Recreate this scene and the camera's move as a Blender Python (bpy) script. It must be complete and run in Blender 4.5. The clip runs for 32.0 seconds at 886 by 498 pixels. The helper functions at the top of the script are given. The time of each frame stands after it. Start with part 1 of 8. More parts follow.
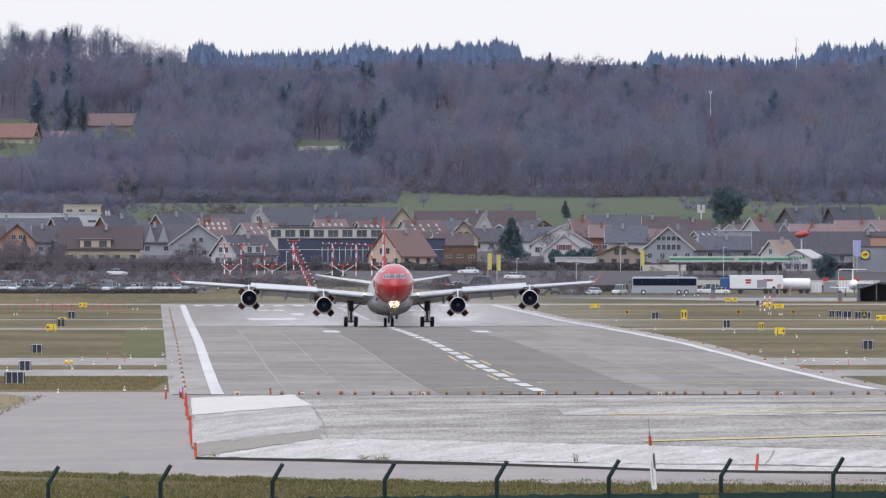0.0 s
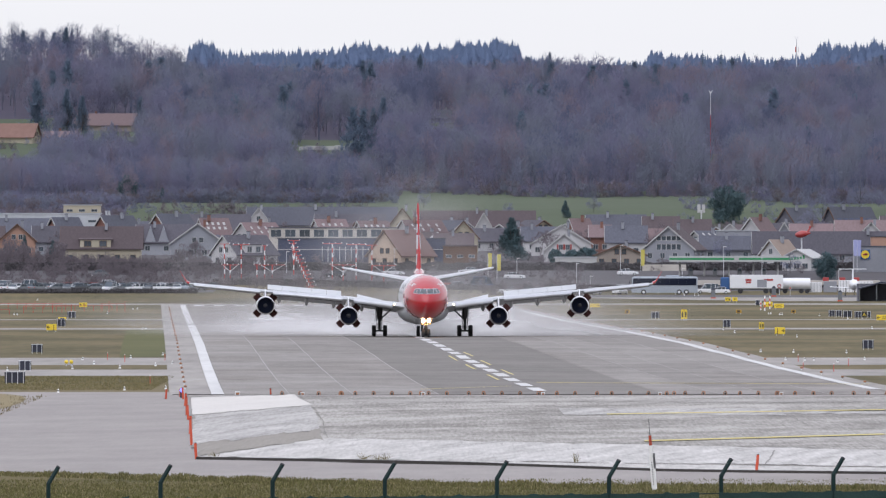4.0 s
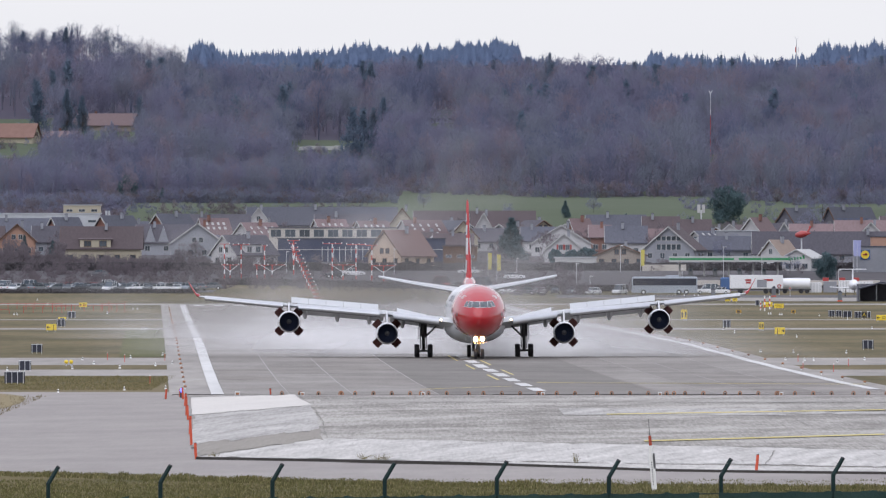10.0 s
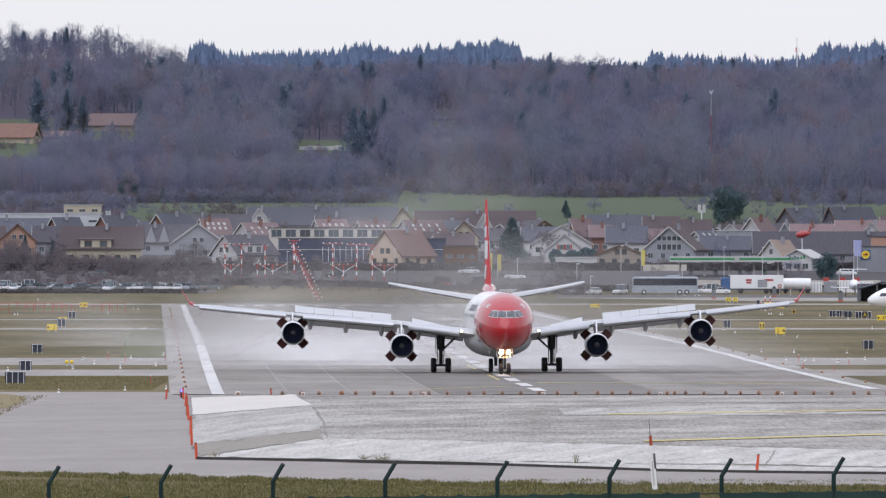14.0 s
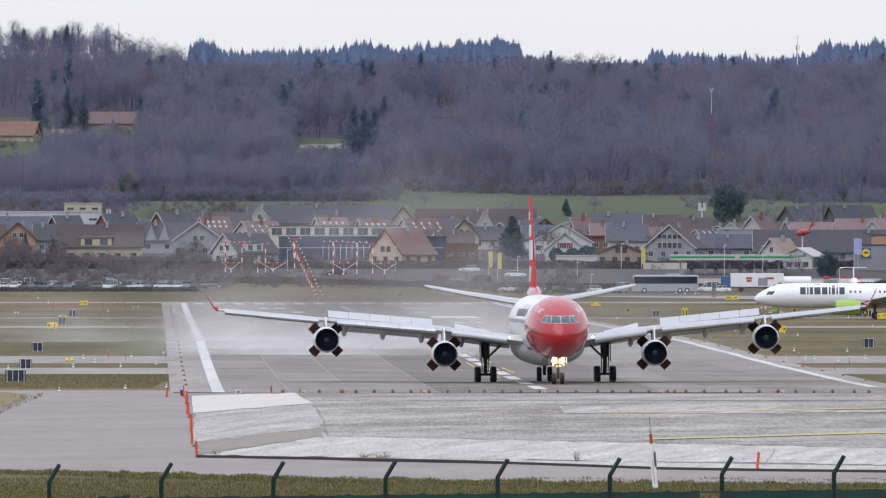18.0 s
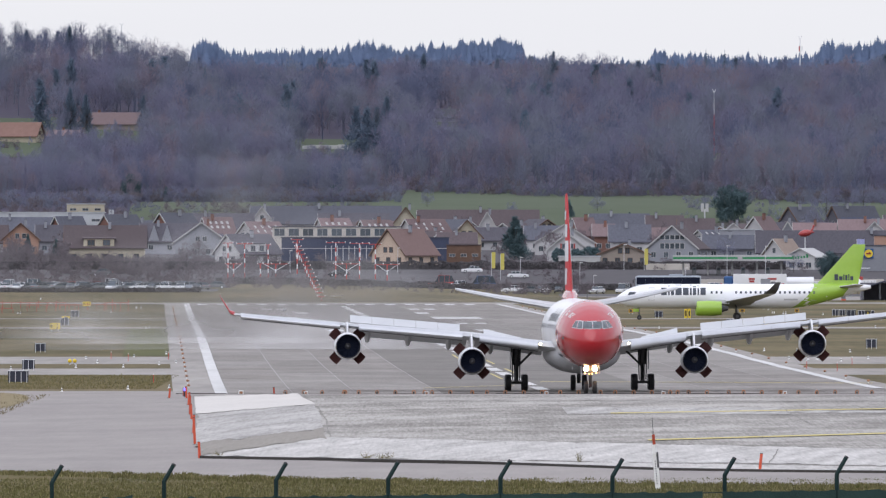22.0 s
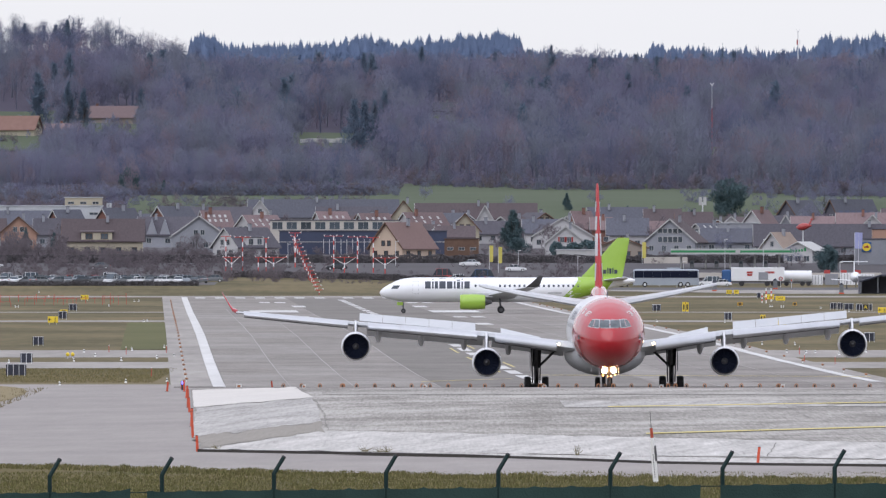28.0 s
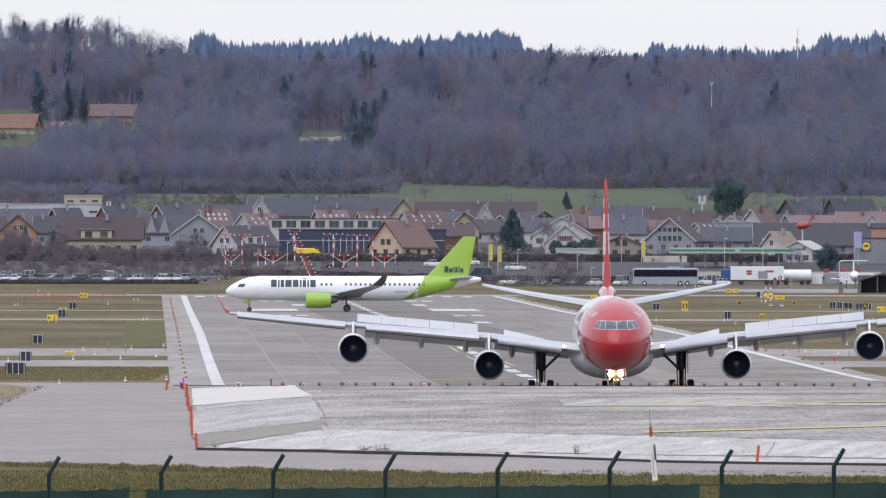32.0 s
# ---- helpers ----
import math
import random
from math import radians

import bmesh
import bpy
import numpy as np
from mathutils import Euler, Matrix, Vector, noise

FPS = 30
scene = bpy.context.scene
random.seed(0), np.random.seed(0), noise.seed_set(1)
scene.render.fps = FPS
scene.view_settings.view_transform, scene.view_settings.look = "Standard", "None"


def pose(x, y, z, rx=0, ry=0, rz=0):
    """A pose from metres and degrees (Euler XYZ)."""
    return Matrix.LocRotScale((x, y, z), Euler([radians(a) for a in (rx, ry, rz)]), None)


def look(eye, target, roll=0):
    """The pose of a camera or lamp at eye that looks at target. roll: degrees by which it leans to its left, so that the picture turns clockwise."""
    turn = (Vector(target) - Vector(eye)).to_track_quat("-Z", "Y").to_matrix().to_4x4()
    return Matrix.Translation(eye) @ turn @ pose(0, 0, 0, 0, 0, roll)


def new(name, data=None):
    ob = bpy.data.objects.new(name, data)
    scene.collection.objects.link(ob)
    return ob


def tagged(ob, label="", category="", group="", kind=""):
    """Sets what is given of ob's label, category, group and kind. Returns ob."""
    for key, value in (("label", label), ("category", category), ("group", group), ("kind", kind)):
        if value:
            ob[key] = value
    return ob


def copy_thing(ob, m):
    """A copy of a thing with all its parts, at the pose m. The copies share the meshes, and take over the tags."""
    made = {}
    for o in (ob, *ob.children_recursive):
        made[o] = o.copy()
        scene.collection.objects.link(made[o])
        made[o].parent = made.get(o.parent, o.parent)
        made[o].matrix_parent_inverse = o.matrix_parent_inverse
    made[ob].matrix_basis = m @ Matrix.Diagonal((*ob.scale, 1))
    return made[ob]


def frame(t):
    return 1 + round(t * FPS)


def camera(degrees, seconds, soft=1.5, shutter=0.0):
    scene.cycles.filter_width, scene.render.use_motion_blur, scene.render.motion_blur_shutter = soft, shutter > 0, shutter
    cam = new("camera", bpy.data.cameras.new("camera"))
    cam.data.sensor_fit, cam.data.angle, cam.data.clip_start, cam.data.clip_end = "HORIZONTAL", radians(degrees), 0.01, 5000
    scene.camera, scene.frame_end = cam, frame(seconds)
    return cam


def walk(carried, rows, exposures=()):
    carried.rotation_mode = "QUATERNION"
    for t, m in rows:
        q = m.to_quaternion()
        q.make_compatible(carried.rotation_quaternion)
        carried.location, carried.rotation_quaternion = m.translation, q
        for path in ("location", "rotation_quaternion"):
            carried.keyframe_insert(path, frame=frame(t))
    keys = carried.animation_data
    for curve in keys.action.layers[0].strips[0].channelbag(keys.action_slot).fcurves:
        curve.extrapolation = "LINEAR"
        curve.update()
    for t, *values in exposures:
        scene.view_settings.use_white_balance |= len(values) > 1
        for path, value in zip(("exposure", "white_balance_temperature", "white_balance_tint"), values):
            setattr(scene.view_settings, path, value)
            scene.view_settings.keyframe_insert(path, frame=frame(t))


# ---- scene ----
cam = camera(3.2077, 32.0, soft=1.3)
EYE = (0.0, 0.0, 12.4)
# time, degrees below the horizon, turn, roll: a tripod that sways a little
HEAD = (
    (0, 0.0389, -0.0000, -0.001), (0.5, 0.0389, -0.0003, -0.007), (1, 0.0389, -0.0001, -0.002), (1.5, 0.0389, -0.0003, -0.007),
    (2, 0.0389, -0.0000, -0.001), (2.5, 0.0389, 0.0003, -0.001), (3, 0.0392, 0.0003, -0.010), (3.5, 0.0395, 0.0003, -0.017),
    (5.5, 0.0395, 0.0007, 0.006), (6, 0.0395, 0.0009, 0.001), (6.5, 0.0400, 0.0010, -0.006), (7, 0.0417, 0.0010, -0.001),
    (7.5, 0.0420, 0.0013, -0.004), (8, 0.0420, 0.0015, -0.005), (8.5, 0.0420, 0.0013, -0.003), (9, 0.0419, 0.0012, -0.004),
    (9.5, 0.0414, 0.0006, -0.004), (10, 0.0392, 0.0000, -0.002), (10.5, 0.0389, -0.0003, -0.008), (11, 0.0389, -0.0003, -0.009),
    (11.5, 0.0393, -0.0003, -0.019), (12, 0.0402, 0.0003, -0.028), (12.5, 0.0396, 0.0007, -0.014), (13, 0.0395, 0.0015, -0.008),
    (13.5, 0.0392, 0.0018, -0.002), (14, 0.0392, 0.0019, -0.001), (14.5, 0.0392, 0.0016, 0.001), (16.5, 0.0452, 0.0022, -0.021),
    (17, 0.0452, 0.0022, -0.021), (17.5, 0.0452, 0.0023, -0.017), (18, 0.0457, 0.0032, 0.004), (18.5, 0.0480, 0.0054, -0.018),
    (19, 0.0483, 0.0084, -0.021), (19.5, 0.0483, 0.0112, -0.021), (20, 0.0483, 0.0118, -0.016), (20.5, 0.0483, 0.0121, -0.013),
    (21, 0.0476, 0.0118, -0.039), (21.5, 0.0453, 0.0119, -0.020), (22, 0.0430, 0.0129, -0.006), (22.5, 0.0415, 0.0146, -0.007),
    (23, 0.0398, 0.0153, -0.014), (23.5, 0.0420, 0.0158, 0.003), (24, 0.0455, 0.0159, -0.002), (24.5, 0.0513, 0.0177, -0.018),
    (25, 0.0563, 0.0183, -0.011), (25.5, 0.0576, 0.0157, -0.008), (27.5, 0.0656, 0.0053, 0.030), (28, 0.0667, 0.0053, -0.002),
    (28.5, 0.0667, 0.0052, -0.002), (29, 0.0659, 0.0044, 0.032), (29.5, 0.0660, 0.0040, 0.041), (30, 0.0678, 0.0035, 0.031),
    (30.5, 0.0703, 0.0034, 0.027), (31, 0.0715, 0.0035, 0.059), (31.5, 0.0719, 0.0037, 0.055), (32, 0.0717, 0.0035, 0.063),
)
walk(cam, [(t, pose(*EYE, 90 - d, 0, a) @ pose(0, 0, 0, 0, 0, r)) for t, d, a, r in HEAD],
     exposures=((0, 0.28, 6150, 13), (4, 0.25, 6150, 13), (8, 0.2, 6150, 13), (20, 0.18, 6150, 13), (32, 0.23, 6150, 13)))

# ---- light: a bright overcast sky, a weak wide sun ----
world = bpy.data.worlds.new("overcast")
world.use_nodes = True
scene.world = world
wn, wl = world.node_tree.nodes, world.node_tree.links
wn.clear()
sky = wn.new("ShaderNodeTexSky")
sky.sky_type, sky.sun_disc = "NISHITA", False
sky.sun_elevation, sky.sun_rotation = radians(42), radians(200)
coord = wn.new("ShaderNodeTexCoord")
axes = wn.new("ShaderNodeSeparateXYZ")
ramp = wn.new("ShaderNodeValToRGB")
ramp.color_ramp.elements[0].position, ramp.color_ramp.elements[0].color = 0.0, (0.665, 0.655, 0.66, 1)
ramp.color_ramp.elements[1].position, ramp.color_ramp.elements[1].color = 0.8, (1.0, 1.0, 1.07, 1)
cloud = wn.new("ShaderNodeTexNoise")
cloud.inputs["Scale"].default_value, cloud.inputs["Detail"].default_value = 9.0, 6.0
stretch = wn.new("ShaderNodeMapping")
stretch.inputs["Scale"].default_value = (1, 1, 6)
soft = wn.new("ShaderNodeMapRange")
soft.inputs["To Min"].default_value, soft.inputs["To Max"].default_value = 0.93, 1.07
grey = wn.new("ShaderNodeVectorMath")
grey.operation = "SCALE"
back_cloud, back_sky, both = wn.new("ShaderNodeBackground"), wn.new("ShaderNodeBackground"), wn.new("ShaderNodeAddShader")
back_sky.inputs["Strength"].default_value = 0.02
back_cloud.inputs["Strength"].default_value = 1.0
wout = wn.new("ShaderNodeOutputWorld")
wl.new(coord.outputs["Generated"], axes.inputs[0])
wl.new(axes.outputs["Z"], ramp.inputs[0])
wl.new(coord.outputs["Generated"], stretch.inputs["Vector"])
wl.new(stretch.outputs[0], cloud.inputs["Vector"])
wl.new(cloud.outputs[0], soft.inputs["Value"])
wl.new(ramp.outputs[0], grey.inputs[0])
wl.new(soft.outputs[0], grey.inputs["Scale"])
wl.new(grey.outputs[0], back_cloud.inputs["Color"])
wl.new(sky.outputs[0], back_sky.inputs["Color"])
wl.new(back_cloud.outputs[0], both.inputs[0])
wl.new(back_sky.outputs[0], both.inputs[1])
wl.new(both.outputs[0], wout.inputs[0])

sun = new("sun", bpy.data.lights.new("sun", "SUN"))
sun.data.energy, sun.data.angle, sun.data.color = 0.9, radians(70), (1.0, 0.97, 0.93)
sun.matrix_basis = look((-40, -90, 110), (0, 0, 0))


# ---- materials ----
def material(name, low, high=None, rough=0.6, metal=0.0, scale=1.0, fine=8.0, bump=0.0, glow=0.0, spec=0.5, space="Object",
             squash=(1, 1, 1), each=0.0, coat=0.0, alpha=1.0, rough_to=None, contrast=1.0, grain=None):
    """Two colours mixed by coarse and fine noise, with relief; each: how far pieces differ from one another."""
    m = bpy.data.materials.new(name)
    m.use_nodes = True
    nt = m.node_tree
    n, l = nt.nodes, nt.links
    b = n["Principled BSDF"]
    b.inputs["Roughness"].default_value, b.inputs["Metallic"].default_value = rough, metal
    b.inputs["Specular IOR Level"].default_value = spec
    b.inputs["Coat Weight"].default_value = coat
    b.inputs["Alpha"].default_value = alpha
    high = high or low
    tc = n.new("ShaderNodeTexCoord")
    geo = n.new("ShaderNodeNewGeometry")
    mp = n.new("ShaderNodeMapping")
    mp.inputs["Scale"].default_value = squash
    l.new(geo.outputs["Position"] if space == "World" else tc.outputs["Object"], mp.inputs["Vector"])
    a, c = n.new("ShaderNodeTexNoise"), n.new("ShaderNodeTexNoise")
    a.inputs["Scale"].default_value, a.inputs["Detail"].default_value = scale, 5.0
    c.inputs["Scale"].default_value, c.inputs["Detail"].default_value = scale * fine, 4.0
    l.new(mp.outputs[0], a.inputs["Vector"])
    if grain:
        mg = n.new("ShaderNodeMapping")
        mg.inputs["Scale"].default_value = grain
        l.new(geo.outputs["Position"] if space == "World" else tc.outputs["Object"], mg.inputs["Vector"])
        c.inputs["Scale"].default_value = 1.0
        l.new(mg.outputs[0], c.inputs["Vector"])
    else:
        l.new(mp.outputs[0], c.inputs["Vector"])
    add = n.new("ShaderNodeMath")
    add.operation = "MULTIPLY_ADD"
    l.new(c.outputs[0], add.inputs[0])
    add.inputs[1].default_value = 0.45
    half = n.new("ShaderNodeMath")
    half.operation = "MULTIPLY_ADD"
    half.inputs[1].default_value, half.inputs[2].default_value = 1.3, -0.37
    l.new(a.outputs[0], half.inputs[0])
    l.new(half.outputs[0], add.inputs[2])
    mix = n.new("ShaderNodeMix")
    mix.data_type = "RGBA"
    mix.inputs["A"].default_value, mix.inputs["B"].default_value = (*low, 1), (*high, 1)
    firm = n.new("ShaderNodeMath")
    firm.operation, firm.use_clamp = "MULTIPLY_ADD", True
    firm.inputs[1].default_value, firm.inputs[2].default_value = contrast, 0.5 - 0.5 * contrast
    l.new(add.outputs[0], firm.inputs[0])
    l.new(firm.outputs[0], mix.inputs["Factor"])
    colour = mix.outputs["Result"]
    if each:
        info = n.new("ShaderNodeObjectInfo")
        mr = n.new("ShaderNodeMapRange")
        mr.inputs["To Min"].default_value, mr.inputs["To Max"].default_value = 1 - each, 1 + each
        tot = n.new("ShaderNodeMath")
        tot.operation = "ADD"
        l.new(info.outputs["Random"], tot.inputs[0])
        l.new(geo.outputs["Random Per Island"], tot.inputs[1])
        fr = n.new("ShaderNodeMath")
        fr.operation = "FRACT"
        l.new(tot.outputs[0], fr.inputs[0])
        l.new(fr.outputs[0], mr.inputs["Value"])
        sc = n.new("ShaderNodeVectorMath")
        sc.operation = "SCALE"
        l.new(colour, sc.inputs[0])
        l.new(mr.outputs[0], sc.inputs["Scale"])
        colour = sc.outputs[0]
    l.new(colour, b.inputs["Base Color"])
    if rough_to is not None:
        rr = n.new("ShaderNodeMapRange")
        rr.inputs["To Min"].default_value, rr.inputs["To Max"].default_value = rough, rough_to
        l.new(a.outputs[0], rr.inputs["Value"])
        l.new(rr.outputs[0], b.inputs["Roughness"])
    if bump:
        bp = n.new("ShaderNodeBump")
        bp.inputs["Strength"].default_value, bp.inputs["Distance"].default_value = bump, 0.05
        l.new(c.outputs[0], bp.inputs["Height"])
        l.new(bp.outputs[0], b.inputs["Normal"])
    if glow:
        b.inputs["Emission Color"].default_value, b.inputs["Emission Strength"].default_value = (*high, 1), glow
    return m


def paving(name, low, high, lean=0.0, bands=0.5, streaks=0.4, specks=0.3, contrast=1.5, pits=0.0):
    """Weathered concrete: long bands across, short streaks that lean a little, fine specks and dark pits."""
    m = material(name, low, high, 0.85, spec=0.12)
    nt = m.node_tree
    n, l = nt.nodes, nt.links
    b = n["Principled BSDF"]
    geo = n.new("ShaderNodeNewGeometry")
    flat = n.new("ShaderNodeMapping")
    flat.inputs["Scale"].default_value = (1.0, 0.0125, 0.0)
    l.new(geo.outputs["Position"], flat.inputs["Vector"])
    total = None
    for size, weight in (((0.05, 2.6, 1), bands), ((0.45, 5.5, 1), streaks), ((5.0, 9.0, 1), specks)):
        turn = n.new("ShaderNodeMapping")
        turn.vector_type = "TEXTURE"
        turn.inputs["Rotation"].default_value = (0, 0, radians(lean))
        turn.inputs["Scale"].default_value = (1 / size[0], 1 / size[1], 1)
        l.new(flat.outputs[0], turn.inputs["Vector"])
        t = n.new("ShaderNodeTexNoise")
        t.inputs["Scale"].default_value, t.inputs["Detail"].default_value = 1.0, 6.0
        t.inputs["Roughness"].default_value = 0.62
        l.new(turn.outputs[0], t.inputs["Vector"])
        k = n.new("ShaderNodeMath")
        k.operation = "MULTIPLY_ADD"
        k.inputs[1].default_value = weight * contrast
        l.new(t.outputs[0], k.inputs[0])
        k.inputs[2].default_value = -0.5 * weight * contrast + (0.5 if total is None else 0.0)
        if total is not None:
            l.new(total, k.inputs[2])
            shift = n.new("ShaderNodeMath")
            shift.operation = "ADD"
            shift.inputs[1].default_value = -0.5 * weight * contrast
            l.new(k.outputs[0], shift.inputs[0])
            total = shift.outputs[0]
        else:
            total = k.outputs[0]
    if pits:
        spot = n.new("ShaderNodeTexNoise")
        spot.inputs["Scale"].default_value, spot.inputs["Detail"].default_value = 3.3, 3.0
        l.new(flat.outputs[0], spot.inputs["Vector"])
        cut = n.new("ShaderNodeMapRange")
        cut.inputs["From Min"].default_value, cut.inputs["From Max"].default_value = 0.62, 0.74
        cut.inputs["To Min"].default_value, cut.inputs["To Max"].default_value = 0.0, pits
        l.new(spot.outputs[0], cut.inputs["Value"])
        less = n.new("ShaderNodeMath")
        less.operation = "SUBTRACT"
        l.new(total, less.inputs[0])
        l.new(cut.outputs[0], less.inputs[1])
        total = less.outputs[0]
    mix = n.new("ShaderNodeMix")
    mix.data_type, mix.clamp_factor = "RGBA", True
    mix.inputs["A"].default_value, mix.inputs["B"].default_value = (*low, 1), (*high, 1)
    l.new(total, mix.inputs["Factor"])
    l.new(mix.outputs["Result"], b.inputs["Base Color"])
    return m


M = dict(
    grass=material("grass", (0.090, 0.080, 0.043), (0.160, 0.130, 0.073), 0.95, scale=1.0, space="World", squash=(0.03, 0.012, 1), grain=(0.6, 0.05, 1), contrast=2.8, spec=0.1),
    grass_near=material("grass_near", (0.062, 0.063, 0.024), (0.150, 0.116, 0.054), 0.95, scale=0.25, fine=9, bump=0.3, space="World", squash=(1, 0.3, 1), spec=0.1),
    # meadow green greyed and blued: distance haze mixed into the colour
    meadow=material("meadow", (0.075, 0.094, 0.060), (0.098, 0.117, 0.079), 0.95, scale=0.02, space="World", spec=0.1),
    asphalt=paving("asphalt", (0.153, 0.140, 0.128), (0.298, 0.276, 0.253), 0, 0.8, 0.4, 0.3, 2.4),
    shoulder=material("shoulder", (0.204, 0.190, 0.174), (0.347, 0.325, 0.299), 0.8, scale=1.0, space="World", squash=(0.2, 0.02, 1), grain=(1.2, 0.08, 1), contrast=1.4, spec=0.2),
    concrete=paving("concrete", (0.192, 0.180, 0.162), (0.402, 0.384, 0.353), 1, 1.0, 0.45, 0.6, 3.4, 0.35),
    pale=paving("pale_concrete", (0.428, 0.408, 0.376), (0.673, 0.645, 0.603), 4, 0.3, 0.3, 0.2, 1.6),
    wet=paving("wet_asphalt", (0.193, 0.175, 0.163), (0.313, 0.286, 0.265), 1, 0.7, 0.5, 0.25, 1.7),
    line_white=material("white_line_paint", (0.40, 0.395, 0.38), (0.62, 0.614, 0.60), 0.6, scale=0.4, space="World", squash=(1, 0.1, 1)),
    line_yellow=material("yellow_line_paint", (0.423, 0.354, 0.110), (0.570, 0.469, 0.138), 0.6, scale=0.5, space="World"),
    patch_dark=paving("dark_patched_asphalt", (0.134, 0.125, 0.114), (0.222, 0.207, 0.190), 0, 0.8, 0.4, 0.3, 2.2),
    patch_pale=material("pale_worn_asphalt", (0.137, 0.127, 0.116), (0.254, 0.236, 0.217), 0.85, scale=1.0, space="World", squash=(0.3, 0.05, 1), grain=(2.2, 0.1, 1), contrast=1.8, spec=0.2),
    mown=material("mown_grass", (0.083, 0.090, 0.040), (0.136, 0.129, 0.062), 0.95, scale=0.1, fine=9, space="World", squash=(0.5, 0.2, 1), spec=0.1),
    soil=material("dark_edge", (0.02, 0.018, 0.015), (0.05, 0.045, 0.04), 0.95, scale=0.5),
    bark=material("bark", (0.13, 0.11, 0.12), (0.24, 0.20, 0.22), 0.95, scale=0.4, each=0.35, spec=0.1),
    bark_dark=material("dark_bark", (0.065, 0.058, 0.055), (0.11, 0.098, 0.09), 0.95, scale=0.6, each=0.2, spec=0.1),
    # town conifers: needles made paler and bluer, with the haze in the colour
    needles=material("needles", (0.063, 0.101, 0.114), (0.101, 0.148, 0.158), 0.9, scale=0.3, each=0.06, spec=0.1),
    # the far ridge's blue is distance haze put into the needle colour
    needles_far=material("hazed_far_needles", (0.110, 0.150, 0.238), (0.126, 0.166, 0.260), 0.95, scale=0.1, spec=0.05),
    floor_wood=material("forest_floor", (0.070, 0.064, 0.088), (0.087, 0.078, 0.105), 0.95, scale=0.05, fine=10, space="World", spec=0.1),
    white=material("white_paint", (0.74, 0.75, 0.77), (0.80, 0.81, 0.83), 0.3, scale=0.4, coat=0.3),
    red=material("red_paint", (0.345, 0.005, 0.011), (0.40, 0.008, 0.016), 0.40, scale=0.4, coat=0.8, spec=0.08),
    red_fin=material("red_fin_paint", (0.46, 0.012, 0.018), (0.52, 0.016, 0.024), 0.5, scale=0.4, spec=0.15),
    wing=material("wing_grey", (0.428, 0.442, 0.460), (0.521, 0.535, 0.552), 0.4, scale=0.5, coat=0.1),
    slat=material("slat_metal", (0.50, 0.51, 0.53), (0.60, 0.61, 0.63), 0.32, metal=0.85, scale=0.6),
    belly=material("belly_grey", (0.42, 0.43, 0.45), (0.50, 0.51, 0.53), 0.4, scale=0.5),
    metal=material("bare_metal", (0.62, 0.62, 0.63), (0.72, 0.72, 0.73), 0.25, metal=1.0, scale=0.8),
    cowl=material("cowl_grey", (0.58, 0.59, 0.61), (0.70, 0.71, 0.73), 0.35, scale=0.6, coat=0.2),
    duct=material("dark_duct", (0.009, 0.012, 0.024), (0.015, 0.019, 0.037), 0.7, scale=1.0, spec=0.06),
    strut=material("dark_strut", (0.05, 0.05, 0.055), (0.12, 0.12, 0.125), 0.45, metal=0.3, scale=2.0),
    rubber=material("rubber", (0.018, 0.018, 0.021), (0.040, 0.040, 0.044), 0.8, scale=3.0),
    glass=material("cockpit_glass", (0.030, 0.042, 0.050), (0.10, 0.125, 0.14), 0.1, scale=2.2, coat=0.6, contrast=2.0),
    door_red=material("reverser_lining", (0.05, 0.018, 0.016), (0.11, 0.03, 0.026), 0.6, scale=1.2),
    lime=material("lime_paint", (0.264, 0.437, 0.039), (0.317, 0.487, 0.065), 0.35, scale=0.5, coat=0.3),
    ink=material("dark_marking", (0.03, 0.04, 0.06), (0.05, 0.06, 0.08), 0.5),
    # yard colour shifted slightly blue to take in the haze over the town
    yard=material("dark_yards", (0.043, 0.039, 0.043), (0.074, 0.067, 0.074), 0.95, scale=0.06, fine=8, space="World"),
    lamp=material("landing_light", (1.0, 0.60, 0.24), (1.0, 0.66, 0.30), 0.4, glow=22.0),
    lamp_small=material("taxi_light", (1.0, 0.45, 0.14), (1.0, 0.48, 0.16), 0.4, glow=4.0),
    lamp_soft=material("wing_light", (1.0, 0.74, 0.42), (1.0, 0.76, 0.45), 0.4, glow=5.0),
)


# a polished clear coat over the red nose and the lime paint
damp = M["wet"].node_tree.nodes["Principled BSDF"]
damp.inputs["Roughness"].default_value, damp.inputs["Specular IOR Level"].default_value = 0.65, 0.16
for key in ("red", "lime", "white"):
    coat = M[key].node_tree.nodes["Principled BSDF"]
    coat.inputs["Coat Roughness"].default_value = 0.04
    coat.inputs["Coat IOR"].default_value = 1.75 if key == "red" else 1.5


# ---- building tools ----
def part(name, bm, mat, parent=None, label="", smooth=True, m=None):
    """Links a bmesh as one mesh object, under parent where there is one."""
    me = bpy.data.meshes.new(name)
    bmesh.ops.recalc_face_normals(bm, faces=bm.faces)
    bm.to_mesh(me)
    bm.free()
    me.materials.append(M[mat] if isinstance(mat, str) else mat)
    if smooth:
        me.polygons.foreach_set("use_smooth", [True] * len(me.polygons))
        me.set_sharp_from_angle(angle=radians(35))
    ob = new(name, me)
    if parent is not None:
        ob.parent = parent
    if m is not None:
        ob.matrix_basis = m
    if label:
        ob["label"] = label
    return ob


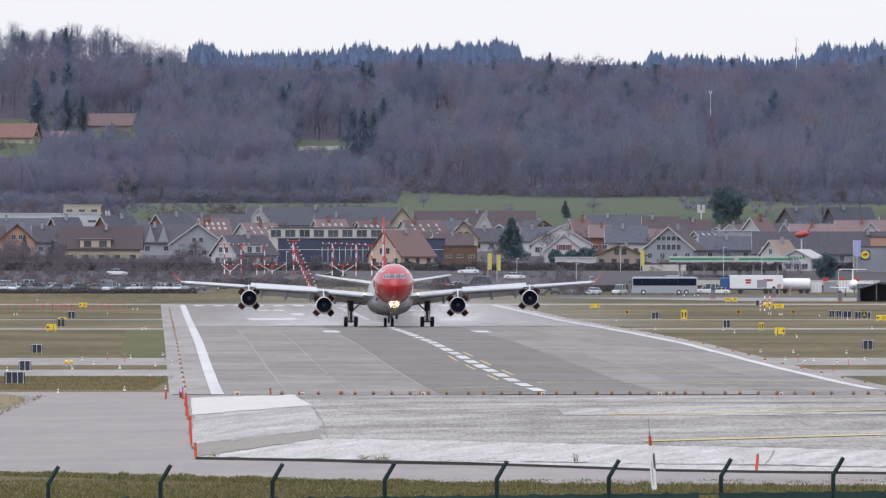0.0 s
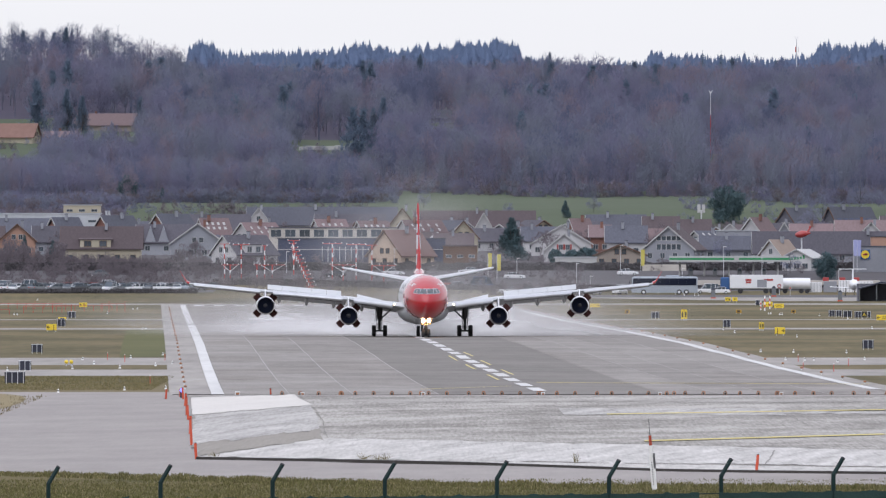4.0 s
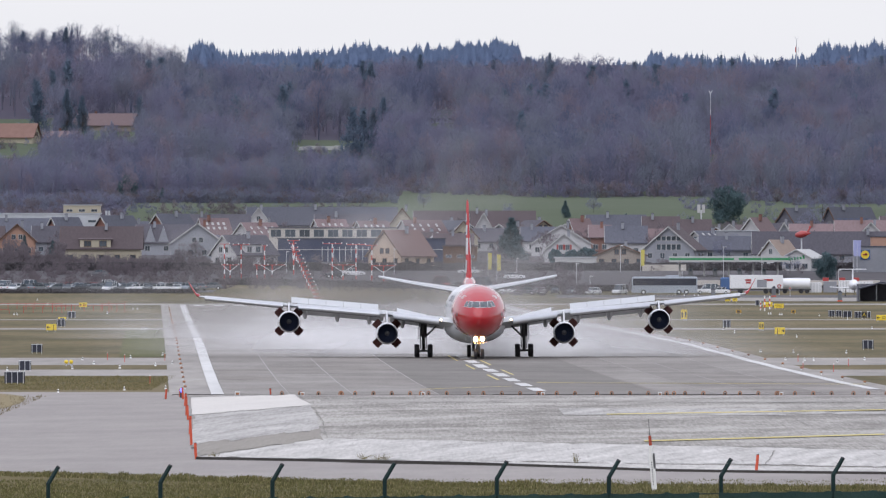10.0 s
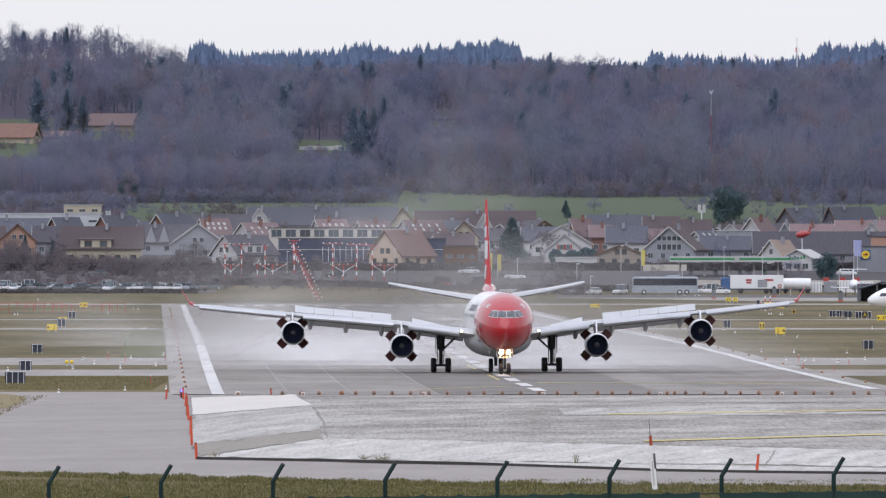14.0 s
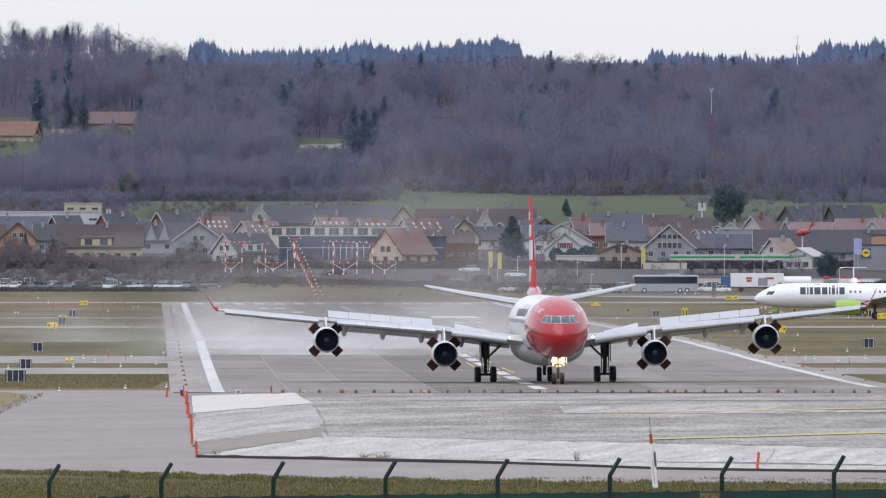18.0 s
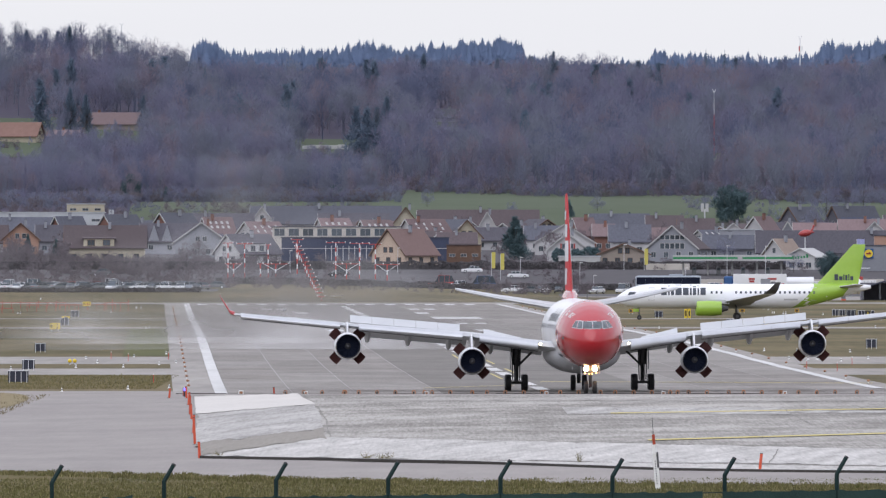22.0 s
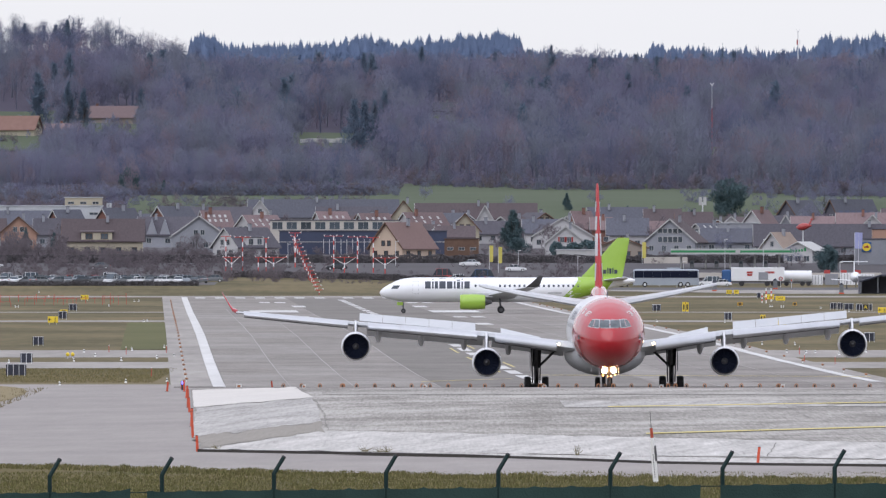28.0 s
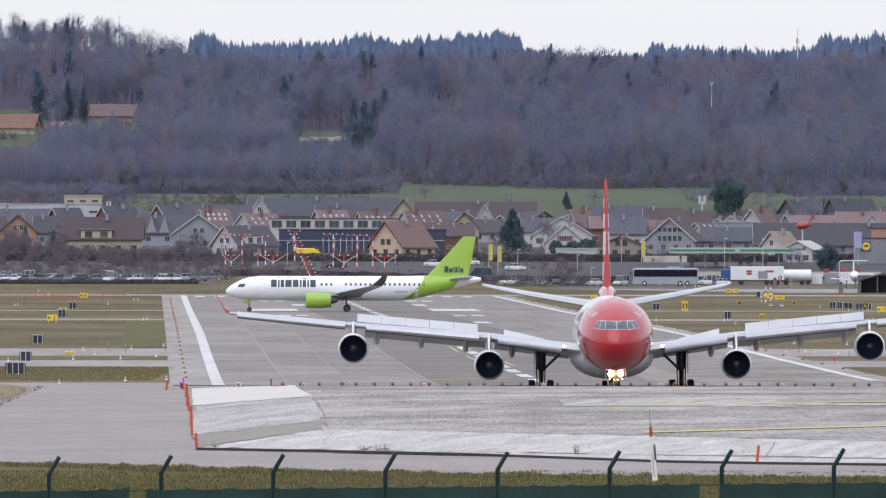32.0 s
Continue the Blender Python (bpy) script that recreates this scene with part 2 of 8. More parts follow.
def joined(name, verts, faces, mat, parent=None, label="", m=None):
    """One mesh from plain vertex and face lists."""
    me = bpy.data.meshes.new(name)
    me.from_pydata(verts, [], faces)
    me.materials.append(M[mat] if isinstance(mat, str) else mat)
    ob = new(name, me)
    if parent is not None:
        ob.parent = parent
    if m is not None:
        ob.matrix_basis = m
    if label:
        ob["label"] = label
    return ob


def thing(name, m, label, category, group="", kind=""):
    ob = new(name)
    ob.empty_display_size = 0.3
    ob.matrix_basis = m
    return tagged(ob, label, category, group, kind)


def box(bm, x, y, z, sx, sy, sz, bevel=0.0, m=None):
    """A box of that size round (x, y, z)."""
    r = bmesh.ops.create_cube(bm, size=1.0)
    t = Matrix.Translation((x, y, z)) @ (m or Matrix()) @ Matrix.Diagonal((sx, sy, sz, 1))
    bmesh.ops.transform(bm, matrix=t, verts=r["verts"])
    if bevel:
        es = list({e for v in r["verts"] for e in v.link_edges})
        bmesh.ops.bevel(bm, geom=es, offset=bevel, segments=1, affect="EDGES")
    return bm


def rod(bm, a, b, r0, r1=None, n=8):
    """A tapered rod from a to b."""
    a, b = Vector(a), Vector(b)
    d = b - a
    q = d.to_track_quat("Z", "Y").to_matrix().to_4x4()
    bmesh.ops.create_cone(bm, cap_ends=True, segments=n, radius1=r0, radius2=r0 if r1 is None else r1, depth=d.length,
                          matrix=Matrix.Translation((a + b) / 2) @ q)
    return bm


def loft(bm, rings, caps=True):
    """A skin over rings of equal length."""
    vs = [[bm.verts.new(p) for p in ring] for ring in rings]
    n = len(vs[0])
    for a, b in zip(vs, vs[1:]):
        for i in range(n):
            try:
                bm.faces.new((a[i], a[(i + 1) % n], b[(i + 1) % n], b[i]))
            except ValueError:
                pass
    if caps:
        bm.faces.new(vs[0])
        bm.faces.new(vs[-1])
    return bm


def oval(y, z, rx, rz, n=32, x=0.0):
    return [(x + rx * math.cos(2 * math.pi * i / n), y, z + rz * math.sin(2 * math.pi * i / n)) for i in range(n)]


def blade(x, y, z, chord, thick, lean=0.0, n=8):
    """An aerofoil section at span x: nose at y, chord towards +y, lean in degrees lifts its nose."""
    out = []
    for i in range(n * 2):
        k = i / (n * 2)
        u = 0.5 * (1 + math.cos(2 * math.pi * k))
        t = thick * chord * 2.6 * (math.sqrt(max(u, 0)) * 0.55 * (1 - u) + 0.04 * (1 - u))
        w = t if k < 0.5 else -t * 0.7
        yy, zz = u * chord, w
        a = radians(-lean)
        out.append((x, y + yy * math.cos(a) - zz * math.sin(a), z + yy * math.sin(a) + zz * math.cos(a)))
    return out


def interp(x, knots):
    if x <= knots[0][0]:
        return knots[0][1]
    for (a, va), (b, vb) in zip(knots, knots[1:]):
        if x <= b:
            return va + (vb - va) * (x - a) / (b - a)
    return knots[-1][1]


def ease(x, knots):
    if x <= knots[0][0]:
        return knots[0][1]
    for (a, va), (b, vb) in zip(knots, knots[1:]):
        if x <= b:
            k = (x - a) / (b - a)
            return va + (vb - va) * k * k * (3 - 2 * k)
    return knots[-1][1]


# ---- the ground: a mound under the camera, the airfield, the town's slope, the wooded hill ----
RISE = ((-300, 10.6), (40, 10.7), (350, 4.7), (730, 1.0), (750, 1.15), (1110, 1.36), (1170, -0.52), (1300, -0.68), (1420, -0.72), (1560, -0.6), (1640, -0.46),
        (1720, -0.26), (1870, 0.0), (2050, 0.02), (2400, -0.2), (2900, 0.1), (3000, 0.5), (3150, 1.4), (3250, 5.6), (3450, 7.8), (3650, 9.3), (3850, 11.8), (3930, 13.5),
        (4000, 19.8), (4200, 24.0), (4300, 28.5), (4500, 41.0), (4700, 54.0), (4760, 56.5), (4830, 55.5), (4900, 64.5), (4945, 67.0), (5000, 65.0), (5300, 40.0))


def ground_z(x, y):
    z = ease(y, RISE) if y < 2000 else interp(y, RISE)
    # the car park on the far side lies on a terrace
    z += 1.4 * interp(y, ((2960, 0), (3040, 1), (3150, 1), (3240, 0))) * interp(x, ((-32, 1), (10, 0)))
    # the hill's brow is uneven and higher at one end
    k = interp(y, ((4250, 0), (4700, 1)))
    z += k * (0.9 * math.sin(x * 0.05 + 1.0) + 0.6 * math.sin(x * 0.13 + y * 0.01))
    z += 6.0 * interp(x, ((-130, 1.55), (-112, 1.35), (-98, 1.25), (-66, 0.0))) * interp(y, ((4560, 0), (4740, 1), (4840, 1), (4900, 0)))
    return z


def middle(y):
    """The runway's centreline."""
    return 8.0 - 0.0183 * (y - 1357)


def strip(name, y0, y1, left, right, mat, lift=0.03, step=10, label="", kind="structure", parent=None, cols=1, extra=None):
    """A sheet that follows the ground between two lines x = left(y) and x = right(y)."""
    fl = left if callable(left) else (lambda y: left)
    fr = right if callable(right) else (lambda y: right)
    ys = [y0] + [k * step for k in range(int(y0 // step) + 1, int(math.ceil(y1 / step)))] + [y1]
    verts, faces = [], []
    for y in ys:
        for c in range(cols + 1):
            x = fl(y) + (fr(y) - fl(y)) * c / cols
            verts.append((x, y, ground_z(x, y) + lift))
    w = cols + 1
    for i in range(len(ys) - 1):
        for c in range(cols):
            faces.append((i * w + c, i * w + c + 1, (i + 1) * w + c + 1, (i + 1) * w + c))
    ob = joined(name, verts, faces, mat, parent)
    if parent is None:
        tagged(ob, label, kind=kind)
    elif label:
        ob["label"] = label
    return ob


# ---- ground and pavements ----
def build_ground():
    ys = [y for y in range(-300, 2900, 10)] + [y for y in range(2900, 5310, 10)]
    xs = [-1500, -700, -400, -300] + list(range(-240, 250, 20)) + [300, 400, 700, 1500]
    verts = [(x, y, ground_z(x, y)) for y in ys for x in xs]
    w = len(xs)
    faces = [(i * w + c, i * w + c + 1, (i + 1) * w + c + 1, (i + 1) * w + c) for i in range(len(ys) - 1) for c in range(w - 1)]
    ob = joined("ground", verts, faces, "grass")
    ob.data.materials.append(M["grass_near"])
    ob.data.materials.append(M["meadow"])
    ob.data.materials.append(M["floor_wood"])
    ob.data.materials.append(M["yard"])
    for p in ob.data.polygons:
        y = p.center.y
        x = p.center.x
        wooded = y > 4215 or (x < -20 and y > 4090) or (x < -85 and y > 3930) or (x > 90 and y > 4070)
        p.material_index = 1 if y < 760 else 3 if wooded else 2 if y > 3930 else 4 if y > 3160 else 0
        p.use_smooth = True
    tagged(ob, "airfield grass, sloping meadow and wooded hillside", kind="structure")


build_ground()
runway = strip("runway", 1110, 2905, lambda y: middle(y) - 31.5, lambda y: middle(y) + 32, "asphalt", 0.06, cols=4, label="wide grey asphalt runway, damp and streaked")
strip("mown_strip", 1690, 2145, lambda y: middle(y) - 36.5, lambda y: middle(y) - 31.4, "mown", 0.035, label="greener mown grass strip beside the runway")
for y0, y1, l, r in ((1607, 1683, -400, 400), (1497, 1562, -400, 400), (2150, 2192, -400, 400), (2425, 2445, -400, 400), (2905, 2935, -400, 400)):
    strip("taxiway", y0, y1, l, r, "shoulder", 0.03, label="pale grey concrete taxiway crossing the grass")
strip("apron", 790, 1342, -400, 400, "wet", 0.04, cols=8, label="wide damp grey asphalt apron before the runway")


# ---- aircraft ----
class Hull:
    """A fuselage: stations of (y, z of axis, half width, half height), nose at y = 0."""

    def __init__(self, stations):
        self.s = stations

    def at(self, y):
        return [interp(y, [(s[0], s[k]) for s in self.s]) for k in (1, 2, 3)]

    def ring(self, y, grow=0.0, n=40):
        z, rx, rz = self.at(y)
        return oval(y, z, rx + grow, rz + grow, n)

    def skin(self, y0, y1, n=40, grow=0.0, step=0.6):
        ys = sorted({y0, y1, *[s[0] for s in self.s if y0 < s[0] < y1], *[y0 + k * step for k in range(int((y1 - y0) / step)) if y0 + k * step < min(y1, 9)]})
        return loft(bmesh.new(), [self.ring(y, grow, n) for y in ys])

    def side(self, y, z, out=0.0):
        zc, rx, rz = self.at(y)
        k = max(0.0, 1 - ((z - zc) / (rz + out)) ** 2)
        return (rx + out) * math.sqrt(k)

    def front(self, x, z, out=0.0):
        """y at which the nose's skin has that x and z."""
        lo, hi = 0.0, 9.0
        for _ in range(30):
            y = (lo + hi) / 2
            zc, rx, rz = self.at(y)
            if (x / rx) ** 2 + ((z - zc) / rz) ** 2 > 1:
                lo = y
            else:
                hi = y
        return hi - out

    def on_side(self, bm, y0, y1, z0, z1, side, out=0.02, slant=0.0, nz=3):
        """A patch on the flank; side is -1 or 1, slant shifts its top along y."""
        g = []
        for i in range(nz + 1):
            z = z0 + (z1 - z0) * i / nz
            row = []
            for j in range(3):
                y = y0 + (y1 - y0) * j / 2 + slant * i / nz
                row.append(bm.verts.new((side * self.side(y, z, out), y, z)))
            g.append(row)
        for i in range(nz):
            for j in range(2):
                bm.faces.new((g[i][j], g[i][j + 1], g[i + 1][j + 1], g[i + 1][j]))
        return bm

    def on_front(self, bm, corners, out=0.02, n=4):
        (ax, az), (bx, bz), (cx, cz), (dx, dz) = corners
        g = []
        for i in range(n + 1):
            row = []
            for j in range(n + 1):
                u, v = j / n, i / n
                x = (ax * (1 - u) + bx * u) * (1 - v) + (dx * (1 - u) + cx * u) * v
                z = (az * (1 - u) + bz * u) * (1 - v) + (dz * (1 - u) + cz * u) * v
                row.append(bm.verts.new((x, self.front(x, z, out), z)))
            g.append(row)
        for i in range(n):
            for j in range(n):
                bm.faces.new((g[i][j], g[i][j + 1], g[i + 1][j + 1], g[i + 1][j]))
        return bm


def wheel(parent, x, y, r, w, z=None):
    z = r if z is None else z
    bm = bmesh.new()
    prof = [(-0.5, 0.62), (-0.5, 0.86), (-0.36, 0.98), (0, 1.0), (0.36, 0.98), (0.5, 0.86), (0.5, 0.62)]
    loft(bm, [[(x + a * w, y + b * r * math.cos(t * math.pi / 12), z + b * r * math.sin(t * math.pi / 12)) for t in range(24)] for a, b in prof])
    tyre = part("wheel", bm, "rubber", parent)
    bm = bmesh.new()
    rod(bm, (x - w * 0.52, y, z), (x + w * 0.52, y, z), r * 0.5, n=14)
    part("rim", bm, "strut", tyre, "grey metal rim")
    return tyre


# wing line: span, leading edge y, z, chord
WING = ((2.2, 18.6, 3.75, 12.4), (4.0, 20.4, 3.98, 11.0), (9.4, 24.4, 4.72, 7.6), (19.5, 31.2, 5.62, 5.0), (29.2, 37.6, 6.58, 2.5))


def wing_at(x):
    return [interp(x, [(w[0], w[k]) for w in WING]) for k in (1, 2, 3)]


DOORS = []
SPOILERS = []


def big_jet():
    h = Hull([(0, 4.35, 0.05, 0.05), (0.12, 4.37, 0.5, 0.46), (0.4, 4.41, 0.92, 0.86), (0.8, 4.46, 1.26, 1.2), (1.4, 4.54, 1.62, 1.56), (2.2, 4.63, 1.96, 1.92), (3.2, 4.73, 2.26, 2.26),
              (4.4, 4.83, 2.5, 2.52), (6, 4.91, 2.7, 2.71), (8.0, 4.95, 2.81, 2.81), (10, 4.95, 2.82, 2.82), (25, 4.95, 2.82, 2.82), (43, 4.95, 2.82, 2.82), (47, 5.1, 2.7, 2.66),
              (51, 5.45, 2.4, 2.3), (55, 5.9, 1.85, 1.75), (59, 6.3, 1.2, 1.1), (62, 6.5, 0.65, 0.6), (63.6, 6.6, 0.2, 0.2)])
    jet = thing("airliner", Matrix(), "red-nosed white four-engined airliner rolling out with spoilers raised", "airplane")
    body = part("fuselage", h.skin(8.6, 63.6, 40), "white", jet, "white painted fuselage")
    nose = part("nose_section", h.skin(0, 8.65, 48, 0.004), "red", jet, "glossy red nose section")
    # windscreen: frames and six panes, mirrored
    for s in (-1, 1):
        for a in (((0.04, 5.44), (0.82, 5.44), (0.76, 6.02), (0.04, 6.0)), ((0.87, 5.44), (1.28, 5.47), (1.10, 6.06), (0.82, 6.02)), ((1.33, 5.48), (1.66, 5.56), (1.38, 6.02), (1.16, 6.06))):
            q = [(s * x, z) for x, z in a]
            cx, cz = sum(p[0] for p in q) / 4, sum(p[1] for p in q) / 4
            f = part("window_frame", h.on_front(bmesh.new(), [(cx + (x - cx) * 1.12, cz + (z - cz) * 1.18) for x, z in q], 0.012), "belly", nose, "pale window surround")
            part("windscreen_pane", h.on_front(bmesh.new(), q, 0.03), "glass", nose, "blue-grey glass pane")
        # pale outline emblem on each cheek
        bm = bmesh.new()
        for x0, z0, x1, z1 in ((1.35, 6.55, 1.75, 6.9), (1.75, 6.9, 2.05, 6.5), (2.05, 6.5, 1.6, 6.25), (1.5, 6.5, 1.9, 6.62), (1.72, 6.35, 1.7, 6.78), (1.55, 6.7, 1.9, 6.4)):
            dx, dz = x1 - x0, z1 - z0
            k = 0.03 / math.hypot(dx, dz)
            h.on_front(bm, [(s * (x0 - dz * k), z0 + dx * k), (s * (x1 - dz * k), z1 + dx * k), (s * (x1 + dz * k), z1 - dx * k), (s * (x0 + dz * k), z0 - dx * k)], 0.02, 2)
        part("emblem", bm, "line_white", nose, "thin white outlined flower emblem")
        bm = bmesh.new()
        h.on_front(bm, [(s * 2.28, 4.55), (s * 2.44, 4.55), (s * 2.44, 4.85), (s * 2.28, 4.85)], 0.015, 2)
        part("sensor_plate", bm, "strut", nose)
        # cabin windows
        for k in range(44):
            y = 10.5 + k * 0.95
            bm = bmesh.new()
            h.on_side(bm, y, y + 0.26, 5.35, 5.7, s, 0.02, nz=1)
            part("cabin_window", bm, "ink", body)
        for k in range(13):
            y = 12.5 + k * 1.5
            part("lettering_block", h.on_side(bmesh.new(), y, y + 0.6 + 0.3 * (k % 3 == 1), 5.95, 6.6 + 0.4 * (k in (1, 5, 8)), s, 0.02), "ink", body, "dark lettering reduced to a plain bar")
        part("cheat_line", h.on_side(bmesh.new(), 10.2, 46.0, 3.0, 3.25, s, 0.015), "ink", body, "thin dark line along the hull")
        for y in (9.6, 21.5, 38.0, 50.0):
            bm = bmesh.new()
            h.on_side(bm, y, y + 1.05, 4.35, 6.25, s, 0.012)
            part("cabin_door", bm, "wing", body, "pale outlined cabin door")
    # belly fairing
    bm = bmesh.new()
    rings = [oval(y, z, rx, rz, 28) for y, z, rx, rz in ((17.5, 3.6, 1.2, 1.0), (19, 3.35, 2.4, 1.5), (22, 3.25, 3.1, 1.72), (30, 3.2, 3.2, 1.75), (36, 3.3, 3.0, 1.6), (40, 3.6, 1.8, 1.2), (42, 3.9, 0.6, 0.6))]
    part("belly_fairing", loft(bm, rings), "belly", jet, "grey belly fairing")
    # fin with rudder and white marks
    bm = bmesh.new()
    ring = lambda z, y, c, t: [(t * c * math.sin(2 * math.pi * i / 20) * (0.7 + 0.3 * math.cos(2 * math.pi * i / 20 + math.pi)), y + c * 0.5 * (1 - math.cos(2 * math.pi * i / 20)), z) for i in range(20)]
    fin = part("fin", loft(bm, [ring(7.2, 49.0, 9.2, 0.055), (ring(8.3, 50.6, 8.0, 0.052)), ring(12.5, 54.6, 5.6, 0.05), ring(16.4, 58.6, 3.3, 0.05), ring(16.78, 59.3, 2.4, 0.03)]), "red_fin", jet, "tall red fin")
    bm = bmesh.new()
    loft(bm, [oval(y, 7.6, rx, rz, 14) for y, rx, rz in ((46, 0.1, 0.1), (48.5, 0.45, 0.7), (53, 0.75, 0.95), (58, 0.4, 0.5), (60, 0.1, 0.1))])
    part("fin_fairing", bm, "red", jet, "red fairing at the fin's foot")
    for s in (-1, 1):
        for z0, z1, q0, q1 in ((8.9, 10.3, 1.2, 2.0), (10.9, 12.7, 0.5, 1.95), (13.0, 14.1, 0.75, 1.9), (14.5, 15.3, 1.1, 1.9)):
            bm = bmesh.new()
            rows = []
            for i in range(6):
                z = z0 + (z1 - z0) * i / 5
                y, c = interp(z, ((8.3, 50.6), (12.5, 54.6), (16.6, 58.6))), interp(z, ((8.3, 8.0), (12.5, 5.6), (16.6, 3.3)))
                row = []
                for j in range(7):
                    q = q0 + (q1 - q0) * j / 6 - 0.16 * (i - 2.5) / 2.5
                    row.append(bm.verts.new((s * (0.052 * c * math.sin(q) * (0.7 - 0.3 * math.cos(q)) + 0.025), y + c * 0.5 * (1 - math.cos(q)), z)))
                rows.append(row)
            for a, b in zip(rows, rows[1:]):
                for j in range(6):
                    bm.faces.new((a[j], a[j + 1], b[j + 1], b[j]))
            part("tail_emblem", bm, "white", fin, "white painted emblem patch")
    # rear stabilisers
    for s in (-1, 1):
        bm = bmesh.new()
        loft(bm, [blade(s * x, y, z, c, 0.1, -2) for x, y, z, c in ((0.6, 53.6, 6.85, 6.6), (2.0, 54.6, 7.05, 5.9), (6, 57.6, 7.75, 4.2), (9.3, 60.2, 8.42, 2.7), (9.66, 60.9, 8.53, 1.6))])
        part("stabiliser", bm, "wing", jet, "pale grey tail plane")
    # wings
    for s in (-1, 1):
        bm = bmesh.new()
        loft(bm, [blade(s * x, y, z, c, k, 2.0) for (x, y, z, c), k in zip(WING, (0.075, 0.075, 0.085, 0.08, 0.08))])
        wing = part("wing", bm, "wing", jet, "pale grey swept wing")
        # slats along the nose of the wing
        for xa, xb in ((3.9, 8.7), (10.1, 13.22), (13.235, 16.12), (16.135, 18.7), (20.3, 22.92), (22.935, 25.62), (25.635, 28.6)):
            bm = bmesh.new()
            rings = []
            for x in (xa, (xa + xb) / 2, xb):
                y, z, c = wing_at(x)
                t = 0.22 + 0.042 * c
                rings.append([(s * x, y - 0.5 + 0.75 * (1 - math.cos(a)) * (0.9 if a < math.pi else 0.7), z - 0.16 + t * (0.62 * math.sin(a)) - 0.1 * (1 - math.cos(a)) * -1) for a in [2 * math.pi * i / 14 for i in range(14)]])
            part("slat", loft(bm, rings), "slat", wing, "silver leading-edge slat")
            # a dark plate added for the shade in the gap below the slat
            bm = bmesh.new()
            rings = []
            for x in (xa, xb):
                y, z, c = wing_at(x)
                t = 0.22 + 0.042 * c
                rings.append([(s * x, y + 0.1, z - 0.14 - 0.58 * t), (s * x, y + 1.1, z - 0.15 - 0.66 * t), (s * x, y + 1.1, z - 0.12 - 0.60 * t), (s * x, y + 0.15, z - 0.10 - 0.50 * t)])
            part("slat_cove", loft(bm, rings), "strut", wing, "dark strip for the shade in the gap behind the slat", smooth=False)
        # raised spoilers
        for k in range(5):
            xa, xb = 10.2 + k * 1.84, 10.2 + (k + 1) * 1.84 - 0.03
            bm = bmesh.new()
            rings = []
            for x in (xa, xb):
                y, z, c = wing_at(x)
                rings.append([(s * x, y + c * 0.58, z + 0.28), (s * x, y + c * 0.58 + 0.80, z + 0.88), (s * x, y + c * 0.58 + 0.85, z + 0.85), (s * x, y + c * 0.58 + 0.06, z + 0.25)])
            hinge = [Vector(r[0]) for r in rings]
            SPOILERS.append((part("spoiler", loft(bm, rings), "wing", wing, "raised pale spoiler panel", smooth=False), hinge[0], (hinge[1] - hinge[0]) * s))
        bm = bmesh.new()
        rings = []
        for x, up in ((5.1, 0.42), (8.2, 0.72)):
            y, z, c = wing_at(x)
            rings.append([(s * x, y + c * 0.6, z + 0.3), (s * x, y + c * 0.6 + 0.9, z + up), (s * x, y + c * 0.6 + 0.95, z + up - 0.03), (s * x, y + c * 0.6 + 0.06, z + 0.27)])
        hinge = [Vector(r[0]) for r in rings]
        SPOILERS.append((part("spoiler", loft(bm, rings), "wing", wing, "raised pale spoiler panel", smooth=False), hinge[0], (hinge[1] - hinge[0]) * s))
        # drooped flaps
        for xa, xb in ((3.2, 8.9), (9.6, 18.8)):
            part("flap", loft(bmesh.new(), [
                [(s * x, y + c * 0.86, z - 0.12), (s * x, y + c * 1.12, z - 0.85), (s * x, y + c * 1.14, z - 0.9), (s * x, y + c * 0.84, z - 0.35)] for x in (xa, xb) for y, z, c in (wing_at(x),)]), "belly", wing, "grey drooped flap")
        # flap track fairings
        for x in (7.6, 11.1, 14.5, 17.9):
            y, z, c = wing_at(x)
            bm = bmesh.new()
            loft(bm, [oval(y + c * 0.55 + d, z - 0.35 - e, r, r * 1.35, 12, s * x) for d, e, r in ((-0.4, 0.0, 0.06), (0.2, 0.1, 0.22), (1.4, 0.38, 0.27), (2.8, 0.72, 0.22), (3.7, 0.95, 0.04))])
            part("flap_fairing", bm, "belly", wing, "grey flap track fairing")
        # winglet
        bm = bmesh.new()
        loft(bm, [blade(s * x, y, z, c, 0.17) for x, y, z, c in ((29.1, 37.6, 6.58, 2.4), (29.5, 38.2, 6.75, 2.0), (30.2, 39.4, 7.9, 0.9), (30.35, 39.7, 8.2, 0.6))])
        part("winglet", bm, "red", wing, "red upswept winglet")
        bm = bmesh.new()
        bmesh.ops.create_uvsphere(bm, u_segments=12, v_segments=8, radius=0.12, matrix=Matrix.Translation((s * 3.72, 19.6, 4.05)))
        part("wing_lamp", bm, "lamp_soft", wing, "lit white wing-root light")
        # engines
        for ex, ey, ez in ((9.37, 21.5, 2.62), (19.68, 28.6, 3.88)):
            x = s * ex
            bm = bmesh.new()
            loft(bm, [oval(ey + d, ez, r, r, 36, x) for d, r in ((0.16, 1.07), (0.4, 1.12), (1.0, 1.16), (2.0, 1.17), (3.2, 1.10), (4.2, 0.95), (5.0, 0.74))], caps=False)
            engine = part("engine", bm, "cowl", jet, "grey engine nacelle")
            bm = bmesh.new()
            loft(bm, [oval(ey + d, ez, r, r, 36, x) for d, r in ((0.16, 1.07), (0.03, 1.045), (0, 1.015), (0.05, 0.985), (0.25, 0.96))], caps=False)
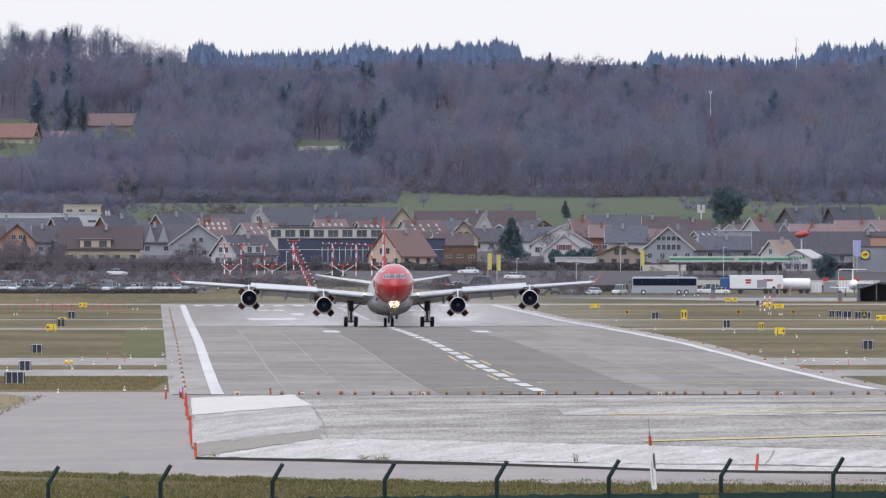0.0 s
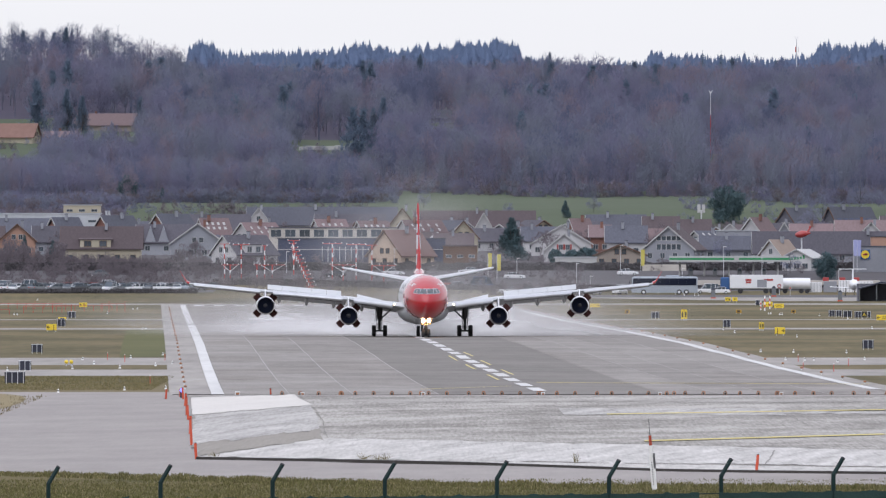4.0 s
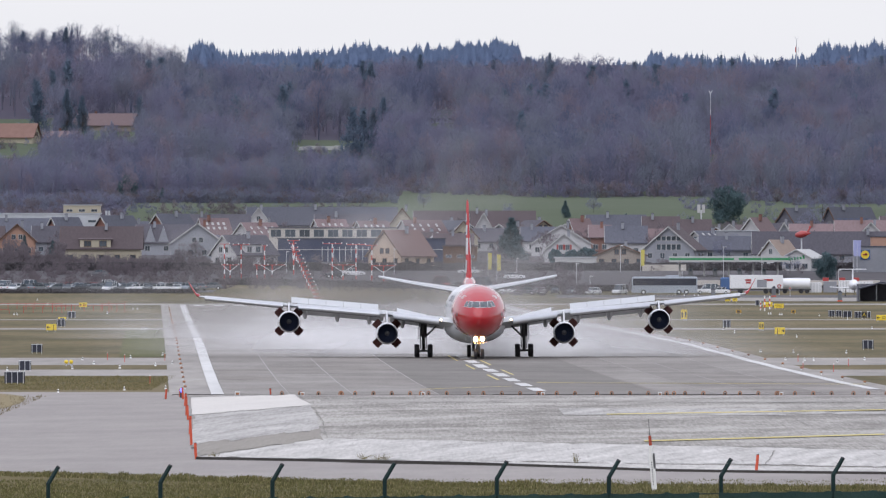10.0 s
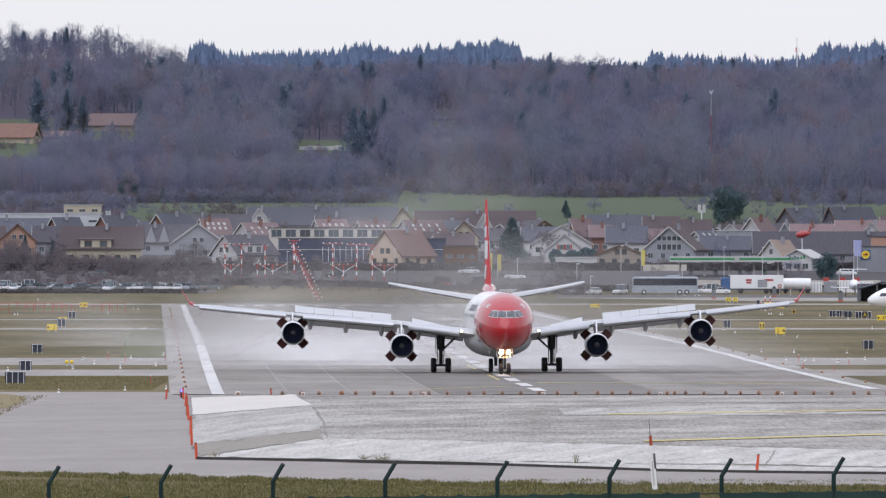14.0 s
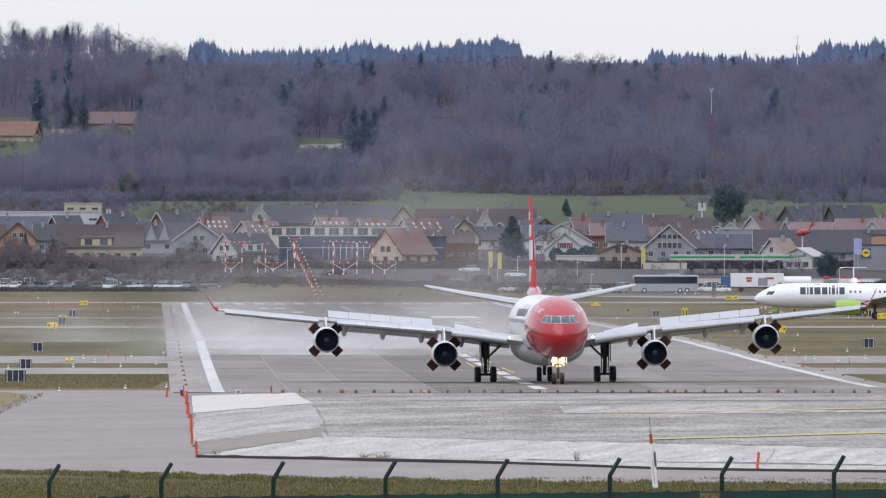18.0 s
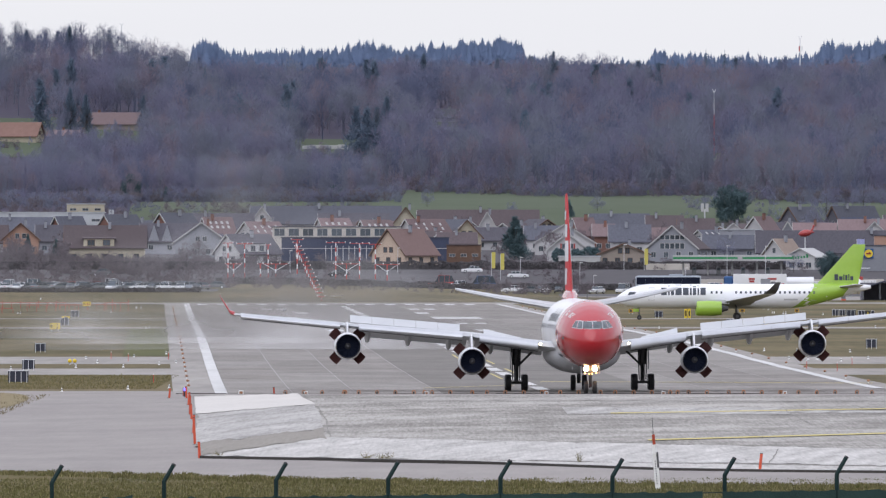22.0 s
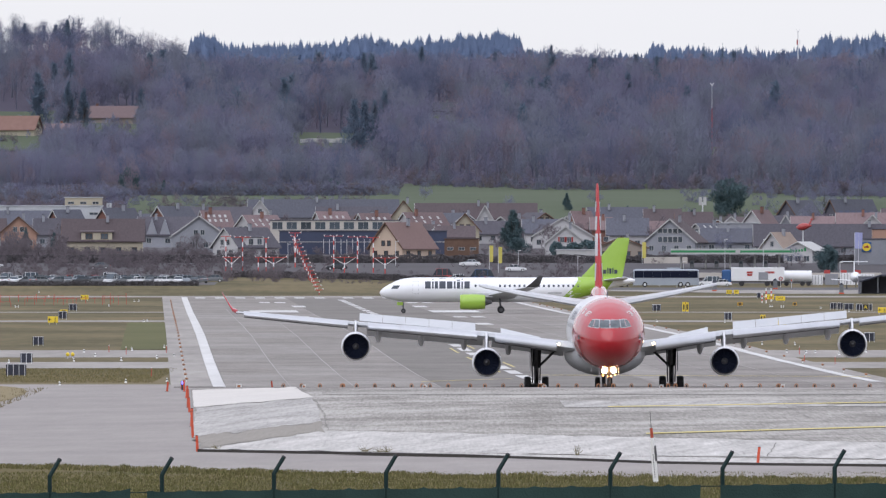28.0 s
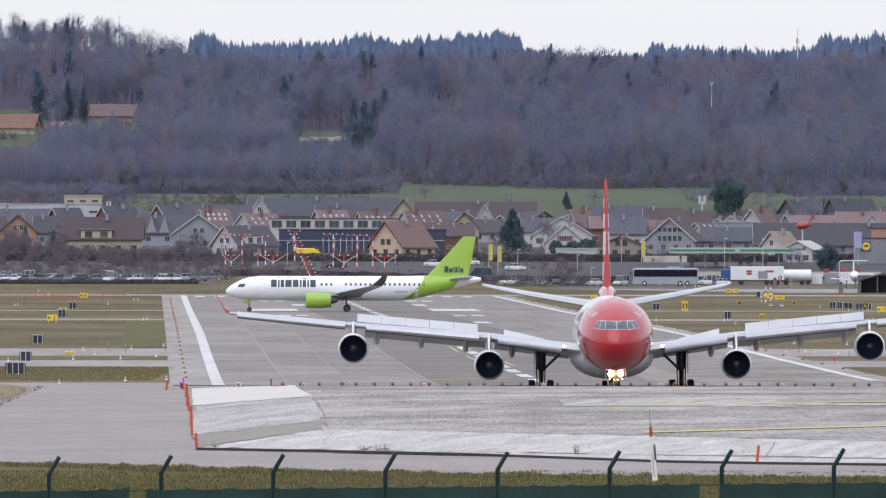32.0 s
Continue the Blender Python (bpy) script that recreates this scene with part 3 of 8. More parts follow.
            part("inlet_lip", bm, "metal", engine, "bright metal inlet lip")
            bm = bmesh.new()
            loft(bm, [oval(ey + d, ez, r, r, 36, x) for d, r in ((0.25, 0.96), (0.9, 0.93), (1.0, 0.92))], caps=False)
            loft(bm, [oval(ey + d, ez, r, r, 36, x) for d, r in ((1.0, 0.92), (1.02, 0.02))], caps=False)
            part("inlet_duct", bm, "duct", engine, "dark inlet duct")
            bm = bmesh.new()
            loft(bm, [oval(ey + d, ez, r, r, 16, x) for d, r in ((0.72, 0.02), (0.78, 0.12), (0.95, 0.24), (1.01, 0.27))])
            part("spinner", bm, "strut", engine, "grey spinner")
            for k in range(18):
                bm = bmesh.new()
                a = 2 * math.pi * k / 18
                c, sn = math.cos(a), math.sin(a)
                v = [bm.verts.new((x + r * c - w * sn, ey + d, ez + r * sn + w * c)) for r, w, d in ((0.26, -0.04, 0.93), (0.91, -0.1, 0.90), (0.91, 0.06, 0.98), (0.26, 0.05, 0.99))]
                bm.faces.new(v)
                part("fan_blade", bm, "duct", engine)
            # pylon
            bm = bmesh.new()
            wy, wz, wc = wing_at(ex)
            loft(bm, [[(x - 0.05, ey + 1.2, ez + 1.14), (x + 0.05, ey + 1.2, ez + 1.14), (x + 0.16, ey + 3.8, ez + 0.9), (x - 0.16, ey + 3.8, ez + 0.9)],
                      [(x - 0.07, wy - 0.7, wz + 0.15), (x + 0.07, wy - 0.7, wz + 0.15), (x + 0.24, wy + 2.2, wz + 0.2), (x - 0.24, wy + 2.2, wz + 0.2)]])
            part("pylon", bm, "cowl", engine, "grey engine pylon")
            bm = bmesh.new()
            loft(bm, [oval(wy + d, wz + e, r, r * 1.2, 14, x) for d, e, r in ((-0.9, -0.1, 0.05), (-0.5, 0.0, 0.12), (0.6, 0.1, 0.16), (2.0, 0.2, 0.05))])
            part("pylon_cap", bm, "wing", engine)
            # four pivoting reverser doors
            for k in range(4):
                a = radians(45 + 90 * k)
                bm = bmesh.new()
                n = 6
                g = []
                for i in range(n + 1):
                    b = radians(-23 + 46 * i / n)
                    g.append([(1.13 * math.sin(b), 1.13 * math.cos(b) - 1.13, d) for d in (0.0, 0.76)])
                vs = [[bm.verts.new(p) for p in row] for row in g]
                for i in range(n):
                    bm.faces.new((vs[i][0], vs[i + 1][0], vs[i + 1][1], vs[i][1]))
                bmesh.ops.solidify(bm, geom=bm.faces[:], thickness=0.09)
                # door space: x along the rim, y outward, z forward from the hinge
                out = Vector((math.cos(a), 0, math.sin(a)))
                fwd = Vector((0, -1, 0))
                tang = out.cross(fwd)
                base = Matrix((tang, out, fwd)).transposed().to_4x4()
                base.translation = Vector((x, ey + 3.35, ez)) + out * 1.13
                d = part("reverser_door", bm, "door_red", engine, "hinged reverser door with a red-brown lining")
                d.matrix_basis = base
                DOORS.append((d, base))
        # main gear
        bm = bmesh.new()
        rod(bm, (s * 5.36, 32, 0.75), (s * 5.36, 31.85, 2.3), 0.19, 0.19, 12)
        rod(bm, (s * 5.36, 31.85, 2.2), (s * 5.36, 31.7, 4.4), 0.29, 0.33, 12)
        gear = part("main_gear", bm, "strut", jet, "dark main landing gear leg")
        bm = bmesh.new()
        rod(bm, (s * 5.36, 31.9, 2.0), (s * 3.6, 31.6, 3.7), 0.1, 0.1, 8)
        part("side_stay", bm, "strut", gear)
        for a, b, r in (((5.36, 31.5, 0.95), (5.36, 31.05, 1.5), 0.1), ((5.36, 31.05, 1.5), (5.36, 31.5, 2.2), 0.1)):
            bm = bmesh.new()
            rod(bm, (s * a[0], a[1], a[2]), (s * b[0], b[1], b[2]), r, r * 0.8, 6)
            part("torque_link", bm, "strut", gear)
        for dx in (-0.3, 0.27):
            bm = bmesh.new()
            rod(bm, (s * 5.36 + dx, 31.6, 0.9), (s * 5.36 + dx * 1.3, 31.5, 3.8), 0.05, 0.05, 6)
            part("hydraulic_line", bm, "rubber", gear)
        bm = bmesh.new()
        rod(bm, (s * 5.36 - 0.75, 31.05, 0.7), (s * 5.36 + 0.75, 31.05, 0.7), 0.12, n=8)
        part("axle", bm, "strut", gear)
        bm = bmesh.new()
        rod(bm, (s * 5.36, 31.0, 0.72), (s * 5.36, 33.0, 0.72), 0.16, n=10)
        part("bogie_beam", bm, "strut", gear)
        bm = bmesh.new()
        box(bm, s * 5.85, 31.9, 2.9, 0.06, 1.6, 2.2, 0.02)
        part("gear_door", bm, "belly", gear, "grey gear door")
        for wy in (31.05, 32.95):
            for wx in (-0.7, 0.7):
                wheel(gear, s * 5.36 + wx, wy, 0.7, 0.5)
    # centre gear and nose gear
    bm = bmesh.new()
    rod(bm, (0, 33.5, 0.6), (0, 33.3, 3.0), 0.16, 0.2, 10)
    cg = part("centre_gear", bm, "strut", jet, "dark centre landing gear leg")
    for wx in (-0.48, 0.48):
        wheel(cg, wx, 33.5, 0.66, 0.42)
    bm = bmesh.new()
    rod(bm, (0, 6.7, 0.5), (0, 6.4, 2.9), 0.13, 0.17, 12)
    ng = part("nose_gear", bm, "strut", jet, "dark nose gear leg")
    for wx in (-0.36, 0.36):
        wheel(ng, wx, 6.7, 0.53, 0.36)
    for wx in (-0.75, 0.75):
        bm = bmesh.new()
        box(bm, wx, 6.6, 2.0, 0.05, 1.9, 0.7, 0.02)
        part("nose_gear_door", bm, "belly", ng)
    for wx, wz, r in ((-0.36, 2.05, 0.22), (0.36, 2.05, 0.22), (-0.46, 1.68, 0.07), (-0.12, 1.62, 0.06), (0.14, 1.64, 0.07), (0.48, 1.7, 0.06)):
        bm = bmesh.new()
        bmesh.ops.create_uvsphere(bm, u_segments=12, v_segments=8, radius=r, matrix=Matrix.Translation((wx, 6.15, wz)))
        part("landing_lamp", bm, "lamp" if r > 0.2 else "lamp_small", ng, "glowing landing light")
    bm = bmesh.new()
    box(bm, 0, 7.4, 1.95, 0.08, 0.5, 0.7, 0.03)
    rod(bm, (-1.3, 12.0, 2.2), (-1.3, 12.05, 1.95), 0.05, n=6)
    part("blade_aerial", bm, "belly", jet)
    bm = bmesh.new()
    box(bm, 0, 13.0, 7.95, 0.06, 0.6, 0.5, 0.02, pose(0, 0, 0, -20))
    part("blade_aerial", bm, "strut", jet)
    return jet


def small_jet():
    h = Hull([(0, 3.05, 0.05, 0.05), (0.15, 3.08, 0.4, 0.36), (0.6, 3.15, 0.8, 0.72), (1.4, 3.26, 1.2, 1.12), (2.4, 3.4, 1.52, 1.48), (3.6, 3.52, 1.75, 1.74), (5.2, 3.56, 1.85, 1.87), (26, 3.56, 1.85, 1.87),
              (29, 3.75, 1.75, 1.72), (32, 4.15, 1.42, 1.38), (35, 4.6, 0.95, 0.92), (37.6, 4.9, 0.5, 0.5), (38.7, 4.95, 0.25, 0.25)])
    jet = thing("airliner", Matrix(), "white twin-engined airliner with lime-green tail and engines, taxiing", "airplane")
    body = part("fuselage", h.skin(0, 38.7, 40), "white", jet, "white painted fuselage")
    # green rear sleeve, slanted at its front
    bm = bmesh.new()
    rings = []
    for k in range(9):
        u = k / 8
        ring = []
        for i in range(32):
            a = 2 * math.pi * i / 32
            up = math.sin(a)
            y0, y1 = 29.2 + 1.7 * up + 1.2 * abs(math.cos(a)) - 1.2, 35.2 + 0.8 * up
            y = y0 + (y1 - y0) * u
            z, rx, rz = h.at(y)
            ring.append(((rx + 0.015) * math.cos(a), y, z + (rz + 0.015) * up))
        rings.append(ring)
    part("tail_sleeve", loft(bm, rings, caps=False), "lime", jet, "lime-green rear fuselage")
    ring = lambda z, y, c, t: [(t * c * math.sin(2 * math.pi * i / 20) * (0.7 + 0.3 * math.cos(2 * math.pi * i / 20 + math.pi)), y + c * 0.5 * (1 - math.cos(2 * math.pi * i / 20)), z) for i in range(20)]
    fin = part("fin", loft(bmesh.new(), [ring(4.9, 29.0, 8.2, 0.045), ring(5.5, 30.6, 6.2, 0.045), ring(8.5, 33.4, 4.0, 0.045), ring(11.3, 35.9, 2.0, 0.045), ring(11.45, 36.1, 1.7, 0.03)]), "lime", jet, "lime-green fin")
    for s in (-1, 1):
        # wordmark reduced to bars
        for y, w, top in ((6.9, 0.85, 4.85), (7.95, 0.25, 5.2), (8.36, 0.5, 4.85), (9.05, 0.95, 5.3), (10.2, 0.85, 4.85), (11.25, 0.27, 5.3), (11.7, 0.5, 5.1), (12.4, 0.25, 5.2), (12.85, 0.8, 4.85)):
            bm = bmesh.new()
            part("lettering_block", h.on_side(bm, y, y + w, 3.75, top, s, 0.02), "ink", body, "dark lettering reduced to a plain bar")
        for y, w, top in ((33.2, 0.55, 6.9), (33.9, 0.5, 6.6), (34.55, 0.16, 6.9), (34.85, 0.3, 6.8), (35.3, 0.16, 6.9), (35.6, 0.45, 6.6)):
            bm = bmesh.new()
            box(bm, s * 0.24, y + w / 2, (6.0 + top) / 2, 0.03, w, top - 6.0)
            part("lettering_block", bm, "ink", fin, "dark lettering reduced to a plain bar")
        for k in range(32):
            y = 7.0 + k * 0.74
            if 16.2 < y < 17.4 or y < 13.9:
                continue
            bm = bmesh.new()
            part("cabin_window", h.on_side(bm, y, y + 0.3, 3.98, 4.34, s, 0.02, nz=1), "ink", body)
        for y in (5.0, 29.6):
            bm = bmesh.new()
            for a, b, c, d in ((0, 0.06, 2.95, 4.9), (0.85, 0.91, 2.95, 4.9), (0, 0.91, 4.85, 4.9), (0, 0.91, 2.95, 3.0)):
                h.on_side(bm, y + a, y + b, c, d, s, 0.018)
            part("cabin_door", bm, "belly", body, "grey door outline")
        bm = bmesh.new()
        h.on_side(bm, 1.75, 2.75, 3.72, 4.22, s, 0.02, 0.35)
        part("cockpit_window", bm, "ink", body, "dark cockpit glass")
        bm = bmesh.new()
        h.on_side(bm, 25.5, 27.6, 2.95, 3.2, s, 0.02)
        part("lettering_block", bm, "belly", body, "small registration reduced to a plain bar")
        # wings, winglets, engines
        bm = bmesh.new()
        loft(bm, [blade(s * x, y, z, c, k, 1) for x, y, z, c, k in ((1.2, 14.0, 2.35, 6.4, 0.13), (6, 17.0, 2.9, 4.1, 0.11), (16.0, 22.2, 4.0, 1.7, 0.09))])
        wing = part("wing", bm, "belly", jet, "grey wing")
        bm = bmesh.new()
        loft(bm, [blade(s * x, y, z, c, 0.1) for x, y, z, c in ((15.9, 22.1, 4.0, 1.8), (16.9, 22.9, 4.6, 1.4), (17.4, 24.0, 5.7, 0.7))])
        part("winglet", bm, "strut", wing, "dark upswept winglet")
        bm = bmesh.new()
        loft(bm, [oval(y, 1.75, r, r, 28, s * 5.1) for y, r in ((12.3, 0.98), (12.2, 1.04), (12.5, 1.14), (14.5, 1.18), (15.6, 1.08), (16.0, 1.02))])
        e = part("engine", bm, "lime", jet, "lime-green engine nacelle")
        bm = bmesh.new()
        loft(bm, [oval(y, 1.75, r, r, 20, s * 5.1) for y, r in ((16.0, 0.6), (17.0, 0.3))])
        part("exhaust_cone", bm, "strut", e, "dark exhaust cone")
        bm = bmesh.new()
        box(bm, s * 5.0, 15.6, 2.75, 0.3, 3.2, 0.7, 0.08)
        part("pylon", bm, "belly", e)
        bm = bmesh.new()
        loft(bm, [blade(s * x, y, z, c, 0.1) for x, y, z, c in ((0.3, 33.6, 4.95, 3.4), (5.8, 36.2, 5.35, 1.5))])
        part("stabiliser", bm, "belly", jet, "grey tail plane")
        bm = bmesh.new()
        rod(bm, (s * 3.3, 18.4, 0.5), (s * 3.0, 18.2, 2.4), 0.14, n=10)
        g = part("main_gear", bm, "strut", jet, "dark main landing gear leg")
        for wx in (-0.3, 0.3):
            wheel(g, s * 3.3 + wx, 18.4, 0.55, 0.34)
    bm = bmesh.new()
    rod(bm, (0, 3.6, 0.4), (0, 3.5, 2.2), 0.1, n=10)
    g = part("nose_gear", bm, "strut", jet, "nose gear leg with green door")
    bm = bmesh.new()
    box(bm, 0, 3.1, 1.45, 0.8, 0.9, 0.5, 0.03)
    part("nose_gear_door", bm, "lime", g, "lime-green gear door")
    for wx in (-0.2, 0.2):
        wheel(g, wx, 3.6, 0.36, 0.24)
    bm = bmesh.new()
    bmesh.ops.create_uvsphere(bm, u_segments=8, v_segments=6, radius=0.12, matrix=Matrix.Translation((0, 16, 5.45)))
    part("beacon", bm, "red", jet, "red beacon")
    return jet


red_jet = big_jet()
green_jet = small_jet()


# ---- airfield: markings, lights, signs, fence ----
M.update(
    sign_yellow=material("sign_yellow", (0.70, 0.50, 0.02), (0.80, 0.60, 0.05), 0.5, scale=2.0),
    sign_amber=material("sign_amber", (0.36, 0.20, 0.02), (0.50, 0.30, 0.04), 0.5, scale=2.0),
    sign_black=material("sign_black", (0.012, 0.012, 0.014), (0.02, 0.02, 0.022), 0.5, scale=2.0),
    board_back=material("board_back", (0.012, 0.015, 0.03), (0.03, 0.035, 0.055), 0.6, scale=1.5),
    alu=material("aluminium_post", (0.55, 0.56, 0.58), (0.68, 0.69, 0.70), 0.4, metal=0.6, scale=2.0),
    orange=material("orange_plastic", (0.418, 0.050, 0.018), (0.532, 0.086, 0.036), 0.6, scale=2.5, each=0.25),
    lamp_amber=material("amber_lens", (0.22, 0.095, 0.04), (0.36, 0.16, 0.07), 0.35, scale=4.0, each=0.3),
    white_plastic=material("white_plastic", (0.66, 0.66, 0.64), (0.78, 0.78, 0.77), 0.5, scale=3.0),
    fence_green=material("fence_green", (0.004, 0.017, 0.017), (0.010, 0.028, 0.027), 0.6, scale=2.0, spec=0.2),
    netting=material("green_netting", (0.006, 0.026, 0.024), (0.018, 0.05, 0.044), 0.85, scale=1.2, fine=20, bump=0.4),
    mast_red=material("mast_red", (0.425, 0.033, 0.024), (0.527, 0.057, 0.043), 0.5, scale=2.0),
    mast_white=material("mast_white", (0.70, 0.70, 0.70), (0.80, 0.80, 0.80), 0.5, scale=2.0),
    straw=material("straw_blades", (0.125, 0.118, 0.056), (0.225, 0.190, 0.100), 0.95, scale=0.5, each=0.4, spec=0.1),
    straw_pale=material("pale_straw", (0.15, 0.125, 0.07), (0.23, 0.19, 0.115), 0.95, scale=0.8, each=0.3, spec=0.1),
    blade=material("grass_blades", (0.066, 0.076, 0.022), (0.149, 0.135, 0.061), 0.95, scale=0.3, each=0.28, spec=0.1),
    stain=paving("dark_stain", (0.205, 0.192, 0.176), (0.400, 0.380, 0.350), 2, 0.7, 0.6, 0.5, 2.4, 0.3),
    ramp_grey=paving("brushed_concrete", (0.204, 0.196, 0.182), (0.530, 0.512, 0.485), 8, 0.5, 0.8, 0.5, 1.9, 0.3),
    ramp_brown=paving("stony_concrete", (0.194, 0.178, 0.153), (0.316, 0.295, 0.262), 8, 0.2, 0.3, 0.6, 1.4, 0.3),
    snowy=paving("streaked_concrete", (0.245, 0.236, 0.219), (0.632, 0.612, 0.582), 6, 0.3, 0.8, 0.5, 1.8, 0.3),
    joint=material("dirty_joint", (0.12, 0.114, 0.10), (0.27, 0.255, 0.235), 0.95, scale=0.5, contrast=2.0),
    panel_a=paving("aged_asphalt", (0.160, 0.148, 0.136), (0.282, 0.262, 0.242), 0, 0.8, 0.5, 0.4, 2.2),
    panel_b=paving("pale_asphalt", (0.182, 0.169, 0.156), (0.318, 0.297, 0.274), 0, 0.8, 0.5, 0.4, 2.2),
    streak=paving("damp_asphalt", (0.26, 0.247, 0.232), (0.40, 0.382, 0.362), 0, 0.3, 0.6, 0.4, 2.2),
    lamp_blue=material("blue_lamp", (0.05, 0.08, 0.9), (0.1, 0.15, 1.0), 0.4, glow=3.0),
)


def patch(name, corners, mat, lift=0.08, n=12, parent=None, label="", m=3, ragged=0.0):
    """A four-cornered sheet on the ground, corners as (x, y) in order."""
    (ax, ay), (bx, by), (cx, cy), (dx, dy) = corners
    verts, faces = [], []
    for i in range(n + 1):
        for j in range(m + 1):
            u, v = j / m, i / n
            x = (ax * (1 - u) + bx * u) * (1 - v) + (dx * (1 - u) + cx * u) * v
            y = (ay * (1 - u) + by * u) * (1 - v) + (dy * (1 - u) + cy * u) * v
            if ragged:
                q = Vector((x * 0.9, y * 0.012, 2.0))
                x += 0.30 * ragged * noise.fractal(q, 0.7, 2.0, 4)
                y += 16.0 * ragged * noise.fractal(q + Vector((9.0, 4.0, 0.0)), 0.7, 2.0, 4)
            verts.append((x, y, ground_z(x, y) + lift))
    w = m + 1
    for i in range(n):
        for j in range(m):
            faces.append((i * w + j, i * w + j + 1, (i + 1) * w + j + 1, (i + 1) * w + j))
    ob = joined(name, verts, faces, mat, parent)
    if parent is None:
        tagged(ob, label, kind="structure")
    return ob


def lane(name, y0, y1, o0, o1, mat, lift, parent=runway, label=""):
    """A strip along the runway between two offsets from its centreline."""
    return strip(name, y0, y1, lambda y: middle(y) + o0, lambda y: middle(y) + o1, mat, lift, parent=parent, label=label)


# edges, rubbered middle, worn bands
lane("shoulder", 1112, 2904, -31.5, -27.9, "shoulder", 0.075, label="pale runway shoulder")
lane("shoulder", 1112, 2904, 29.7, 32.0, "shoulder", 0.075, label="pale runway shoulder")
lane("rubbered_strip", 1112, 2860, -9.0, 9.8, "patch_dark", 0.075, label="dark rubbered middle strip")
lane("worn_band", 1150, 2200, -12.6, -9.3, "patch_pale", 0.08, label="pale worn band")
lane("worn_band", 1150, 2300, 10.0, 14.2, "patch_pale", 0.08, label="pale worn band")
lane("edge_line", 1302, 2900, -28.0, -26.95, "line_white", 0.1, label="white edge line")
lane("edge_line", 1362, 2900, 28.8, 29.8, "line_white", 0.1, label="white edge line")
for k in range(34):
    y = 1345 + k * 46.0
    if y < 2790:
        lane("centre_stripe", y, y + 31, -0.5, 0.62, "line_white", 0.11, label="white centreline stripe")
for y in (2066, 2560):
    for o in (-10.4, 9.4):
        lane("touchdown_bar", y, y + 44, o, o + 2.1, "line_white", 0.11, label="white touchdown bar")
for o in (-18.2, 9.7):
    lane("aiming_mark", 2415, 2470, o, o + 7.4, "line_white", 0.11, label="broad white aiming mark")
for y in (2262, 2690):
    for o in (-15.0, -12.4, 10.2, 12.8):
        lane("touchdown_bar", y, y + 30, o, o + 1.8, "line_white", 0.11, label="white touchdown bar")
for k in range(14):
    o = -25.5 + k * 3.6 + (1.6 if k > 6 else 0)
    lane("threshold_bar", 2850, 2885, o, o + 1.8, "line_white", 0.11, label="white threshold bar")
# yellow guide lines that leave the centreline
for y0, y1 in ((1690, 1740), (1600, 1650), (1500, 1552)):
    lane("guide_line", y0, y1, 1.15, 1.38, "line_yellow", 0.11, label="yellow guide line")
for y0, y1 in ((1648, 1696), (1556, 1604), (1452, 1500)):
    lane("guide_line", y0, y1, -1.3, -1.07, "line_yellow", 0.11, label="yellow guide line")
patch("guide_line", ((middle(1425) + 1.6, 1425), (middle(1425) + 1.8, 1427.5), (38, 1411.5), (38, 1409)), "line_yellow", 0.11, parent=runway)
patch("guide_line", ((middle(1390) - 1.5, 1390), (middle(1390) - 1.3, 1392.5), (-2, 1362.5), (-2, 1360)), "line_yellow", 0.11, parent=runway)
# paved panels of differing age, and the pale joints between them
rnd = random.Random(4)
LANES = ((-26.9, -21.6), (-21.4, -16.3), (-16.1, -9.2), (10.0, 14.3), (14.5, 18.4), (18.6, 23.4), (23.6, 28.6))
for a, b in LANES:
    y = 1116 + rnd.uniform(0, 30)
    while y < 2500:
        n = rnd.uniform(45, 150)
        lane("pavement_panel", y, min(y + n, 2520), a, b, rnd.choice(("asphalt", "panel_a", "panel_b", "panel_b")), 0.082)
        y += n + 0.5
    lane("paving_joint", 1150, 2500, b + 0.04, b + 0.16, "streak", 0.086)
for k in range(17):
    y = 1310 + k * 46 + rnd.uniform(-12, 12)
    a = rnd.choice((-26.9, -26.9, 10.0, -21.4, 14.5))
    lane("paving_joint", y, y + rnd.uniform(0.7, 1.6), a, min(a + rnd.uniform(8, 17), -9.3 if a < 0 else 28), "streak", 0.087)
# concrete end of the runway: a slab that ends in a low step over the service road, with a ramp at its corner
slab_top = patch("concrete_slab", ((-12.6, 808), (21.8, 769), (110, 1085), (-17.6, 1100)), "concrete", 0.09, 30, label="pale streaked concrete slab before the runway", m=8)
tail = patch("concrete_slab", ((21.8, 769), (110, 700 + 40), (120, 1085), (60, 1090)), "concrete", 0.088, 20, label="pale streaked concrete slab before the runway")
patch("concrete_band", ((-12.4, 805), (21.8, 772), (24.0, 829), (-6.6, 878)), "snowy", 0.11, 16, slab_top, m=90, ragged=0.3)
patch("concrete_band", ((-17.3, 1085), (-10.4, 1104), (-8.6, 1040), (-15.6, 984)), "pale", 0.12, 16, slab_top, m=30, ragged=0.25)
patch("concrete_band", ((-15.55, 982), (-8.6, 1038), (-7.1, 915), (-13.5, 851)), "ramp_grey", 0.118, 20, slab_top, m=30, ragged=0.6)
patch("concrete_band", ((-13.5, 850), (-7.1, 914), (-6.5, 880), (-12.5, 806)), "ramp_brown", 0.116, 20, slab_top, m=30, ragged=0.9)
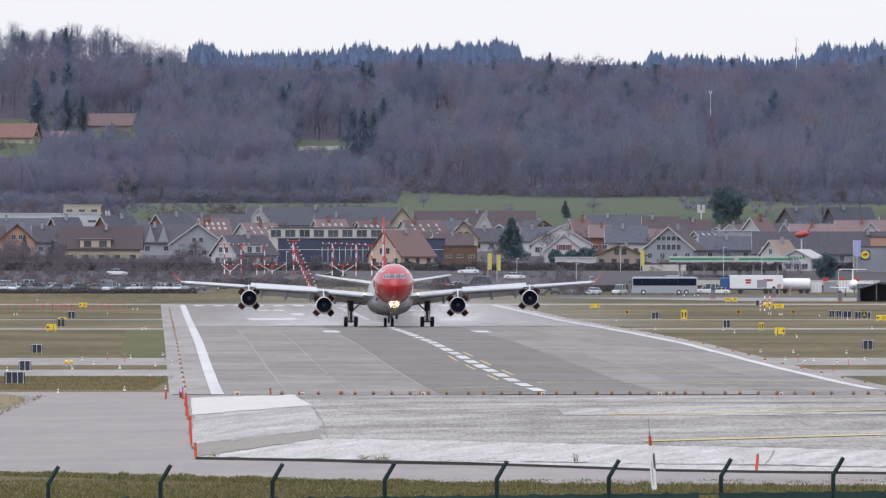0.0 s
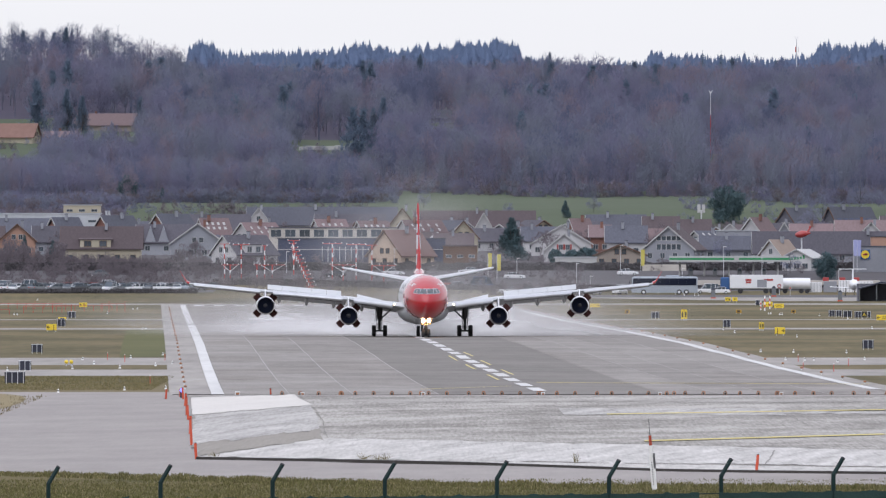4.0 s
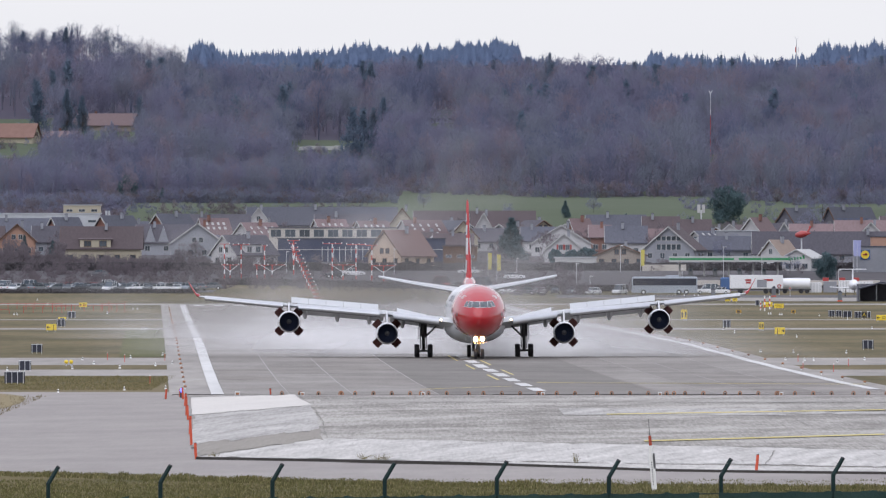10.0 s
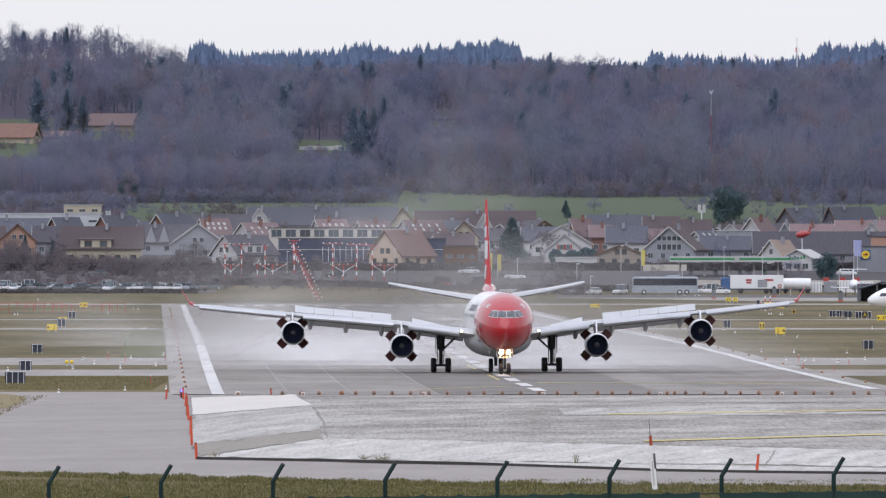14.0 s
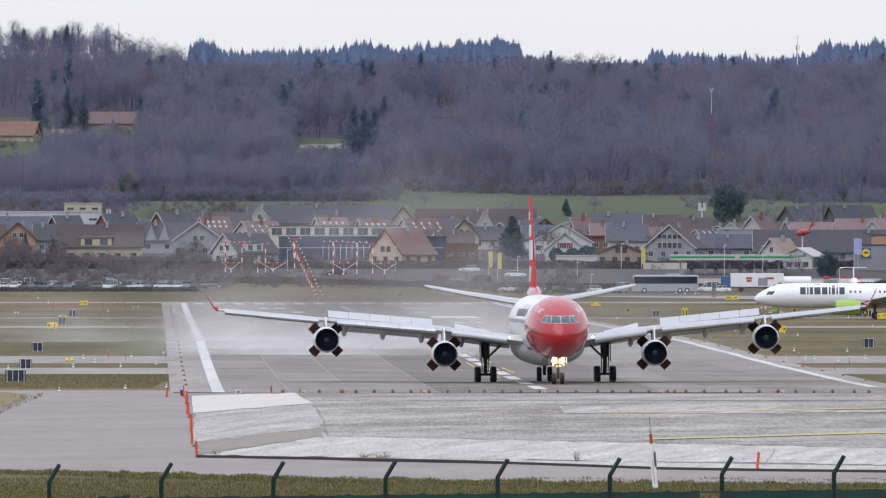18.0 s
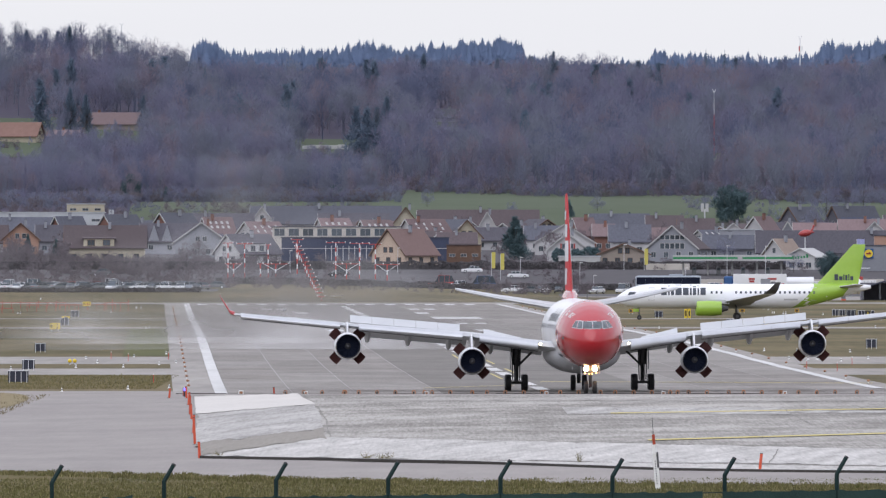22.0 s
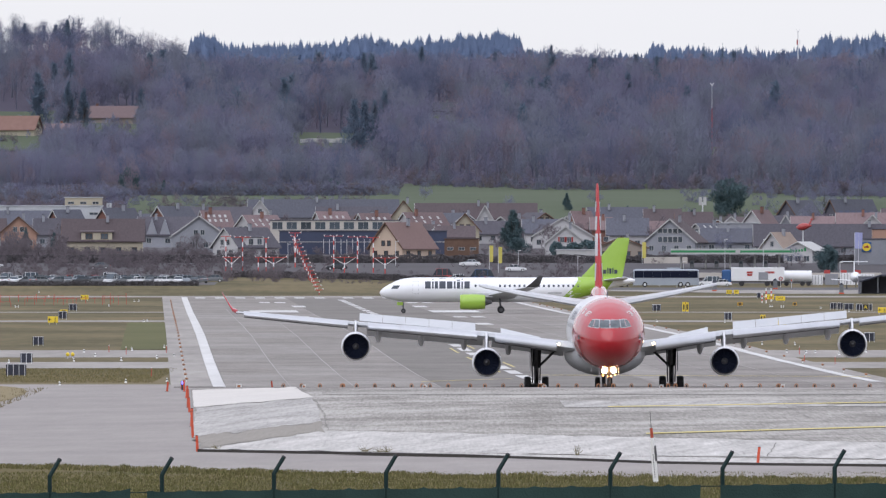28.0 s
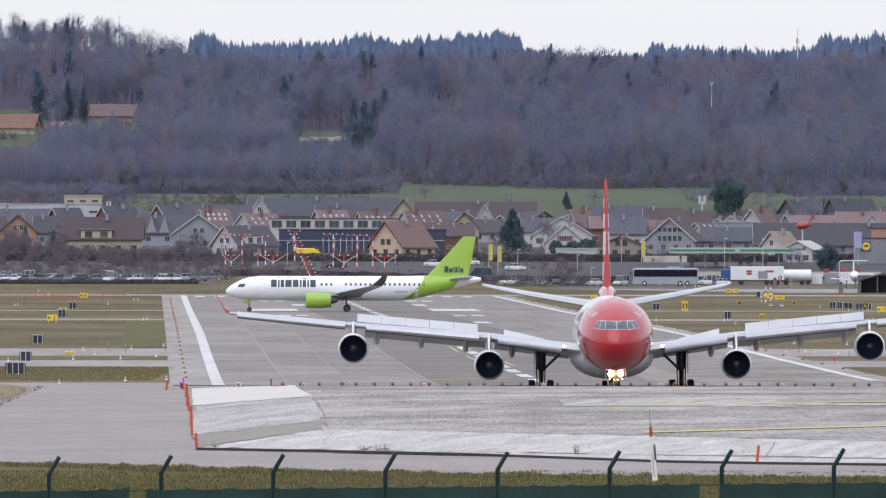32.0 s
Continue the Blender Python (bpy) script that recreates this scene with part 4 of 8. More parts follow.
for y0, y1, x0, x1, mt in ((1058, 1075, -8.2, 40, "stain"), (985, 1020, 7.5, 21.3, "ramp_grey"), (990, 1002, 21.4, 38, "ramp_grey")):
    patch("concrete_band", ((x0, y0), (x1, y0 - 3), (x1 + 0.3, y1 - 3), (x0 - 0.1, y1)), mt, 0.115, 4, slab_top, m=60, ragged=0.12)
for a, b in (((10.2, 984), (28.2, 1008)), ((11.0, 862), (24.9, 890))):
    patch("guide_line", (a, b, (b[0], b[1] + 4.5), (a[0], a[1] + 4.5)), "line_yellow", 0.13, 2, slab_top, m=8)
# cracks and joints wander across the slab
rc = random.Random(8)
for a, b in (((-10.4, 1098), (-8.5, 1044)), ((-8.5, 1044), (-6.4, 880)), ((9.3, 1075), (12.6, 925)), ((21.4, 1003), (21.4, 919)), ((16.6, 916), (17.4, 878)), ((17.4, 878), (17.7, 836)), ((17.7, 836), (15.8, 779))):
    n, w = 7, 0.045
    pts = [(a[0] + (b[0] - a[0]) * i / n + rc.uniform(-0.12, 0.12), a[1] + (b[1] - a[1]) * i / n) for i in range(n + 1)]
    for c, d in zip(pts, pts[1:]):
        if rc.random() < 0.8:
            patch("slab_joint", (c, (c[0] + w, c[1]), (d[0] + w, d[1]), d), "joint", 0.135, 1, slab_top, m=1)
patch("slab_joint", ((-6.5, 879), (24, 829), (24, 829.8), (-6.5, 879.8)), "joint", 0.135, 2, slab_top, m=8)


def weed(x, y, h, w):
    """A dry weed in the kerb's joint: a root tuft and its stalks."""
    t = thing("weed", pose(x, y, ground_z(x, y) + 0.1), "dry brown weed growing from the kerb joint", "weed", "weeds")
    bm = bmesh.new()
    for _ in range(16):
        a = rc.gauss(0, 0.5)
        rod(bm, (rc.uniform(-w, w) * 0.3, rc.uniform(-0.1, 0.1), -0.02), (math.sin(a) * w, rc.uniform(-0.3, 0.3), h * rc.uniform(0.4, 1.0) * math.cos(a)), 0.012, 0.006, 3)
    part("stalks", bm, "straw", t)


for args in ((-4.0, 797.6, 0.42, 0.5), (-3.3, 797.0, 0.28, 0.6), (-2.9, 796.5, 0.35, 0.45), (6.6, 785.6, 0.6, 0.3), (-11.6, 806.5, 0.3, 0.4)):
    weed(*args)
# the slab's front edge bends towards the service road
KERB = ((-12.5, 801), (-6, 793), (1.0, 783), (6, 771), (10.5, 759.5), (15.5, 754), (21.1, 750), (40, 741), (70, 728))
for (ax, ay), (bx, by) in zip(KERB, KERB[1:]):
    patch("concrete_band", ((ax, ay), (bx, by), (bx, max(by + 4, 806 - 1.12 * (bx + 12.6))), (ax, max(ay + 4, 806 - 1.12 * (ax + 12.6)))), "snowy", 0.105, 2, slab_top, m=4)
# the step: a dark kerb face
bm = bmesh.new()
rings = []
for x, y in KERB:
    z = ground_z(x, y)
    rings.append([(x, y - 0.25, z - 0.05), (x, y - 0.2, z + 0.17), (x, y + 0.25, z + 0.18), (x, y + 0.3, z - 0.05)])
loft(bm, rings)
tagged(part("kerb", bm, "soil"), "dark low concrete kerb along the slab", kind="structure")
for c in (((-60, 806), (-10.4, 743), (-10.4, 795), (-60, 850)), ((-10.4, 743), (10.5, 726), (10.5, 768), (-10.4, 795)), ((10.5, 726), (60, 720), (60, 744), (10.5, 768))):
    patch("service_road", c, "wet", 0.055, 6, label="damp grey service road", m=8)
# grass verge with a straw bank at one corner
def mound(name, x0, y0, rx, ry, h, mat, label):
    bm = bmesh.new()
    bmesh.ops.create_icosphere(bm, subdivisions=3, radius=1.0)
    for v in bm.verts:
        k = 1 + 0.12 * noise.noise(v.co * 2.3)
        v.co = Vector((v.co.x * rx * k, v.co.y * ry * k, max(v.co.z, -0.1) * h * k))
    ob = part(name, bm, mat, m=pose(x0, y0, ground_z(x0, y0)))
    return tagged(ob, label, kind="structure")


mound("grass_bank", -31.9, 1050, 3.6, 72, 0.25, "straw_pale", "dry straw-coloured grass bank")

SIGNS = (
    (-51.8, 2093, 1.35, 1.05, '<J', 'y'), (42.68, 2005, 1.29, 1.07, 'J>', 'y'), (-63.54, 2793, 1.4, 1, '<B1', 'y'),
    (57.36, 2793, 1.6, 1.1, '<A1', 'y'), (58.45, 2753, 1.67, 0.98, 'GAC', 'y'), (53.32, 2962, 1.06, 0.95, 'K06', 'y'),
    (54.64, 2962, 0.95, 0.95, 'H', 'y'), (65.52, 2461, 0.79, 1.05, 'A', 'k'), (66.02, 2382, 1.53, 1.02, '<32', 'y'),
    (26.59, 2773, 1.68, 0.89, 'A1>', 'y'), (-57.8, 2401, 1.2, 0.6, '', 'y'), (36.53, 2415, 0.43, 1.64, '', 'y'),
    (37.04, 2415, 0.43, 1.64, '', 'y'), (42.52, 2122, 0.3, 1.14, '', 'y'), (42.89, 2122, 0.3, 1.14, '', 'y'),
    (29.96, 2573, 0.74, 0.83, '', 'o'), (39.66, 2607, 0.74, 0.74, '', 'o'), (48.7, 2607, 0.93, 0.65, '', 'o'),
    (57.73, 2607, 0.74, 0.65, '', 'o'),
)

BOARDS = (
    (-38.47, 1421, 1.83, 1.12), (-40.81, 1544, 1.21, 1.05), (-44.6, 1737, 1.24, 0.99), (-53.79, 2228, 1.27, 1.11), (-58.14, 2476, 1.33, 1.06), (33, 2461, 1.32, 1.05),
    (39.39, 2197, 1.1, 1.1), (47.83, 1781, 1.27, 1.08), (61.63, 2508, 1.07, 1.07), (62.74, 2508, 0.99, 1.07), (63.68, 2492, 1.51, 1.07), (64.95, 2476, 1.15, 1.06),
    (66.68, 2476, 0.53, 1.06), (57.12, 2874, 0.72, 1.03),
)

POSTS = (
    (-18.97, 1082, 0.7), (-18.22, 1097, 0.55), (-17.78, 1082, 0.81), (-16.97, 1040, 0.85), (-16, 987, 1.2), (-15.53, 964, 0.93),
    (-14.38, 899, 1.06), (-13.56, 853, 1.46), (-12.5, 801, 0.86), (-14.29, 1312, 0.61), (15, 758, 0.87),
)

MARKERS = (
    (-32.47, 1335), (-27.39, 1360), (-24.02, 1370), (-37.85, 1661), (-33.14, 1678), (-30.24, 1707), (-36.78, 1570), (-32.2, 1576),
    (-29.07, 1599), (-42.71, 1551), (-35.67, 1616), (-27.65, 1616), (35.17, 1752), (38.64, 1745), (44.29, 1737), (35.95, 1661),
    (37.83, 1655), (38.77, 1655), (40.76, 1635), (44.25, 1661), (-76.34, 2977), (-72.75, 2910), (-69.75, 2573), (-69.29, 2573),
    (-55.31, 2607), (-53.98, 2753), (-53.19, 2753), (-40.69, 2166), (-40.87, 2151), (42.84, 3148), (45.86, 3124), (47.29, 3101),
    (49.28, 3101), (50.06, 3101), (37.84, 2136), (44.07, 1971), (38.05, 2065), (53.28, 2590), (53.65, 2590), (54.77, 2573),
    (55.14, 2573), (60.42, 2540), (62.52, 2445), (58.71, 2166), (26.39, 2415), (28.88, 2151),
)


def glyphs(parent, text, x, y, z, size, mat):
    """Upright characters facing the camera, as flat meshes."""
    cu = bpy.data.curves.new("text", "FONT")
    cu.body, cu.size, cu.align_x, cu.align_y, cu.extrude = text, size, "CENTER", "CENTER", 0.004
    ob = bpy.data.objects.new("text", cu)
    me = bpy.data.meshes.new_from_object(ob)
    bpy.data.objects.remove(ob)
    me.materials.clear()
    me.materials.append(M[mat])
    o = new("lettering", me)
    o.parent = parent
    o.matrix_basis = pose(x, y, z, 90)
    return o


def airfield_sign(x, y, w, h, text, style):
    z = ground_z(x, y)
    face, ink = ("sign_yellow", "sign_black") if style == "y" else ("sign_black", "sign_yellow") if style == "k" else ("sign_amber", "sign_black")
    names = {"y": "yellow", "k": "black", "o": "small amber"}
    s = thing("airfield_sign", pose(x, y, z), names[style] + " airfield guidance sign on short legs in the grass", "sign", "airfield signs")
    leg = 0.22 if h > 0.7 else 0.12
    bm = bmesh.new()
    box(bm, 0, 0, leg + (h - leg) / 2, w, 0.16, h - leg, 0.02)
    part("panel", bm, face, s, smooth=False)
    for k in (-1, 1):
        bm = bmesh.new()
        rod(bm, (k * w * 0.36, 0, -0.1), (k * w * 0.36, 0, leg + 0.05), 0.035, n=6)
        part("leg", bm, "alu", s)
    if text:
        mid = leg + (h - leg) / 2
        left, right = text.startswith("<"), text.endswith(">")
        word = text.strip("<>")
        shift = 0.22 * w * (left - right)
        glyphs(s, word, shift, -0.09, mid, (h - leg) * (0.95 if len(word) < 2 else 0.78), ink)
        if left or right:
            k = -1 if left else 1
            bm = bmesh.new()
            cx = k * w * 0.28
            box(bm, cx, -0.09, mid, w * 0.26, 0.01, 0.09)
            for sg in (-1, 1):
                box(bm, cx + k * w * 0.09, -0.09, mid + sg * 0.09, 0.26, 0.01, 0.08, m=pose(0, 0, 0, 0, k * sg * 42, 0))
            part("arrow", bm, ink, s, smooth=False)
    else:
        bm = bmesh.new()
        box(bm, 0, -0.09, leg + (h - leg) / 2, w * 0.5, 0.01, (h - leg) * 0.6)
        part("marking_bar", bm, ink, s, smooth=False)


for row in SIGNS:
    airfield_sign(*row)


def sign_back(x, y, w, h):
    b = thing("board", pose(x, y, ground_z(x, y), 0, 0, 3), "dark backside of an airfield board between pale posts", "board", "dark boards")
    n = max(2, round(w / 0.62) + 1)
    bm = bmesh.new()
    box(bm, 0, 0, 0.12 + (h - 0.12) / 2, w, 0.14, h - 0.14, 0.02)
    part("panel", bm, "board_back", b, smooth=False)
    bm = bmesh.new()
    box(bm, 0, -0.02, h, w, 0.2, 0.05, 0.01)
    part("top_rail", bm, "alu", b, "pale metal rail", smooth=False)
    for k in range(n):
        px = -w * 0.42 + w * 0.84 * k / (n - 1)
        bm = bmesh.new()
        box(bm, px, -0.1, h / 2 - 0.05, 0.06, 0.05, h + 0.1, 0.01)
        part("post", bm, "alu", b, "pale metal post", smooth=False)


for row in BOARDS:
    sign_back(*row)

# orange marker posts along the slab and the road
for x, y, h in POSTS:
    p = thing("marker_post", pose(x, y, ground_z(x, y), 0, random.Random(x).uniform(-4, 6)), "weathered orange plastic marker post", "post", "orange marker posts")
    bm = bmesh.new()
    rod(bm, (0, 0, -0.05), (0, 0, h), 0.075, 0.07, 10)
    part("pole", bm, "orange", p)
    bm = bmesh.new()
    rod(bm, (0, 0, h), (0, 0, h + 0.03), 0.08, 0.06, 10)
    part("cap", bm, "soil", p, "dark cap")
    bm = bmesh.new()
    rod(bm, (0, 0, 0.0), (0, 0, 0.05), 0.16, 0.13, 10)
    part("foot", bm, "soil", p, "dark foot")
p = thing("lamp_post", pose(-18.0, 1090, ground_z(-18.0, 1090)), "short blue obstruction lamp beside orange posts", "lamp")
bm = bmesh.new()
rod(bm, (0, 0, 0), (0, 0, 0.5), 0.13, 0.12, 10)
part("body", bm, "board_back", p)
bm = bmesh.new()
bmesh.ops.create_uvsphere(bm, u_segments=10, v_segments=6, radius=0.13, matrix=Matrix.Translation((0, -0.05, 0.55)))
part("lamp", bm, "lamp_blue", p, "glowing blue lamp")

# tall white snow pole leaning at the verge
p = thing("snow_pole", pose(9.52, 712, ground_z(9.52, 712), 0, -5), "tall white pole with an orange tip leaning by the verge", "pole")
bm = bmesh.new()
box(bm, 0, 0, 0.85, 0.24, 0.1, 1.75, 0.02)
part("board", bm, "white_plastic", p, smooth=False)
bm = bmesh.new()
box(bm, 0.1, -0.02, 1.35, 0.1, 0.1, 0.7, 0.02)
part("strip", bm, "strut", p, "grey reflector strip", smooth=False)
bm = bmesh.new()
rod(bm, (0, 0, 1.6), (0, 0, 2.05), 0.09, 0.08, 8)
part("sleeve", bm, "white_plastic", p)
bm = bmesh.new()
rod(bm, (0, 0, 2.05), (0, 0, 2.5), 0.07, 0.065, 8)
part("tip", bm, "orange", p, "orange tip")
bm = bmesh.new()
rod(bm, (0, 0, 2.5), (0.01, 0, 3.25), 0.016, 0.01, 5)
part("whip", bm, "sign_black", p, "thin dark whip on top")
bm = bmesh.new()
for k in range(10):
    box(bm, -0.02, -0.055, 0.3 + k * 0.11, 0.035, 0.01, 0.07)
part("number_bars", bm, "strut", p, "small dark writing as plain bars", smooth=False)

# a row of end lights along the crest
def end_light():
    s = thing("runway_light", Matrix(), "small amber hooded runway end light", "light", "runway end lights")
    bm = bmesh.new()
    path = [(0.105, -0.02)] + [(0.105 * math.cos(math.pi * k / 10), 0.13 + 0.11 * math.sin(math.pi * k / 10)) for k in range(11)] + [(-0.105, -0.02)]
    rings = []
    for k, (px, pz) in enumerate(path):
        side = Vector((px, 0, max(0.0, pz - 0.13))).normalized()
        rings.append([(px + side.x * 0.035 * math.cos(q), 0.035 * math.sin(q), pz + side.z * 0.035 * math.cos(q)) for q in (0, 1.047, 2.094, 3.142, 4.189, 5.236)])
    loft(bm, rings)
    part("hood", bm, "lamp_amber", s)
    bm = bmesh.new()
    rod(bm, (0, 0.02, 0), (0, 0.02, 0.16), 0.05, 0.05, 8)
    part("lens", bm, "soil", s, "dark lens")
    return s


first = end_light()
spots = [(-11.3 + k * 1.285 + (0.25 if k % 7 == 3 else 0)) for k in range(36)] + [-7.1, -1.55, 6.9, 16.2, 23.5]
for k, x in enumerate(spots):
    m = pose(x, 1109.5, ground_z(x, 1109.5) + 0.05)
    if k == 0:
        first.matrix_basis = m
    else:
        copy_thing(first, m)
box_light = thing("light_box", Matrix(), "white painted light box at the runway end", "light", "white light boxes")
bm = bmesh.new()
box(bm, -0.2, 0, 0.16, 0.08, 0.2, 0.32, 0.02)
box(bm, 0.2, 0, 0.16, 0.08, 0.2, 0.32, 0.02)
box(bm, 0, 0, 0.29, 0.48, 0.2, 0.08, 0.02)
part("frame", bm, "white_plastic", box_light, smooth=False)
bm = bmesh.new()
box(bm, 0, 0.02, 0.13, 0.3, 0.12, 0.2, 0.02)
part("lens", bm, "lamp_amber", box_light, "amber lens", smooth=False)
for k, x in enumerate((-14.4, -9.85, -1.4, 7.0, 15.2, 23.7)):
    m = pose(x, 1108.5, ground_z(x, 1108.5) + 0.05) @ Matrix.Scale(0.75, 4)
    if k == 0:
        box_light.matrix_basis = m
    else:
        copy_thing(box_light, m)

# edge lights on stalks
edge = thing("edge_light", Matrix(), "orange-topped runway edge light on a short stalk", "light", "runway edge lights")
bm = bmesh.new()
rod(bm, (0, 0, 0), (0, 0, 0.22), 0.06, 0.04, 8)
part("stalk", bm, "white_plastic", edge)
bm = bmesh.new()
loft(bm, [[(r * math.cos(a), r * math.sin(a), z) for a in [math.pi * 2 * i / 10 for i in range(10)]] for z, r in ((0.2, 0.05), (0.28, 0.2), (0.38, 0.22), (0.46, 0.12), (0.5, 0.05))])
part("head", bm, "lamp_amber", edge)
n = 0
for k in range(31):
    for o in (-30.1, 30.6):
        y = 1365 + k * 46
        if y > 2890 or (o > 0 and y < 1400):
            continue
        x = middle(y) + o
        m = pose(x, y, ground_z(x, y) + 0.08)
        if n == 0:
            edge.matrix_basis = m @ Matrix.Scale(0.7, 4)
        else:
            copy_thing(edge, m)
        n += 1

# taxiway markers: little pale cones with a dark band
cone = thing("marker_cone", Matrix(), "small pale marker light with a dark band in the grass", "light", "taxiway markers")
bm = bmesh.new()
rod(bm, (0, 0, -0.02), (0, 0, 0.18), 0.16, 0.09, 8)
part("base", bm, "white_plastic", cone)
bm = bmesh.new()
rod(bm, (0, 0, 0.18), (0, 0, 0.28), 0.10, 0.10, 8)
part("band", bm, "sign_black", cone, "dark band")
bm = bmesh.new()
rod(bm, (0, 0, 0.28), (0, 0, 0.42), 0.1, 0.04, 8)
part("cap", bm, "white_plastic", cone)
for k, (x, y) in enumerate(MARKERS):
    m = pose(x, y, ground_z(x, y) + 0.03)
    if k == 0:
        cone.matrix_basis = m @ Matrix.Scale(0.8, 4)
    else:
        copy_thing(cone, m)
# two yellow balls on stands
for x in (-38.1, -37.6):
    b = thing("marker_ball", pose(x, 1600, ground_z(x, 1600)), "yellow ball marker on a short stand", "marker", "yellow balls")
    bm = bmesh.new()
    bmesh.ops.create_uvsphere(bm, u_segments=12, v_segments=8, radius=0.2, matrix=Matrix.Translation((0, 0, 0.42)))
    part("ball", bm, "sign_yellow", b)
    bm = bmesh.new()
    rod(bm, (0, 0, 0), (0, 0, 0.3), 0.05, n=6)
    part("stand", bm, "alu", b)

# thin red frames of an aerial array in the far grass
def aerial_row(x0, x1, y, h, n):
    a = thing("aerial_frame", pose((x0 + x1) / 2, y, ground_z(0, y)), "thin red frame of an aerial array in the grass", "aerial", "red aerial frames")
    w = x1 - x0
    for k in range(n):
        bm = bmesh.new()
        px = -w / 2 + w * k / (n - 1)
        rod(bm, (px, 0, -0.1), (px, 0, h * (1 if k % 2 else 0.8)), 0.035, n=6)
        part("post", bm, "mast_red", a)
    bm = bmesh.new()
    rod(bm, (-w / 2, 0, h * 0.75), (w / 2, 0, h * 0.75), 0.024, n=6)
    part("rail", bm, "mast_red", a)


aerial_row(-79, -66.5, 2760, 1.3, 9)
aerial_row(-70, -62, 2640, 1.5, 6)
aerial_row(-66, -56.5, 2700, 1.2, 7)
aerial_row(-57.5, -53.5, 2660, 1.9, 4)
aerial_row(-78, -71, 2590, 1.1, 5)
# red stakes
for x, y in ((-26.3, 1420), (-35.2, 1660), (-33.0, 1640), (-29.1, 1655), (36.8, 1640), (37.9, 1535), (35.5, 1560), (41.0, 1600)):
    s = thing("stake", pose(x, y, ground_z(x, y)), "thin red stake at the taxiway edge", "stake", "red stakes")
    bm = bmesh.new()
    rod(bm, (0, 0, -0.1), (0, 0, 0.75), 0.035, 0.03, 6)
    part("rod", bm, "mast_red", s)
    bm = bmesh.new()
    rod(bm, (0, 0, 0.75), (0, 0, 0.85), 0.04, 0.03, 6)
    part("tip", bm, "white_plastic", s)
# white and red banded short masts by the far taxiway
for x, y, h in ((54.6, 2720, 1.6), (54.9, 2700, 2.6), (57.0, 2760, 2.3)):
    s = thing("banded_post", pose(x, y, ground_z(x, y)), "slim post banded in red and white", "post", "banded posts")
    for k in range(5):
        bm = bmesh.new()
        rod(bm, (0, 0, h * k / 5), (0, 0, h * (k + 1) / 5), 0.11, n=8)
        part("band", bm, "mast_red" if k % 2 else "mast_white", s)

# the perimeter fence close to the camera
fence = thing("fence", pose(0, 0, 0), "dark green perimeter fence with bent post tops and netting", "fence")


def fence_y(x):
    return 352.3


def fence_up(x):
    """The fence climbs a little along its line."""
    return 5.4 * (1 - 352.3 / (359.0 + 0.76 * x))


for k in range(-4, 13):
    x = -8.79 + 2.497 * k
    y = fence_y(x)
    zg = ground_z(x, y)
    bm = bmesh.new()
    lean = 0.012 * math.sin(k * 2.1)
    up = fence_up(x)
    top = 6.93 + up
    rod(bm, (x + lean, y, zg - 0.3), (x, y, top), 0.05, n=10)
    bmesh.ops.create_uvsphere(bm, u_segments=10, v_segments=6, radius=0.05, matrix=Matrix.Translation((x, y, top)))
    rod(bm, (x, y, top), (x + 0.21, y + 0.12, 7.29 + up), 0.05, 0.047, 10)
    post = part("post", bm, "fence_green", fence)
    bm = bmesh.new()
    rod(bm, (x + 0.208, y + 0.118, 7.285 + up), (x + 0.225, y + 0.127, 7.315 + up), 0.054, 0.047, 10)
    part("cap", bm, "sign_black", post, "black plastic cap")
    # netting to the next post, with a scalloped upper edge and two slits
    x0, x1 = x + 0.02, x + 2.477
    if k == 0:
        x1 = x + 1.72
    if k == 1:
        x0 = x - 0.33
    if k == 5:
        x1 = x + 1.93
    if k == 6:
        x0 = x - 0.05
    verts, faces = [], []
    nn = 24
    for i in range(nn + 1):
        xx = x0 + (x1 - x0) * i / nn
        yy = fence_y(xx) - 0.07 + 0.012 * math.sin(xx * 9)
        sag = 0.05 * math.sin(math.pi * ((i / nn * 3) % 1.0))
        zt = 6.63 + fence_up(xx) - 0.045 + sag * -0.8 + 0.012 * math.sin(xx * 23)
        if (k == 0 and i > 12):
            zt += 0.05 * (i - 12) / 12
        zb = ground_z(xx, yy)
        for u in (0, 0.33, 0.66, 1):
            verts.append((xx + (0.08 * (1 - u) if (k in (0, 5) and i == nn) else 0), yy + 0.03 * math.sin(xx * 5 + u * 4), zt + (zb - zt) * u))
    for i in range(nn):
        for j in range(3):
            faces.append((i * 4 + j, i * 4 + j + 1, (i + 1) * 4 + j + 1, (i + 1) * 4 + j))
    net = joined("netting", verts, faces, "netting", fence, "dark green privacy netting")
    net.data.polygons.foreach_set("use_smooth", [True] * len(net.data.polygons))
for z in (5.4, 6.55):
    bm = bmesh.new()
    rod(bm, (-18.5, 352.3, z + fence_up(-18.5)), (21.2, 352.3, z + fence_up(21.2)), 0.012, n=5)
    part("wire", bm, "fence_green", fence)


